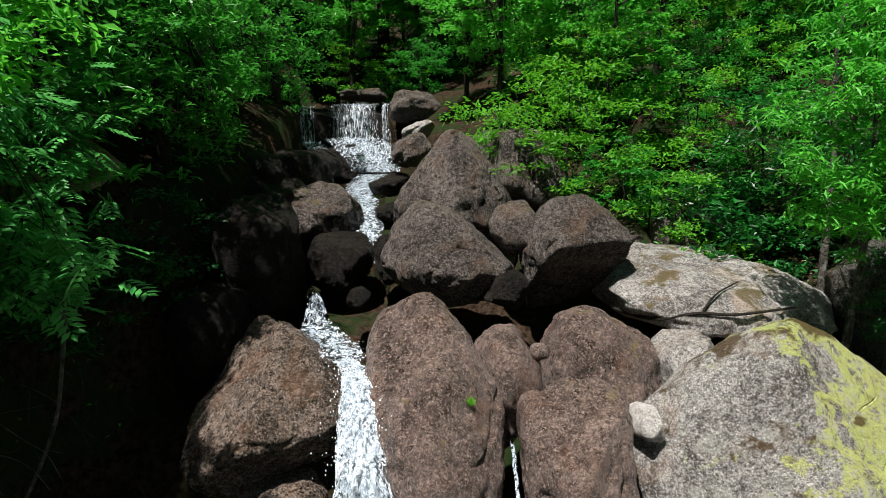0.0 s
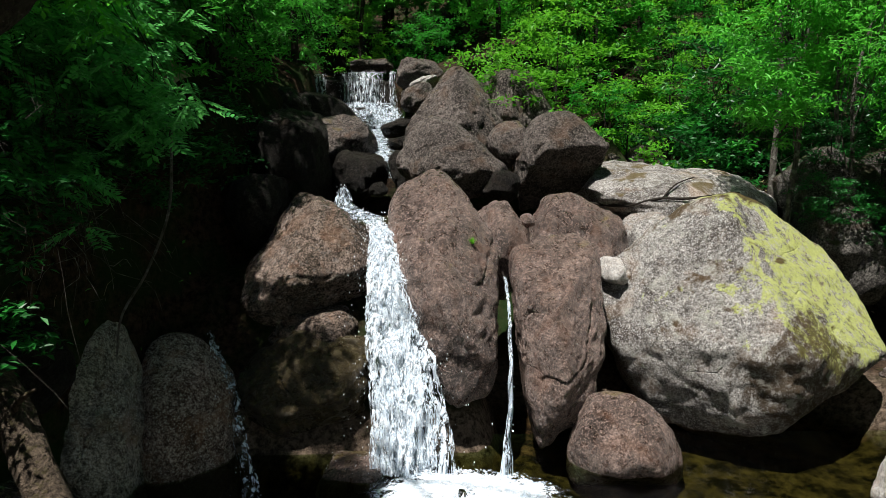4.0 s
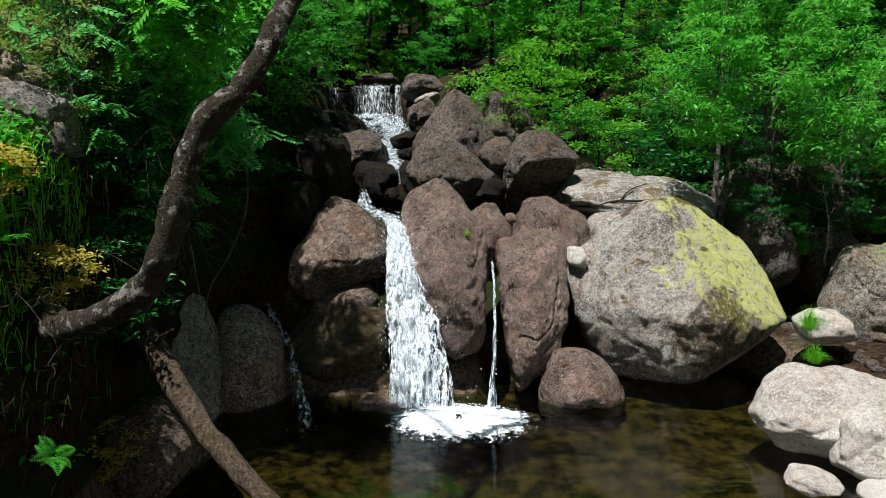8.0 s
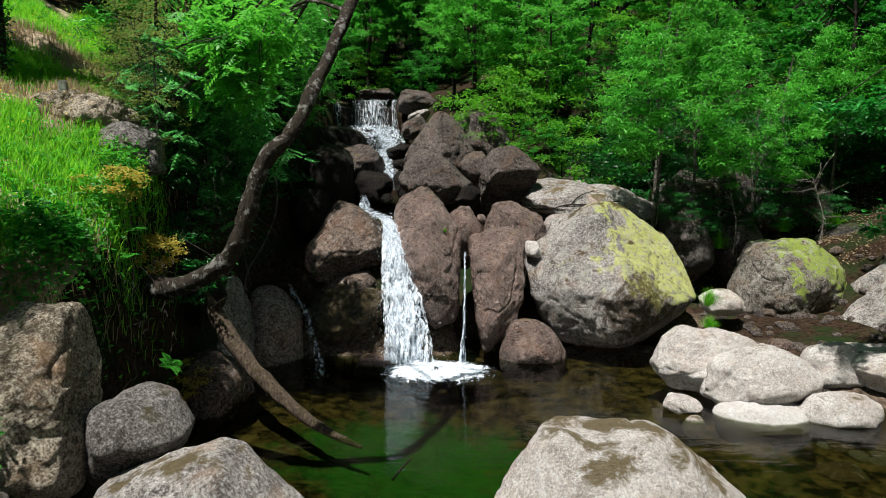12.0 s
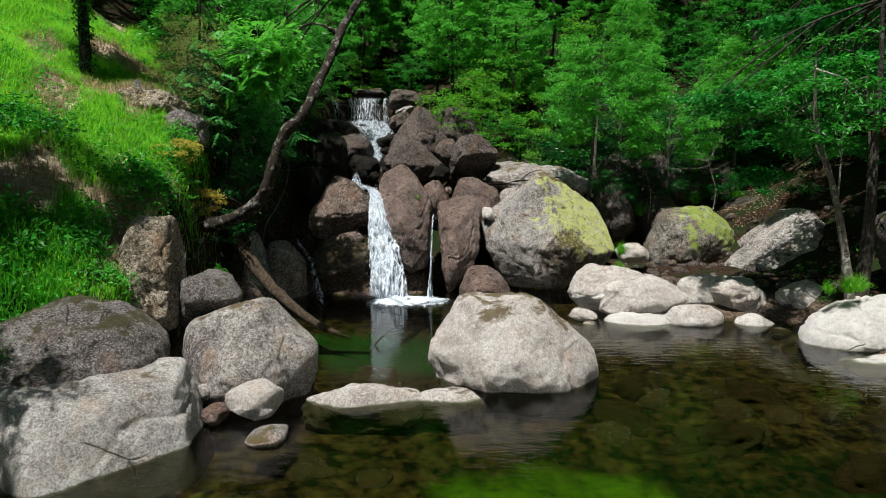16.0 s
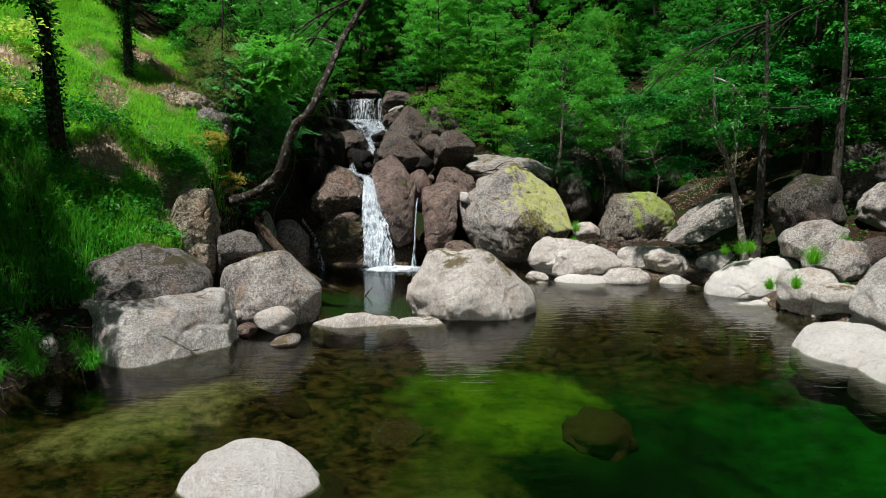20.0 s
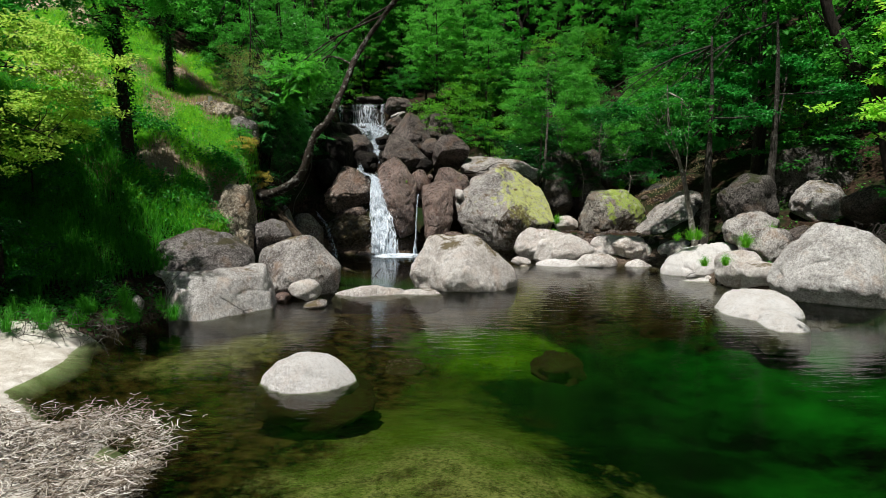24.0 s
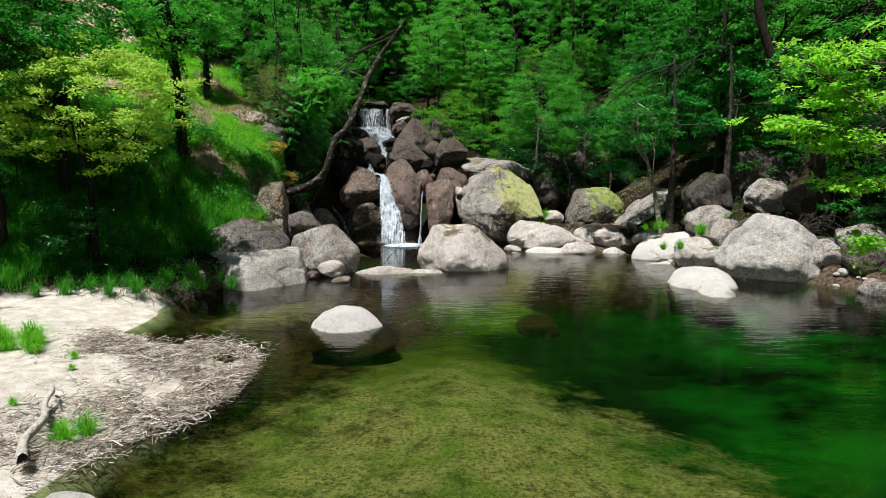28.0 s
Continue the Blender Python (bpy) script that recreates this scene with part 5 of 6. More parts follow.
foam_patch("white foam where the waterfall meets the pool", (0.1, 4.95), (1.75, 1.0), 3)
foam_patch("broken foam drifting round the foot of the waterfall", (0.2, 4.75), (2.6, 1.6), 5, FOAM_EDGE)

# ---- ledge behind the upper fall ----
rock("rock_ledge", (-4.1, 26.35, 6.8), (2.5, 1.2, 1.5), (0, 0, 0), WET_SHADED, 201, "dark straight granite ledge behind the upper waterfall", n=6)
rock("rock_ledge", (-3.6, 24.2, 5.6), (1.7, 1.2, 1.1), (18, 8, 0), WET_SHADED, 202, "dark wet granite shelf under the upper waterfall", n=2.6)
rock("rock_ledge", (-7.4, 25.9, 6.3), (1.2, 1.5, 1.6), (0, 0, 0), WET_SHADED, 203, "dark granite outcrop beside the upper waterfall", n=2.6)

# ---- leaning tree and dead log ----
tree = make_tree("leaning_tree", "leaning tree with lichened grey bark growing out of the bank", 9, (1.3, 1.3, 1.1), (-3.9, 4.5, 7.0), LEAF_SUNNY, BARK_LICHEN, 61, 60, 36, 0.15, 0.36, 0.16,
                 path=[(-5.0, 1.7, 2.6), (-4.56, 1.6, 2.64), (-4.17, 1.3, 2.65), (-3.54, 0.9, 2.86), (-3.14, 0.75, 3.08), (-2.9, 0.65, 3.31), (-2.71, 0.6, 3.67), (-2.56, 0.6, 4.1), (-2.44, 0.6, 4.45), (-2.27, 0.62, 4.75), (-2.02, 0.7, 4.99), (-1.83, 0.85, 5.33), (-1.68, 1.1, 5.78), (-1.52, 1.5, 6.27), (-1.37, 1.8, 6.77), (-1.16, 2.2, 7.4), (-0.6, 2.4, 8.3), (0.3, 2.1, 9.35)], limbs=3, low=52, taper=0.5, joints=64, fine=True)
log = tagged(new("fallen_log"), "bare grey dead tree trunk sliding down into the pool", "log")
child("trunk", raw_mesh("trunk", *tube(bend([(-4.75, 3.75, 2.15), (-4.2, 3.35, 1.65), (-3.4, 2.7, 0.95), (-2.6, 2.15, 0.42), (-1.9, 1.75, 0.08), (-1.15, 1.4, -0.12)], 24), 0.025 + 0.165 * (1 - np.linspace(0, 1, 24) ** 5) * np.linspace(1, 0.42, 24), 12, 5, 0.10), DEADWOOD), log)
child("broken_branch", raw_mesh("broken_branch", *tube(bend([(-4.3, 3.4, 1.75), (-4.1, 3.25, 2.0), (-3.9, 3.2, 2.12)], 6), np.linspace(0.05, 0.015, 6), 6, 7, 0.05), DEADWOOD), log)

# ---- trees ----
def place(proto, spots, group, seed, lo=0.85, hi=1.2, sink=0.15):
    rng = np.random.RandomState(seed)
    for x, y in spots:
        z = float(relief(x, y))
        s = rng.uniform(lo, hi)
        ob = copy_thing(proto, pose(x, y, z - sink, 0, 0, rng.uniform(0, 360)) @ Matrix.Scale(s, 4))
        tagged(ob, group=group)


def scatter(x0, x1, y0, y1, gap, seed, keep=None):
    """Spots at least gap apart in a rectangle of the plan."""
    rng = np.random.RandomState(seed)
    out = []
    for _ in range(1500):
        p = (rng.uniform(x0, x1), rng.uniform(y0, y1))
        if (keep is None or keep(*p)) and all((p[0] - q[0]) ** 2 + (p[1] - q[1]) ** 2 > gap * gap for q in out):
            out.append(p)
    return out


def first(proto, spot, group):
    ob = proto
    ob.matrix_basis = pose(spot[0], spot[1], float(relief(*spot)) - 0.15)
    tagged(ob, group=group)


broad = make_tree("alder_tree", "tall broad-leaved tree in fresh green leaf on the slope", 8, (2.5, 2.5, 3.4), (0, 0, 5.6), LEAF, BARK, 71, 150, 62, 0.17, 0.5, 0.15, spread=0.28)
tall = make_tree("ash_tree", "slender tree with light green leaves on the slope", 9, (2.1, 2.1, 3.6), (0, 0, 6.0), LEAF_LIGHT, BARK, 72, 130, 62, 0.17, 0.42, 0.12, spread=0.28)
dark = make_tree("laurel_tree", "dense dark green evergreen tree on the slope", 6, (2.0, 2.0, 2.6), (0.2, -0.2, 2.2), LEAF_LAUREL, BARK, 73, 170, 40, 0.18, 0.32, 0.12, spread=0.26)
bush = make_tree("bush", "leafy green bush on the slope", 2.0, (1.2, 1.2, 1.1), (0, 0, 1.2), LEAF, BARK, 74, 46, 46, 0.13, 0.45, 0.035, limbs=6, spread=0.3, category="bush")
bright = make_tree("bush", "bush with bright yellow-green leaves", 2.2, (1.3, 1.3, 1.2), (0, 0, 1.4), LEAF_LIME, BARK, 75, 50, 46, 0.13, 0.4, 0.03, limbs=7, spread=0.3, category="bush")

sunlit = make_tree("alder_tree", "sunlit alder with light green leaves above the upper fall", 7, (1.8, 1.8, 3.0), (0, 0, 5.0), LEAF_WILLOW, BARK, 97, 140, 60, 0.15, 0.45, 0.11, spread=0.3)
first(sunlit, (1.7, 17.6), "trees on the slope")
place(sunlit, [(3.3, 19.8), (0.9, 22.4), (4.6, 17.0), (-6.9, 23.5), (-1.0, 29.0), (-4.4, 30.0)], "trees on the slope", 98)
valley = lambda x, y: not (-6.3 < x < 3.5 and y < 27.5)
spots = scatter(-24, 26, 20, 44, 3.6, 1, valley)
first(broad, spots[0], "trees on the slope")
place(broad, spots[1::2], "trees on the slope", 2)
first(tall, spots[2], "trees on the slope")
place(tall, spots[4::2], "trees on the slope", 3)
spots = scatter(-32, -19, -16, 8, 3.6, 4) + scatter(-22, -9, 8, 20, 3.4, 44) + scatter(-16, -12.5, -18, -8, 3.4, 45) + scatter(13.5, 26, 2, 20, 3.6, 5) + scatter(17, 28, -14, 2, 4.0, 6)
place(tall, spots[0::2], "trees on the slope", 7)
place(broad, spots[1::2], "trees on the slope", 8)
spots = [(-5.2, 8.0), (-4.6, 10.2), (-6.0, 11.0), (-5.4, 13.6), (-6.6, 17.0), (-8.0, 21.5), (-6.2, 7.6), (-7.8, 10.0), (-5.2, 19.5)]
first(dark, spots[0], "dark evergreens above the stream")
place(dark, spots[1:], "dark evergreens above the stream", 9)
spots = scatter(-12, 20, 13, 30, 1.35, 10, lambda x, y: (x > 2.6 or x < -4.6) and valley(x, y) or y > 27) + scatter(15, 22, -6, 12, 1.9, 46)
first(bush, spots[0], "bushes on the slope")
place(bush, spots[1::2], "bushes on the slope", 13, 0.7, 1.4)
first(bright, (2.0, 13.8), "bushes on the slope")
place(bright, [(1.2, 14.6), (2.9, 14.4), (4.4, 13.0), (5.2, 14.0), (4.9, 12.2)] + spots[2::6], "bushes on the slope", 14, 0.8, 1.3)

place(broad, scatter(-30, 34, 31, 48, 5.0, 70), "trees on the slope", 71, 1.7, 2.2)
place(tall, scatter(-30, -15, 14, 30, 5.0, 72) + scatter(18, 32, 6, 30, 5.0, 73), "trees on the slope", 74, 1.5, 1.9)

# trees of the banks
willow = make_tree("willow_tree", "slender willow with fine light green leaves", 6.5, (1.05, 1.0, 2.0), (-0.7, -1.0, 5.3), LEAF_WILLOW, BARK_STEM, 81, 110, 56, 0.16, 0.26, 0.075, lean=(0.25, -0.2), droop=0.35, spread=0.3, fine=True)
first(willow, (6.4, 9.6), "willows behind the boulders")
place(willow, [(7.3, 9.3), (9.4, 9.6), (8.2, 10.6), (10.6, 10.4), (12.0, 10.2), (7.0, 11.2)], "willows behind the boulders", 15, 0.8, 1.05)
oak = make_tree("oak_tree", "broad deep green tree with a grey trunk by the pool", 7.5, (2.8, 2.2, 1.9), (0.4, 1.1, 5.6), LEAF_POOL, BARK_GREY, 82, 150, 80, 0.14, 0.46, 0.15, limbs=7, spread=0.30, fine=True,
                sprays=[((-2.2, 1.3, 5.1), (1.1, 0.7, 0.3), 26), ((-0.5, 1.7, 4.3), (1.1, 0.7, 0.3), 26), ((0.4, 1.9, 5.9), (1.6, 1.0, 0.45), 44), ((1.7, 1.0, 4.9), (0.9, 0.8, 0.3), 22), ((-1.2, 2.2, 3.3), (1.0, 0.6, 0.3), 18)])
first(oak, (10.7, 0.9), "trees on the bank")
rng = np.random.RandomState(16)
for x, y in ((12.9, 1.0), (14.0, 4.2)):
    tagged(copy_thing(oak, pose(x, y, float(relief(x, y)) - 0.15, 0, 0, rng.uniform(-30, 30))), group="trees on the bank")
birch = make_tree("birch_tree", "slim leaning birch with a pale spotted trunk", 5.5, (1.3, 1.3, 1.5), (-1.0, 0, 4.4), LEAF, BARK_PALE, 83, 60, 55, 0.14, 0.45, 0.105, lean=(-1.4, 0), fine=True)
first(birch, (10.45, 0.75), "trees on the bank")
birch.location.z = 0.7
ivy = make_tree("ivy_tree", "tree with a dark ivy-clad trunk on the grassy bank", 7, (1.7, 1.5, 1.5), (0.2, -0.2, 4.9), LEAF_LIGHT, BARK, 84, 110, 60, 0.13, 0.45, 0.17, lean=(-0.3, 0), ivy=1500, fine=True)
first(ivy, (-6.9, -2.5), "trees on the grassy bank")
place(ivy, [(-8.5, 4.0), (-9.4, -5.0)], "trees on the grassy bank", 17, 0.8, 1.0)
yellow = make_tree("oak_tree", "young oak with yellow-green leaves on the grassy bank", 5, (2.6, 2.1, 1.6), (0.2, 0, 4.5), LEAF_YELLOW, BARK, 85, 220, 84, 0.10, 0.55, 0.1, spread=0.28, fine=True)
first(yellow, (-7.6, -7.0), "trees on the grassy bank")
shady = make_tree("oak_tree", "spreading green oak shading the foot of the grassy bank", 6, (2.6, 2.2, 1.3), (0, 0, 5.2), LEAF, BARK, 92, 130, 60, 0.14, 0.5, 0.13, fine=True)
first(shady, (-9.6, -7.6), "trees on the grassy bank")
place(shady, [(-12.5, -9.5), (-11.8, -5.4), (-9.2, -5.4)], "trees on the grassy bank", 60)
big = make_tree("alder_tree", "tall alder with a dark straight trunk at the water's edge", 9, (2.6, 2.4, 2.6), (0.0, -0.6, 6.4), LEAF_LIGHT, BARK, 86, 150, 60, 0.15, 0.5, 0.24, path=[(0.2, 0, -0.4), (0, 0, 0.6), (-0.4, 0, 2.2), (-0.95, 0, 4.4), (-1.9, 0, 5.3), (-2.6, 0.1, 7.0), (-2.9, 0.2, 9)], taper=0.55, joints=30, fine=True)
first(big, (14.85, -2.5), "trees on the bank")


lime = make_tree("lime_tree", "tree with bright lime-green leaves reaching over the water", 7, (1.5, 1.3, 1.8), (-3.0, -0.3, 4.4), LEAF_FRESH, BARK_PALE, 87, 70, 34, 0.13, 0.62, 0.10, limbs=16, fine=True, spread=0.24, low=8,
                 sprays=[((-4.6, 0.5, 5.0), (0.75, 0.5, 0.16), 30), ((-3.5, 0.5, 4.6), (0.8, 0.6, 0.2), 30), ((-3.4, 0.5, 5.6), (0.8, 0.6, 0.3), 44), ((-2.8, 0.5, 3.6), (0.6, 0.5, 0.3), 18), ((-2.7, 0.5, 2.3), (0.4, 0.4, 0.35), 14), ((-3.6, 0.5, 6.5), (1.0, 0.7, 0.35), 52)])
first(lime, (14.3, -9.5), "trees on the bank")
# Unseen trees added behind and beside the camera to block low sky light.
spots = scatter(-26, 32, -48, -33, 4.5, 50) + scatter(22, 34, -32, -12, 4.5, 51) + scatter(-26, -14, -32, -16, 4.2, 52)
place(broad, spots, "trees behind the pool", 53)
under = make_tree("bush", "leafy bush on the bank, its green darkened for shade", 1.6, (1.0, 1.0, 0.9), (0, 0, 0.9), LEAF_DARK, BARK, 88, 44, 46, 0.12, 0.4, 0.03, limbs=6, spread=0.28, category="bush")
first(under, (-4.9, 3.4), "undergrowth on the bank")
# These dark leaves put the shade of the trees overhead into the colour.
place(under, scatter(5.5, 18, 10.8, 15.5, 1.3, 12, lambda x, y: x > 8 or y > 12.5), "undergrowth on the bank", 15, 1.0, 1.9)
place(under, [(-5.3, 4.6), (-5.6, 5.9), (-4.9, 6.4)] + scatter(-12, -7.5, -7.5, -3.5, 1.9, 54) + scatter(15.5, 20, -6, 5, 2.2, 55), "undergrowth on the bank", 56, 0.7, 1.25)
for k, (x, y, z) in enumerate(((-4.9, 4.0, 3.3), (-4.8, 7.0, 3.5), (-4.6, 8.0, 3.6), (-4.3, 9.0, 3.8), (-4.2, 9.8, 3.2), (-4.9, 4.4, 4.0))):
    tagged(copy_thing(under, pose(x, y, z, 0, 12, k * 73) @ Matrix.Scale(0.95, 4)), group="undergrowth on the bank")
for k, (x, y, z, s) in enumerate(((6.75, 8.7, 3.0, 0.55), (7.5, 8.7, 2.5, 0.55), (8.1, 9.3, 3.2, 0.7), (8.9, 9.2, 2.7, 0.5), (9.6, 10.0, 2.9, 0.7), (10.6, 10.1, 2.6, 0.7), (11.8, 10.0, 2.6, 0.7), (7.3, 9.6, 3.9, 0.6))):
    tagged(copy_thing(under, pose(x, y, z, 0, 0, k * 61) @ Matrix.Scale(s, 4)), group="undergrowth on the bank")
sap = make_tree("ash_sapling", "ash sapling with feathered green leaves on the bank", 2.8, (1.2, 1.1, 1.1), (0.4, -0.3, 1.9), LEAF_ASH, BARK, 89, 50, 4, 0.32, 0.32, 0.035, limbs=8, spread=0.32, category="bush", feathered=True)
first(sap, (-5.3, 5.3), "undergrowth on the bank")
young = make_tree("ash_tree", "young ash with feathered fresh green leaves over the bank", 4.6, (1.7, 1.3, 1.5), (1.4, -0.6, 2.2), LEAF_ASH, BARK, 91, 120, 4, 0.34, 0.36, 0.06, limbs=8, spread=0.36, feathered=True,
                  sprays=[((1.2, 1.2, 0.0), (0.5, 0.5, 0.4), 30), ((1.7, 1.2, -0.4), (0.45, 0.5, 0.35), 24), ((1.4, 0.1, 0.5), (0.5, 0.5, 0.45), 30), ((1.2, 0.0, -1.0), (0.4, 0.4, 0.45), 22), ((0.7, 0.8, 1.4), (0.7, 0.8, 0.5), 34)])
first(young, (-5.6, 4.7), "undergrowth on the bank")
place(young, [(-6.2, 7.0)], "undergrowth on the bank", 59)
place(sap, [(-5.3, 6.9), (-5.4, 8.3)], "undergrowth on the bank", 57, 0.8, 1.15)
for x, y, z, tip in ((-5.3, 4.2, 4.0, 0), (-5.3, 7.0, 4.2, 0)):
    tagged(copy_thing(sap, pose(x, y, z, 0, tip, 0)), group="undergrowth on the bank")
sunny = make_tree("ash_tree", "ash with bright green feathered leaves above the gully", 4.0, (1, 1, 1), (1, 0, 2), LEAF_SUNNY, BARK_GREY, 96, 120, 6, 0.30, 0.36, 0.07, path=[(0, 0, -0.3), (0.4, -0.2, 0.6), (1.1, -0.5, 1.2), (2.0, -0.7, 1.8), (2.7, -0.7, 2.3)], limbs=9, spread=0.30, feathered=True, low=5, fine=True,
                  sprays=[((1.8, -0.7, 2.0), (0.42, 0.4, 0.25), 13), ((2.6, -0.7, 2.2), (0.42, 0.4, 0.25), 13), ((2.0, -0.5, 1.3), (0.42, 0.4, 0.25), 13), ((1.4, -0.3, 2.3), (0.42, 0.4, 0.25), 13), ((2.4, -0.7, 1.9), (0.42, 0.4, 0.25), 13), ((1.8, -0.3, 1.0), (0.42, 0.4, 0.25), 13), ((2.1, -0.7, 1.6), (0.42, 0.4, 0.25), 13)])
first(sunny, (-5.5, 3.9), "undergrowth on the bank")
olive = make_tree("bush", "olive-green small-leaved shrub with bare twigs on the bank", 2.2, (1.0, 0.9, 1.2), (0, 0, 1.4), LEAF_OLIVE, BARK_GREY, 93, 46, 50, 0.07, 0.4, 0.03, limbs=12, spread=0.24, category="bush")
first(olive, (-5.9, 4.3), "undergrowth on the bank")
place(olive, [(-6.4, 5.6), (-5.6, 5.0), (-6.8, 6.6), (-5.2, 3.5)], "undergrowth on the bank", 62, 0.8, 1.2)
ochre = make_tree("bush", "small dry yellow shrub on the bank's edge", 0.7, (0.55, 0.5, 0.4), (0, 0, 0.35), LEAF_OCHRE, BARK, 90, 38, 44, 0.07, 0.5, 0.02, limbs=5, spread=0.16, category="bush")
first(ochre, (-4.75, 1.9), "undergrowth on the bank")
place(ochre, [(-4.6, 2.5), (-5.0, 1.4)], "undergrowth on the bank", 58, 0.8, 1.1)


def brambles(label, box, k, seed, length=1.1, thick=0.006, mat=BARK_GREY):
    """Bare hanging twigs, each a thin bent tube."""
    rng = np.random.RandomState(seed)
    lo, hi = np.array(box[0]), np.array(box[1])
    pieces = []
    for i in range(k):
        a = lo + (hi - lo) * rng.uniform(size=3)
        d = rng.normal(size=3) * np.array([0.6, 0.4, 0.6])
        L = length * rng.uniform(0.4, 1.2)
        pts = [a, a + d * L * 0.4 + rng.normal(size=3) * 0.08, a + d * L * 0.8 - np.array([0, 0, 0.12 * L]), a + d * L - np.array([0, 0, 0.4 * L])]
        pieces.append(tube(bend(pts, 9), np.linspace(thick, thick * 0.4, 9), 4, i))
    ob = new("dead_twigs", raw_mesh("dead_twigs", *merge(pieces), mat))
    return tagged(ob, label, "twigs", kind="stuff")


brambles("tangle of bare dead twigs hanging from the bank", ((-4.6, 2.6, 3.2), (-3.8, 4.2, 4.8)), 45, 1, 0.9, 0.004)
brambles("pale bare dead twigs hanging in front of the dark bank", ((-4.6, 4.5, 3.1), (-3.9, 5.1, 4.0)), 40, 12, 0.8, 0.0055, BARK_STEM)
brambles("bare roots and twigs hanging from the overgrown bank", ((-4.9, 5.5, 2.2), (-4.3, 8.0, 4.0)), 25, 2, 0.8, 0.004)
brambles("dry roots hanging out of the bank's edge", ((-6.2, -7.4, 0.5), (-4.3, -5.6, 1.1)), 80, 3, 0.6)
brambles("dry roots and twigs along the edge of the sand", ((-8.8, -8.7, 0.3), (-4.5, -7.7, 0.6)), 130, 13, 0.5, 0.007, BARK_STEM)
brambles("bare roots under the overhanging grass", ((-4.4, -1.4, 1.6), (-3.9, 1.2, 3.2)), 45, 4, 0.5, 0.005)

# ---- grass ----
def grass(name, label, spots, mat, height, seed, per=26, spread=0.12, lean=0.5):
    """Tufts of bending blades, three joints each, standing on the ground."""
    rng = np.random.RandomState(seed)
    c = np.repeat(np.asarray(spots, float), per, axis=0)
    k = len(c)
    b = c[:, :2] + rng.normal(size=(k, 2)) * spread
    z = relief(b[:, 0], b[:, 1]) if c.shape[1] == 2 else c[:, 2]
    base = np.stack([b[:, 0], b[:, 1], z - 0.03], 1)
    h = height * rng.uniform(0.5, 1.25, k)
    a = rng.uniform(0, 2 * np.pi, k)
    out = np.stack([np.cos(a), np.sin(a), np.zeros(k)], 1)
    side = np.stack([-np.sin(a), np.cos(a), np.zeros(k)], 1) * 0.0055 * (1 + height)
    ln = (lean * rng.uniform(0.3, 1.3, k) * h)[:, None]
    up = np.array([0, 0, 1.0])
    mid = base + up * (h * 0.6)[:, None] + out * ln * 0.35
    tip = base + up * (h * 0.95)[:, None] + out * ln
    v = np.stack([base - side, base + side, mid + side * 0.8, mid - side * 0.8, tip + side * 0.1, tip - side * 0.1], 1).reshape(-1, 3)
    i = (np.arange(k) * 6)[:, None]
    f = np.concatenate([i + np.array([0, 1, 2, 3]), i + np.array([3, 2, 4, 5])])
    ob = new(name, raw_mesh(name, v, f, mat, False))
    return tagged(ob, label, "grass", kind="stuff")


def field(x0, x1, y0, y1, k, seed, keep):
    rng = np.random.RandomState(seed)
    x, y = rng.uniform(x0, x1, k), rng.uniform(y0, y1, k)
    m = keep(x, y)
    return np.stack([x[m], y[m]], 1)


BARE = ((-4.5, -1.6, 0.55, 1.0), (-6.5, -1.5, 0.8, 1.1), (-7.0, 3.3, 1.3, 1.0), (-6.0, 3.9, 0.8, 0.7), (-8.4, 6.1, 1.4, 0.9), (-5.0, -1.0, 0.8, 0.45), (-5.7, -1.0, 0.6, 0.4), (-10.5, 1.0, 1.2, 0.6))
bare = lambda x, y: np.any([((x - a) / c) ** 2 + ((y - b) / d) ** 2 < 1 + 0.35 * np.sin(5 * x + 3 * y) for a, b, c, d in BARE], axis=0)
meadow = lambda x, y: ~bare(x, y) & (np.sin(1.1 * x + 0.4) * np.sin(1.3 * y - 0.8) + 0.5 * np.sin(2.9 * x + 1.7 * y) > -0.55) & ((x < -5.6) | (y < 3.4))
onbank = lambda x, y: (relief(x, y) > along(y, (-9, 0.6), (-3, 1.1), (0, 2.5), (3, 3.6), (20, 4.2)))
grass("grass", "long bright green grass on the sunny bank", field(-14, -4.1, -3.5, 9, 9000, 1, lambda x, y: onbank(x, y) & meadow(x, y)), GRASS, 0.27, 2)
grass("grass", "grass under the bank's trees, its green darkened for shade", field(-14, -5.0, -9, -1.5, 3600, 3, lambda x, y: onbank(x, y) & ~bare(x, y)), GRASS_SHADED, 0.4, 4)
grass("dry_grass", "dry straw-coloured grass hanging over the bank's edge", field(-11, -3.8, -3.5, 7, 1500, 5, lambda x, y: onbank(x, y) & ~meadow(x, y) | onbank(x, y) & (x > -4.9) | onbank(x, y) & (x > -5.2) & (y < -0.6) & (y > -2.6)), STRAW, 0.3, 6, 14)

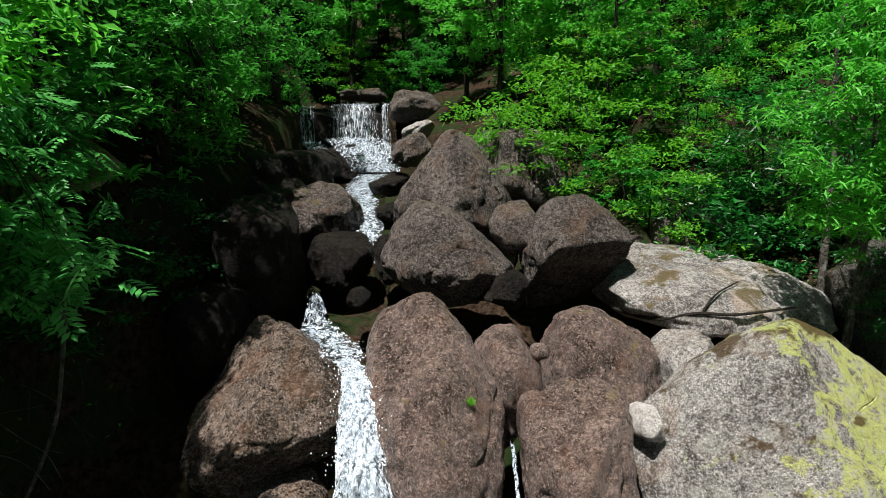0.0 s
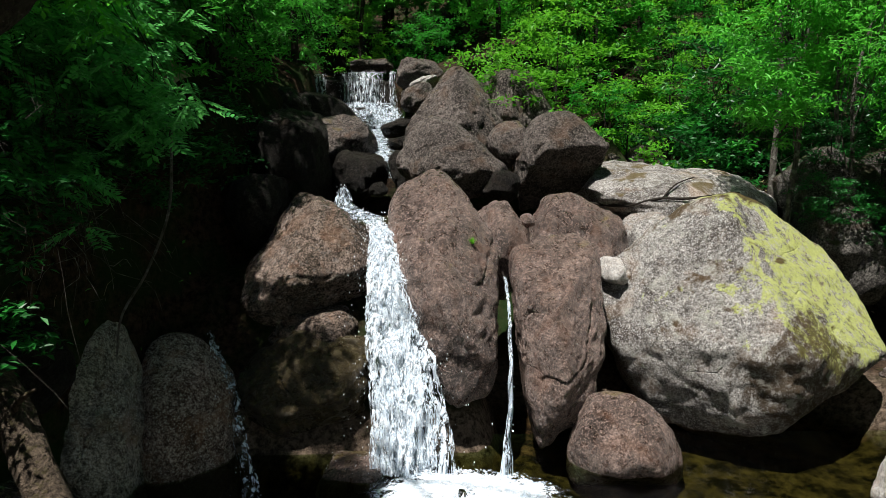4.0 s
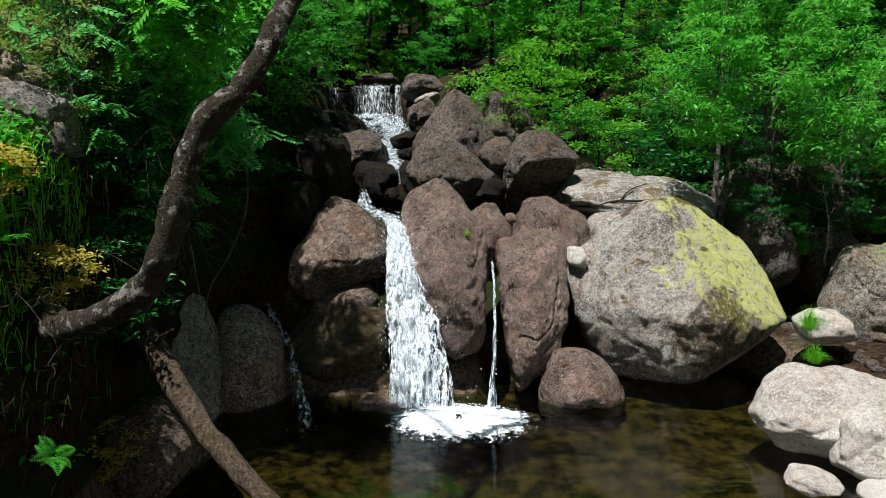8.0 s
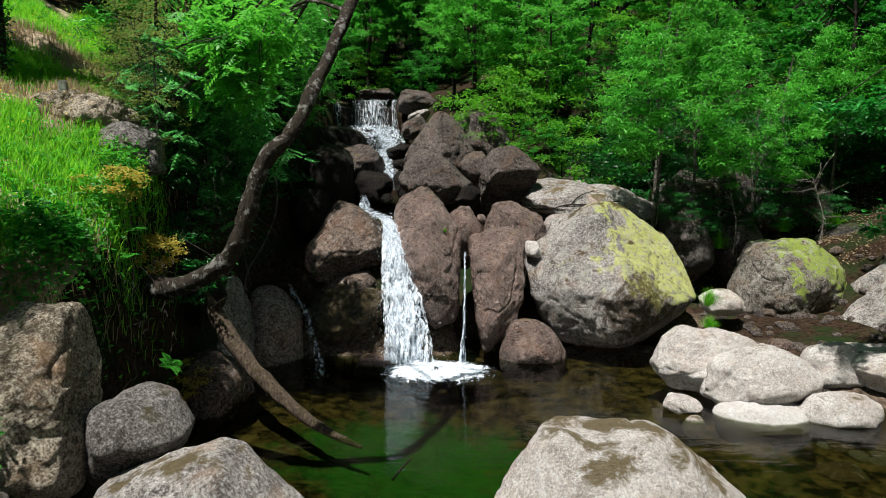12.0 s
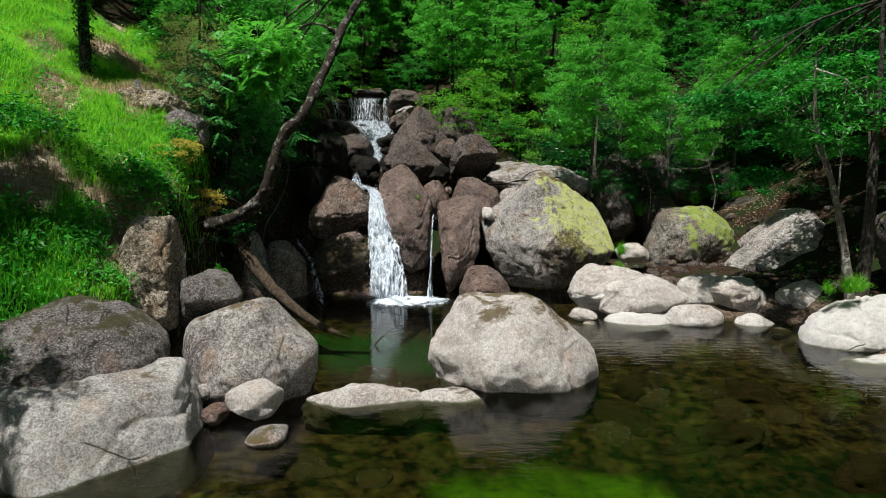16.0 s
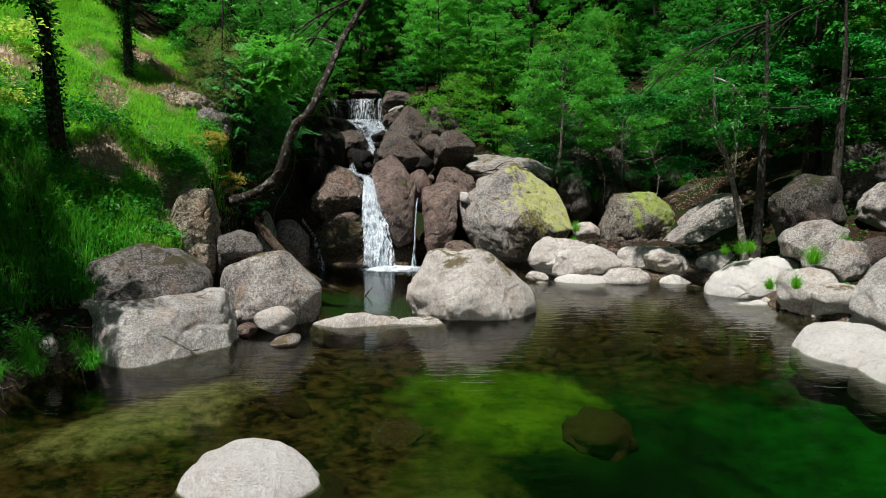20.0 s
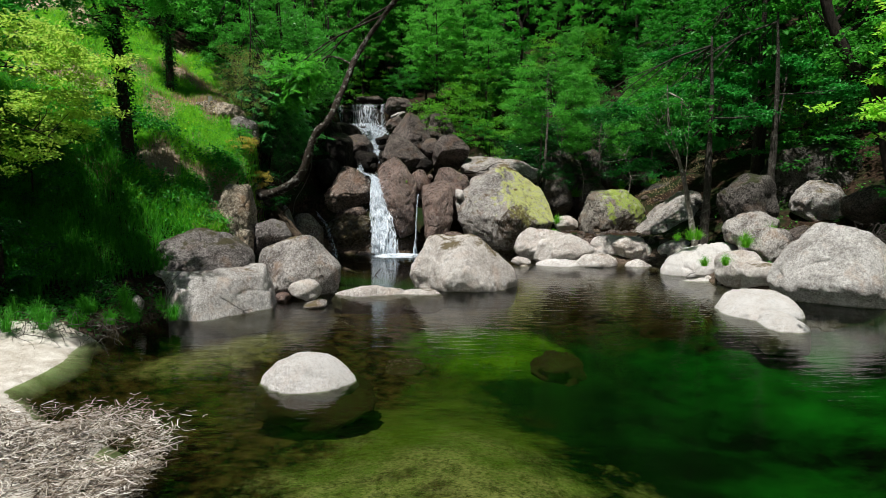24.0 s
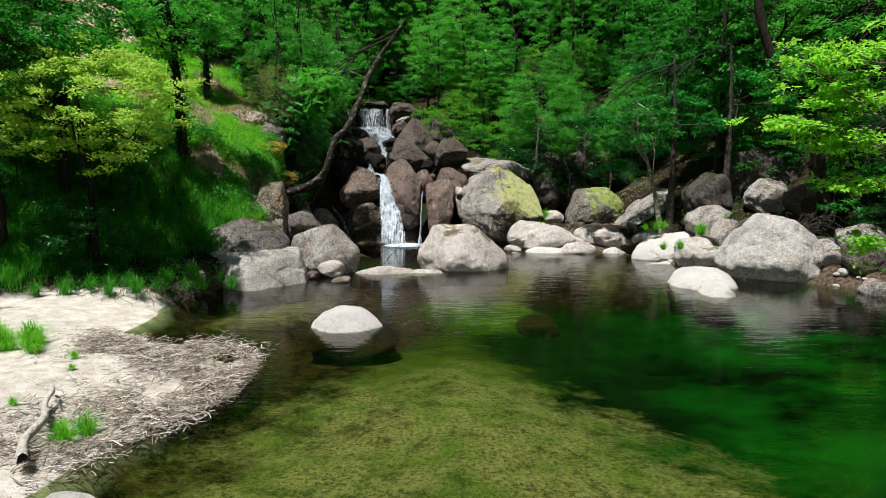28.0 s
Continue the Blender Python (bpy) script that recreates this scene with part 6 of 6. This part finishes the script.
# ---- plants ----
def frond(length, pinnae=16):
    """One fern frond bending outwards along x, with paired leaflets."""
    s = np.linspace(0, 1, pinnae)
    mid = np.stack([s * length * 0.85, 0 * s, length * (0.75 * s - 0.62 * s ** 2)], 1)
    pieces = [tube(mid, np.linspace(0.006, 0.002, pinnae), 3)]
    for i in range(2, pinnae):
        w = 0.26 * length * math.sin(math.pi * (0.12 + 0.88 * s[i]) ** 0.8) + 0.02
        for sg in (-1, 1):
            a = mid[i]
            b = a + np.array([0.25 * w, sg * w, -0.12 * w])
            t = np.array([0.032 * length, 0, 0])
            m = (a + b) / 2
            pieces.append((np.array([a, m - t, b, m + t]), np.array([[0, 1, 2, 3]])))
    return merge(pieces)


def make_fern(seed, length=0.5, fronds=8):
    rng = np.random.RandomState(seed)
    root = tagged(new("fern"), "green fern with arching fronds", "fern")
    for i in range(fronds):
        v, f = frond(length * rng.uniform(0.7, 1.15))
        t = np.array(Euler((rng.normal() * 0.15, rng.normal() * 0.2, 2 * math.pi * i / fronds + rng.normal() * 0.3)).to_matrix())
        child("frond", raw_mesh("frond", v @ t.T, f, LEAF_LIGHT, False), root)
    return root


fern = make_fern(5)
fern.matrix_basis = pose(-3.75, 0.25, 1.7, 0, 35, 0) @ Matrix.Scale(0.55, 4)
tagged(fern, group="ferns on the bank")
for x, y, z, s in ((-3.95, -0.35, 1.35, 0.55), (-4.3, 0.4, 3.3, 0.7), (-4.5, -0.6, 2.4, 0.7), (-4.6, 1.2, 3.6, 1.0), (11.2, 8.6, 2.0, 1.2), (11.9, 5.6, 1.8, 1.1), (-4.2, -1.3, 1.5, 0.8), (4.1, 10.3, 3.9, 0.8), (-1.0, 24.8, 8.6, 1.3)):
    copy_thing(fern, pose(x, y, z, 0, 0, x * 77) @ Matrix.Scale(s, 4))


def make_tuft(seed, height, k, mat, label):
    rng = np.random.RandomState(seed)
    a = rng.uniform(0, 2 * np.pi, k)
    r = np.abs(rng.normal(size=k)) * 0.06
    base = np.stack([np.cos(a) * r, np.sin(a) * r, np.full(k, -0.02)], 1)
    out = np.stack([np.cos(a), np.sin(a), 0 * a], 1)
    side = np.stack([-np.sin(a), np.cos(a), 0 * a], 1) * 0.0042
    h = (height * rng.uniform(0.5, 1.2, k))[:, None]
    fall = rng.uniform(0.05, 1.0, k)[:, None]
    mid = base + np.array([0, 0, 1.0]) * h * (0.72 - 0.22 * fall) + out * h * 0.35 * fall
    tip = base + np.array([0, 0, 1.0]) * h * (1.1 - 0.85 * fall) + out * h * (0.15 + 0.65 * fall)
    side *= rng.uniform(0.5, 1.2, k)[:, None]
    v = np.stack([base - side, base + side, mid + side, mid - side, tip + side * 0.1, tip - side * 0.1], 1).reshape(-1, 3)
    i = (np.arange(k) * 6)[:, None]
    ob = new("grass_tuft", raw_mesh("grass_tuft", v, np.concatenate([i + np.array([0, 1, 2, 3]), i + np.array([3, 2, 4, 5])]), mat, False))
    return tagged(ob, label, "grass tuft")


tuft = make_tuft(3, 0.42, 300, GRASS, "tuft of bright green grass between stones")
tuft.location = (9.95, 0.2, 1.15)
tagged(tuft, group="grass tufts between the stones")
for x, y, z, s in ((10.25, 0.3, 1.15, 0.9), (9.6, 0.35, 1.1, 0.7), (6.75, 6.2, 1.2, 1.0), (6.5, 5.6, 0.75, 0.8), (8.15, 9.0, 2.25, 1.3), (8.5, 9.0, 2.2, 1.0), (9.1, -2.9, 0.75, 0.7), (9.6, -3.1, 0.8, 0.8), (11.0, -1.4, 1.1, 1.2), (12.2, -0.6, 1.3, 1.1), (0.30, 6.86, 2.98, 0.25),
                   (9.2, 9.9, 2.6, 1.2), (10.6, 10.0, 2.6, 1.2), (12.0, 9.8, 2.7, 1.2)):
    copy_thing(tuft, pose(x, y, z, 0, 0, x * 91) @ Matrix.Scale(s, 4))
for x, y, s in ((-6.5, -12.3, 1.0), (-6.2, -12.6, 1.1), (-5.9, -12.3, 1.0), (-5.6, -12.6, 1.1), (-5.5, -12.9, 1.0), (-5.9, -12.9, 1.0), (-6.3, -13.0, 1.0), (-5.3, -13.1, 0.8), (-3.0, -16.1, 0.75), (-2.9, -15.8, 0.8), (-3.15, -15.9, 0.6), (-4.45, -13.4, 0.4), (-4.08, -15.4, 0.35), (-4.2, -13.9, 0.3)):
    ob = copy_thing(tuft, pose(x, y, float(relief(x, y)), 0, 0, x * 91) @ Matrix.Scale(s, 4))
    tagged(ob, "tuft of bright green grass on the pale sand", group="grass tufts on the sand")
shade_tuft = make_tuft(4, 0.42, 220, GRASS_SHADED, "tuft of green grass, darkened for shade, at the foot of the bank")
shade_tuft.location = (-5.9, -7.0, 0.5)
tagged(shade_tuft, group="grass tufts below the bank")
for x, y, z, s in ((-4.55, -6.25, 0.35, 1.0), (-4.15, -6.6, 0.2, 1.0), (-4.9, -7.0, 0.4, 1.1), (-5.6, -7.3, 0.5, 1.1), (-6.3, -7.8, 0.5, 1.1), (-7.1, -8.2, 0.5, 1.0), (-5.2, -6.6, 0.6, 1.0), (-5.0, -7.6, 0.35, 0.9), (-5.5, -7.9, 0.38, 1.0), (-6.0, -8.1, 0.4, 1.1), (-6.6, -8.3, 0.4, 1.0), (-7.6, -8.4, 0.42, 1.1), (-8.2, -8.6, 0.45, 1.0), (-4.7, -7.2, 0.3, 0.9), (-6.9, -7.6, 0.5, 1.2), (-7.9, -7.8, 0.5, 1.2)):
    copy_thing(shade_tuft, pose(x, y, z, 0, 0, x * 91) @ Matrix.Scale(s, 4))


def sticks(spots, z, lo, hi, thick, seed, tilt=0.16):
    """Many thin dry sticks lying about at the given spots."""
    rng = np.random.RandomState(seed)
    k = len(spots)
    a = rng.uniform(0, np.pi, k)
    d = np.stack([np.cos(a), np.sin(a), rng.normal(size=k) * tilt], 1) * rng.uniform(lo, hi, k)[:, None] / 2
    c = np.stack([spots[:, 0], spots[:, 1], z], 1)
    s = np.stack([-np.sin(a), np.cos(a), 0 * a], 1) * (thick * rng.uniform(0.5, 1.4, k))[:, None]
    u = np.array([0, 0, 1.0]) * thick
    kink = rng.normal(size=(k, 3)) * 0.26 * np.linalg.norm(d, axis=1)[:, None]
    v = np.stack([c - d + s, c - d - s, c - d + u, c + kink + s, c + kink - s, c + kink + u, c + d + s * 0.5, c + d - s * 0.5, c + d + u * 0.5], 1).reshape(-1, 3)
    q = np.array([(0, 1, 4, 3), (1, 2, 5, 4), (2, 0, 3, 5), (3, 4, 7, 6), (4, 5, 8, 7), (5, 3, 6, 8)])
    return v, (q[None] + (np.arange(k) * 9)[:, None, None]).reshape(-1, 4)


def drift_spots(k, seed):
    rng = np.random.RandomState(seed)
    t = rng.uniform(0, 1, k)
    path = bend([(-4.1, -12.7), (-3.2, -12.4), (-2.4, -12.6), (-1.9, -13.4), (-1.9, -14.4), (-2.4, -15.3), (-2.9, -16.3)], 60)
    c = path[(t * 59).astype(int)]
    c = np.stack([c[:, 0] - np.abs(rng.normal(size=k)) * 0.75 + 0.35, c[:, 1] + rng.normal(size=k) * 0.45], 1)
    return c[np.sin(3.1 * c[:, 0] + 1.3 * c[:, 1]) * np.sin(2.3 * c[:, 1] - 1.1 * c[:, 0]) + rng.normal(size=k) * 0.30 > -0.34]


def drift_height(sp, seed, lift):
    """Heights of twigs in a heap of uneven ridges and hollows."""
    ridge = 0.5 + 0.5 * np.sin(3.1 * sp[:, 0] + 1.3 * sp[:, 1]) * np.sin(2.3 * sp[:, 1] - 1.1 * sp[:, 0])
    lump = 0.5 + 0.5 * np.sin(9.0 * sp[:, 0] - 4.0 * sp[:, 1]) * np.sin(7.0 * sp[:, 1] + 3.0 * sp[:, 0])
    return np.maximum(relief(sp[:, 0], sp[:, 1]), 0.0) + lift + np.random.RandomState(seed).uniform(0.0, 1.0, len(sp)) ** 1.3 * (0.02 + 0.13 * ridge + 0.10 * lump)


heap = []
for k, seed, lo, hi, thick, tilt, lift in ((16000, 2, 0.05, 0.20, 0.0055, 0.16, 0.0), (3000, 5, 0.10, 0.28, 0.006, 0.18, 0.01), (120, 8, 0.25, 0.55, 0.008, 0.12, 0.03)):
    sp = drift_spots(k, seed)
    heap.append(sticks(sp, drift_height(sp, seed + 1, lift), lo, hi, thick, seed + 2, tilt))
ob = new("driftwood", raw_mesh("driftwood", *merge(heap), TWIG))
tagged(ob, "heap of washed-up dry twigs and reeds on the shore", "driftwood", kind="stuff")

# ---- small things on rocks and banks ----
branch = tagged(new("fallen_branch"), "dark fallen branch lying across a flat granite slab", "branch")
child("stem", raw_mesh("stem", *tube(bend([(2.85, 9.98, 3.37), (3.3, 9.3, 3.36), (3.85, 9.07, 3.5), (4.31, 8.96, 3.5), (4.79, 8.94, 3.55), (5.3, 9.0, 3.6)], 24), np.linspace(0.032, 0.018, 24), 7, 3, 0.08), BARK), branch)
child("side_branch", raw_mesh("side_branch", *tube(bend([(3.95, 9.1, 3.53), (4.1, 9.22, 3.66), (4.31, 9.36, 3.78), (4.7, 9.6, 3.88)], 12), np.linspace(0.022, 0.01, 12), 6, 4, 0.08), BARK), branch)


def dead_shrub(at, label, seed, height=1.0, k=9):
    rng = np.random.RandomState(seed)
    root = tagged(new("dead_branch"), label, "branch")
    root.location = at
    main = bend([(0, 0, -0.1), (0.05, 0, height * 0.35), (-0.12, 0, height * 0.7), (-0.25, 0.05, height)], 12)
    child("stem", raw_mesh("stem", *tube(main, np.linspace(0.022, 0.008, 12), 6, seed, 0.06), BARK_PALE), root)
    for i in range(k):
        a = main[rng.randint(3, 12)]
        d = rng.normal(size=3) * np.array([0.4, 0.25, 0.25]) + np.array([0, 0, 0.12])
        q = bend([a, a + d * 0.5 + rng.normal(size=3) * 0.05, a + d], 7)
        child("twig", raw_mesh("twig", *tube(q, np.linspace(0.009, 0.003, 7), 4, i), BARK_PALE), root)
    return root


dead_shrub((6.55, 9.6, 2.9), "bare pale dead branch standing behind the boulders", 1, 1.3, 12)
dead_shrub((8.3, 8.4, 2.2), "bare pale dead branch among willow stems", 2, 2.2, 16)
dead_shrub((10.2, 7.6, 2.6), "bare pale dead branch under the trees", 3, 1.6, 14)
dead_shrub((8.55, 7.9, 4.0), "bare dead branch hanging in a willow", 5, 1.5, 16)

vine = new("vine_stem", raw_mesh("vine_stem", *tube(bend([(-3.55, 5.6, 4.6), (-3.45, 5.3, 4.0), (-3.5, 5.2, 3.5), (-3.8, 5.2, 2.85), (-4.15, 5.2, 2.3), (-4.3, 5.3, 1.7)], 24), np.linspace(0.022, 0.014, 24), 6, 8, 0.06), BARK_STEM))
tagged(vine, "thin bare climbing stem hanging down the dark bank", "stem")

# marker post on the bank
post = tagged(new("marker_post"), "short square grey stone marker post on the grassy bank", "post")
bm = bmesh.new()
bmesh.ops.create_cube(bm, size=1)
bmesh.ops.scale(bm, vec=(0.14, 0.12, 0.62), verts=bm.verts)
bmesh.ops.bevel(bm, geom=bm.edges[:], offset=0.012, segments=2, affect="EDGES")
me = bpy.data.meshes.new("shaft")
bm.to_mesh(me)
bm.free()
me.materials.append(STONE_POST)
child("shaft", me, post)
post.matrix_basis = pose(-6.55, 2.9, float(relief(-6.55, 2.9)) + 0.22, 3, -4, 20)

# stick standing in the pool, drifting twigs, dead stick on the sand
stick = new("stick", raw_mesh("stick", *tube(bend([(-0.55, 0.35, -0.15), (-0.4, 0.3, 0.06), (-0.25, 0.3, 0.22)], 8), np.linspace(0.022, 0.012, 8), 6, 2, 0.08), BARK))
tagged(stick, "dark stick poking out of the water", "stick")
stick = new("stick", raw_mesh("stick", *tube(bend([(-2.95, -16.9, 0.27), (-3.2, -16.5, 0.30), (-3.28, -16.0, 0.36), (-3.6, -15.5, 0.35), (-3.7, -15.15, 0.42), (-3.9, -14.9, 0.40)], 18), np.linspace(0.065, 0.02, 18), 8, 2, 0.14), BLEACHED))
tagged(stick, "bleached dead branch lying on the sand", "stick")
rock("stone", (-2.05, -17.6, 0.05), (0.3, 0.25, 0.2), (0, 5, 20), WHITE, 301, "small white granite stone on the shore")
rock("stone", (-5.15, -6.15, 0.45), (0.14, 0.12, 0.2), (0, 8, 0), PALE, 302, "small pale upright stone beside a granite slab")


def cobbles(label, spots, lo, hi, mat, seed):
    """Many small stones as one heap."""
    rng = np.random.RandomState(seed)
    pieces = []
    for x, y in spots:
        r = rng.uniform(lo, hi)
        v, f = rock_shape((r, r * rng.uniform(0.7, 1.2), r * rng.uniform(0.5, 0.8)), (0, 0, rng.uniform(0, 360)), rng.randint(1000), 2.5, level=3 if r > 0.2 else 2, rough=1.8)
        pieces.append((v + np.array([x, y, float(relief(x, y)) - r * (0.25 if relief(x, y) < -0.1 else -0.05)]), f))
    ob = new("cobbles", raw_mesh("cobbles", *merge(pieces), mat))
    return tagged(ob, label, "stones", kind="stuff")


rng = np.random.RandomState(77)
sp = [(along(y, (-8, 14.0), (-6, 12.7), (-4.5, 11.2), (-3, 9.9), (-1, 9.0), (1, 8.2), (3, 7.0), (5, 6.2)) + rng.normal() * 0.35 + 0.2, y) for y in rng.uniform(-8, 5.5, 260)]
cobbles("small pale stones along the pool's edge", sp, 0.05, 0.17, PALE, 5)
sp = [(rng.uniform(7.0, 13.5), rng.uniform(2.5, 8.5)) for _ in range(160)]
cobbles("small brown stones under the trees on the bank", sp, 0.06, 0.2, DBROWN, 6)
sp = [(rng.uniform(1.5, 9.0), rng.uniform(-3.5, 3.5)) for _ in range(22)] + [(rng.uniform(-3, 1), rng.uniform(-4.5, 1)) for _ in range(8)]
cobbles("brown stones on the bed of the pool", sp, 0.12, 0.5, WETBROWN, 7)


def weeds(label, spots, mat, leaf, seed, per=14, rise=0.25):
    rng = np.random.RandomState(seed)
    c = np.repeat(np.asarray(spots), per, axis=0)
    k = len(c)
    xy = c + rng.normal(size=(k, 2)) * 0.12
    at = np.stack([xy[:, 0], xy[:, 1], relief(xy[:, 0], xy[:, 1]) + rng.uniform(0.02, rise, k)], 1)
    ob = new("weeds", raw_mesh("weeds", *leaf_quads(at, leaf, rng, 0.55, 0.7), mat, False))
    return tagged(ob, label, "weeds", kind="stuff")


weeds("low leafy weeds in the grass of the bank", field(-13, -4.2, -7, 8, 1500, 21, lambda x, y: onbank(x, y) & ~bare(x, y)), LEAF_LIGHT, 0.10, 22)
weeds("dark leafy weeds in the shade of the bank", field(-13, -4.4, -9, -1, 1300, 23, lambda x, y: onbank(x, y) & ~bare(x, y)), LEAF, 0.10, 24, 16, 0.35)
weeds("low green plants along the foot of the bank", field(-8, -4.2, -7.9, -5.6, 220, 25, lambda x, y: relief(x, y) > 0.15), LEAF, 0.10, 26, 16, 0.25)
weeds("low green plants between the stones of the bank", field(9, 16, -7, 4, 300, 27, lambda x, y: relief(x, y) > 0.45), LEAF_LIGHT, 0.09, 28, 14, 0.2)
weeds("dead leaves on the wooded slope", field(6, 16, 8, 13, 900, 29, lambda x, y: relief(x, y) > 0.8), STRAW, 0.07, 30, 8, 0.03)

for x, y, r, sd in ((13.3, -4.9, 0.5, 1), (14.0, -5.6, 0.6, 2), (13.0, -3.0, 0.55, 3), (13.9, -2.0, 0.6, 4), (14.8, -4.2, 0.7, 5), (13.2, -0.6, 0.5, 6), (14.5, 0.6, 0.8, 7), (12.6, -6.3, 0.35, 8), (13.6, -6.9, 0.45, 9), (15.0, -1.0, 0.7, 10)):
    rock("boulder", (x, y, float(relief(x, y)) + r * 0.3), (r * 1.2, r, r * 0.8), (0, sd * 7 - 30, sd * 40), GREY if sd % 2 else DBROWN, 310 + sd, "mossy granite boulder on the wooded bank", n=2.7)
brambles("heap of broken branches at the foot of a tree", ((12.9, -4.2, 1.3), (14.2, -3.2, 1.9)), 70, 9, 0.9, 0.014)

weeds("tall leafy green plants on the lower bank", field(-9, -4.6, -3.4, 0.4, 420, 31, lambda x, y: onbank(x, y) & ~bare(x, y) & (np.sin(2.3 * x) * np.sin(2.9 * y + 1) > -0.1)), LEAF, 0.13, 32, 26, 0.45)
weeds("bright leafy plants growing along the bank's edge", field(-5.4, -4.2, -1.6, 3.0, 90, 33, onbank), LEAF_LIGHT, 0.11, 34, 30, 0.4)
plant = make_tree("bush", "small bright green leafy plant on the bank's rock face", 0.5, (0.42, 0.36, 0.3), (0, 0, 0.25), LEAF_LIGHT, BARK, 95, 26, 40, 0.08, 0.5, 0.014, limbs=5, spread=0.2, category="bush")
plant.matrix_basis = pose(-4.55, -2.75, 1.75, 12, 8, 0)
weeds("small yellow flowers in the grass of the bank", field(-12, -6.2, 0.5, 8.5, 260, 35, lambda x, y: onbank(x, y) & (np.sin(0.9 * x + 2) * np.sin(1.1 * y) > -0.2)), PETAL, 0.05, 36, 5, 0.42)
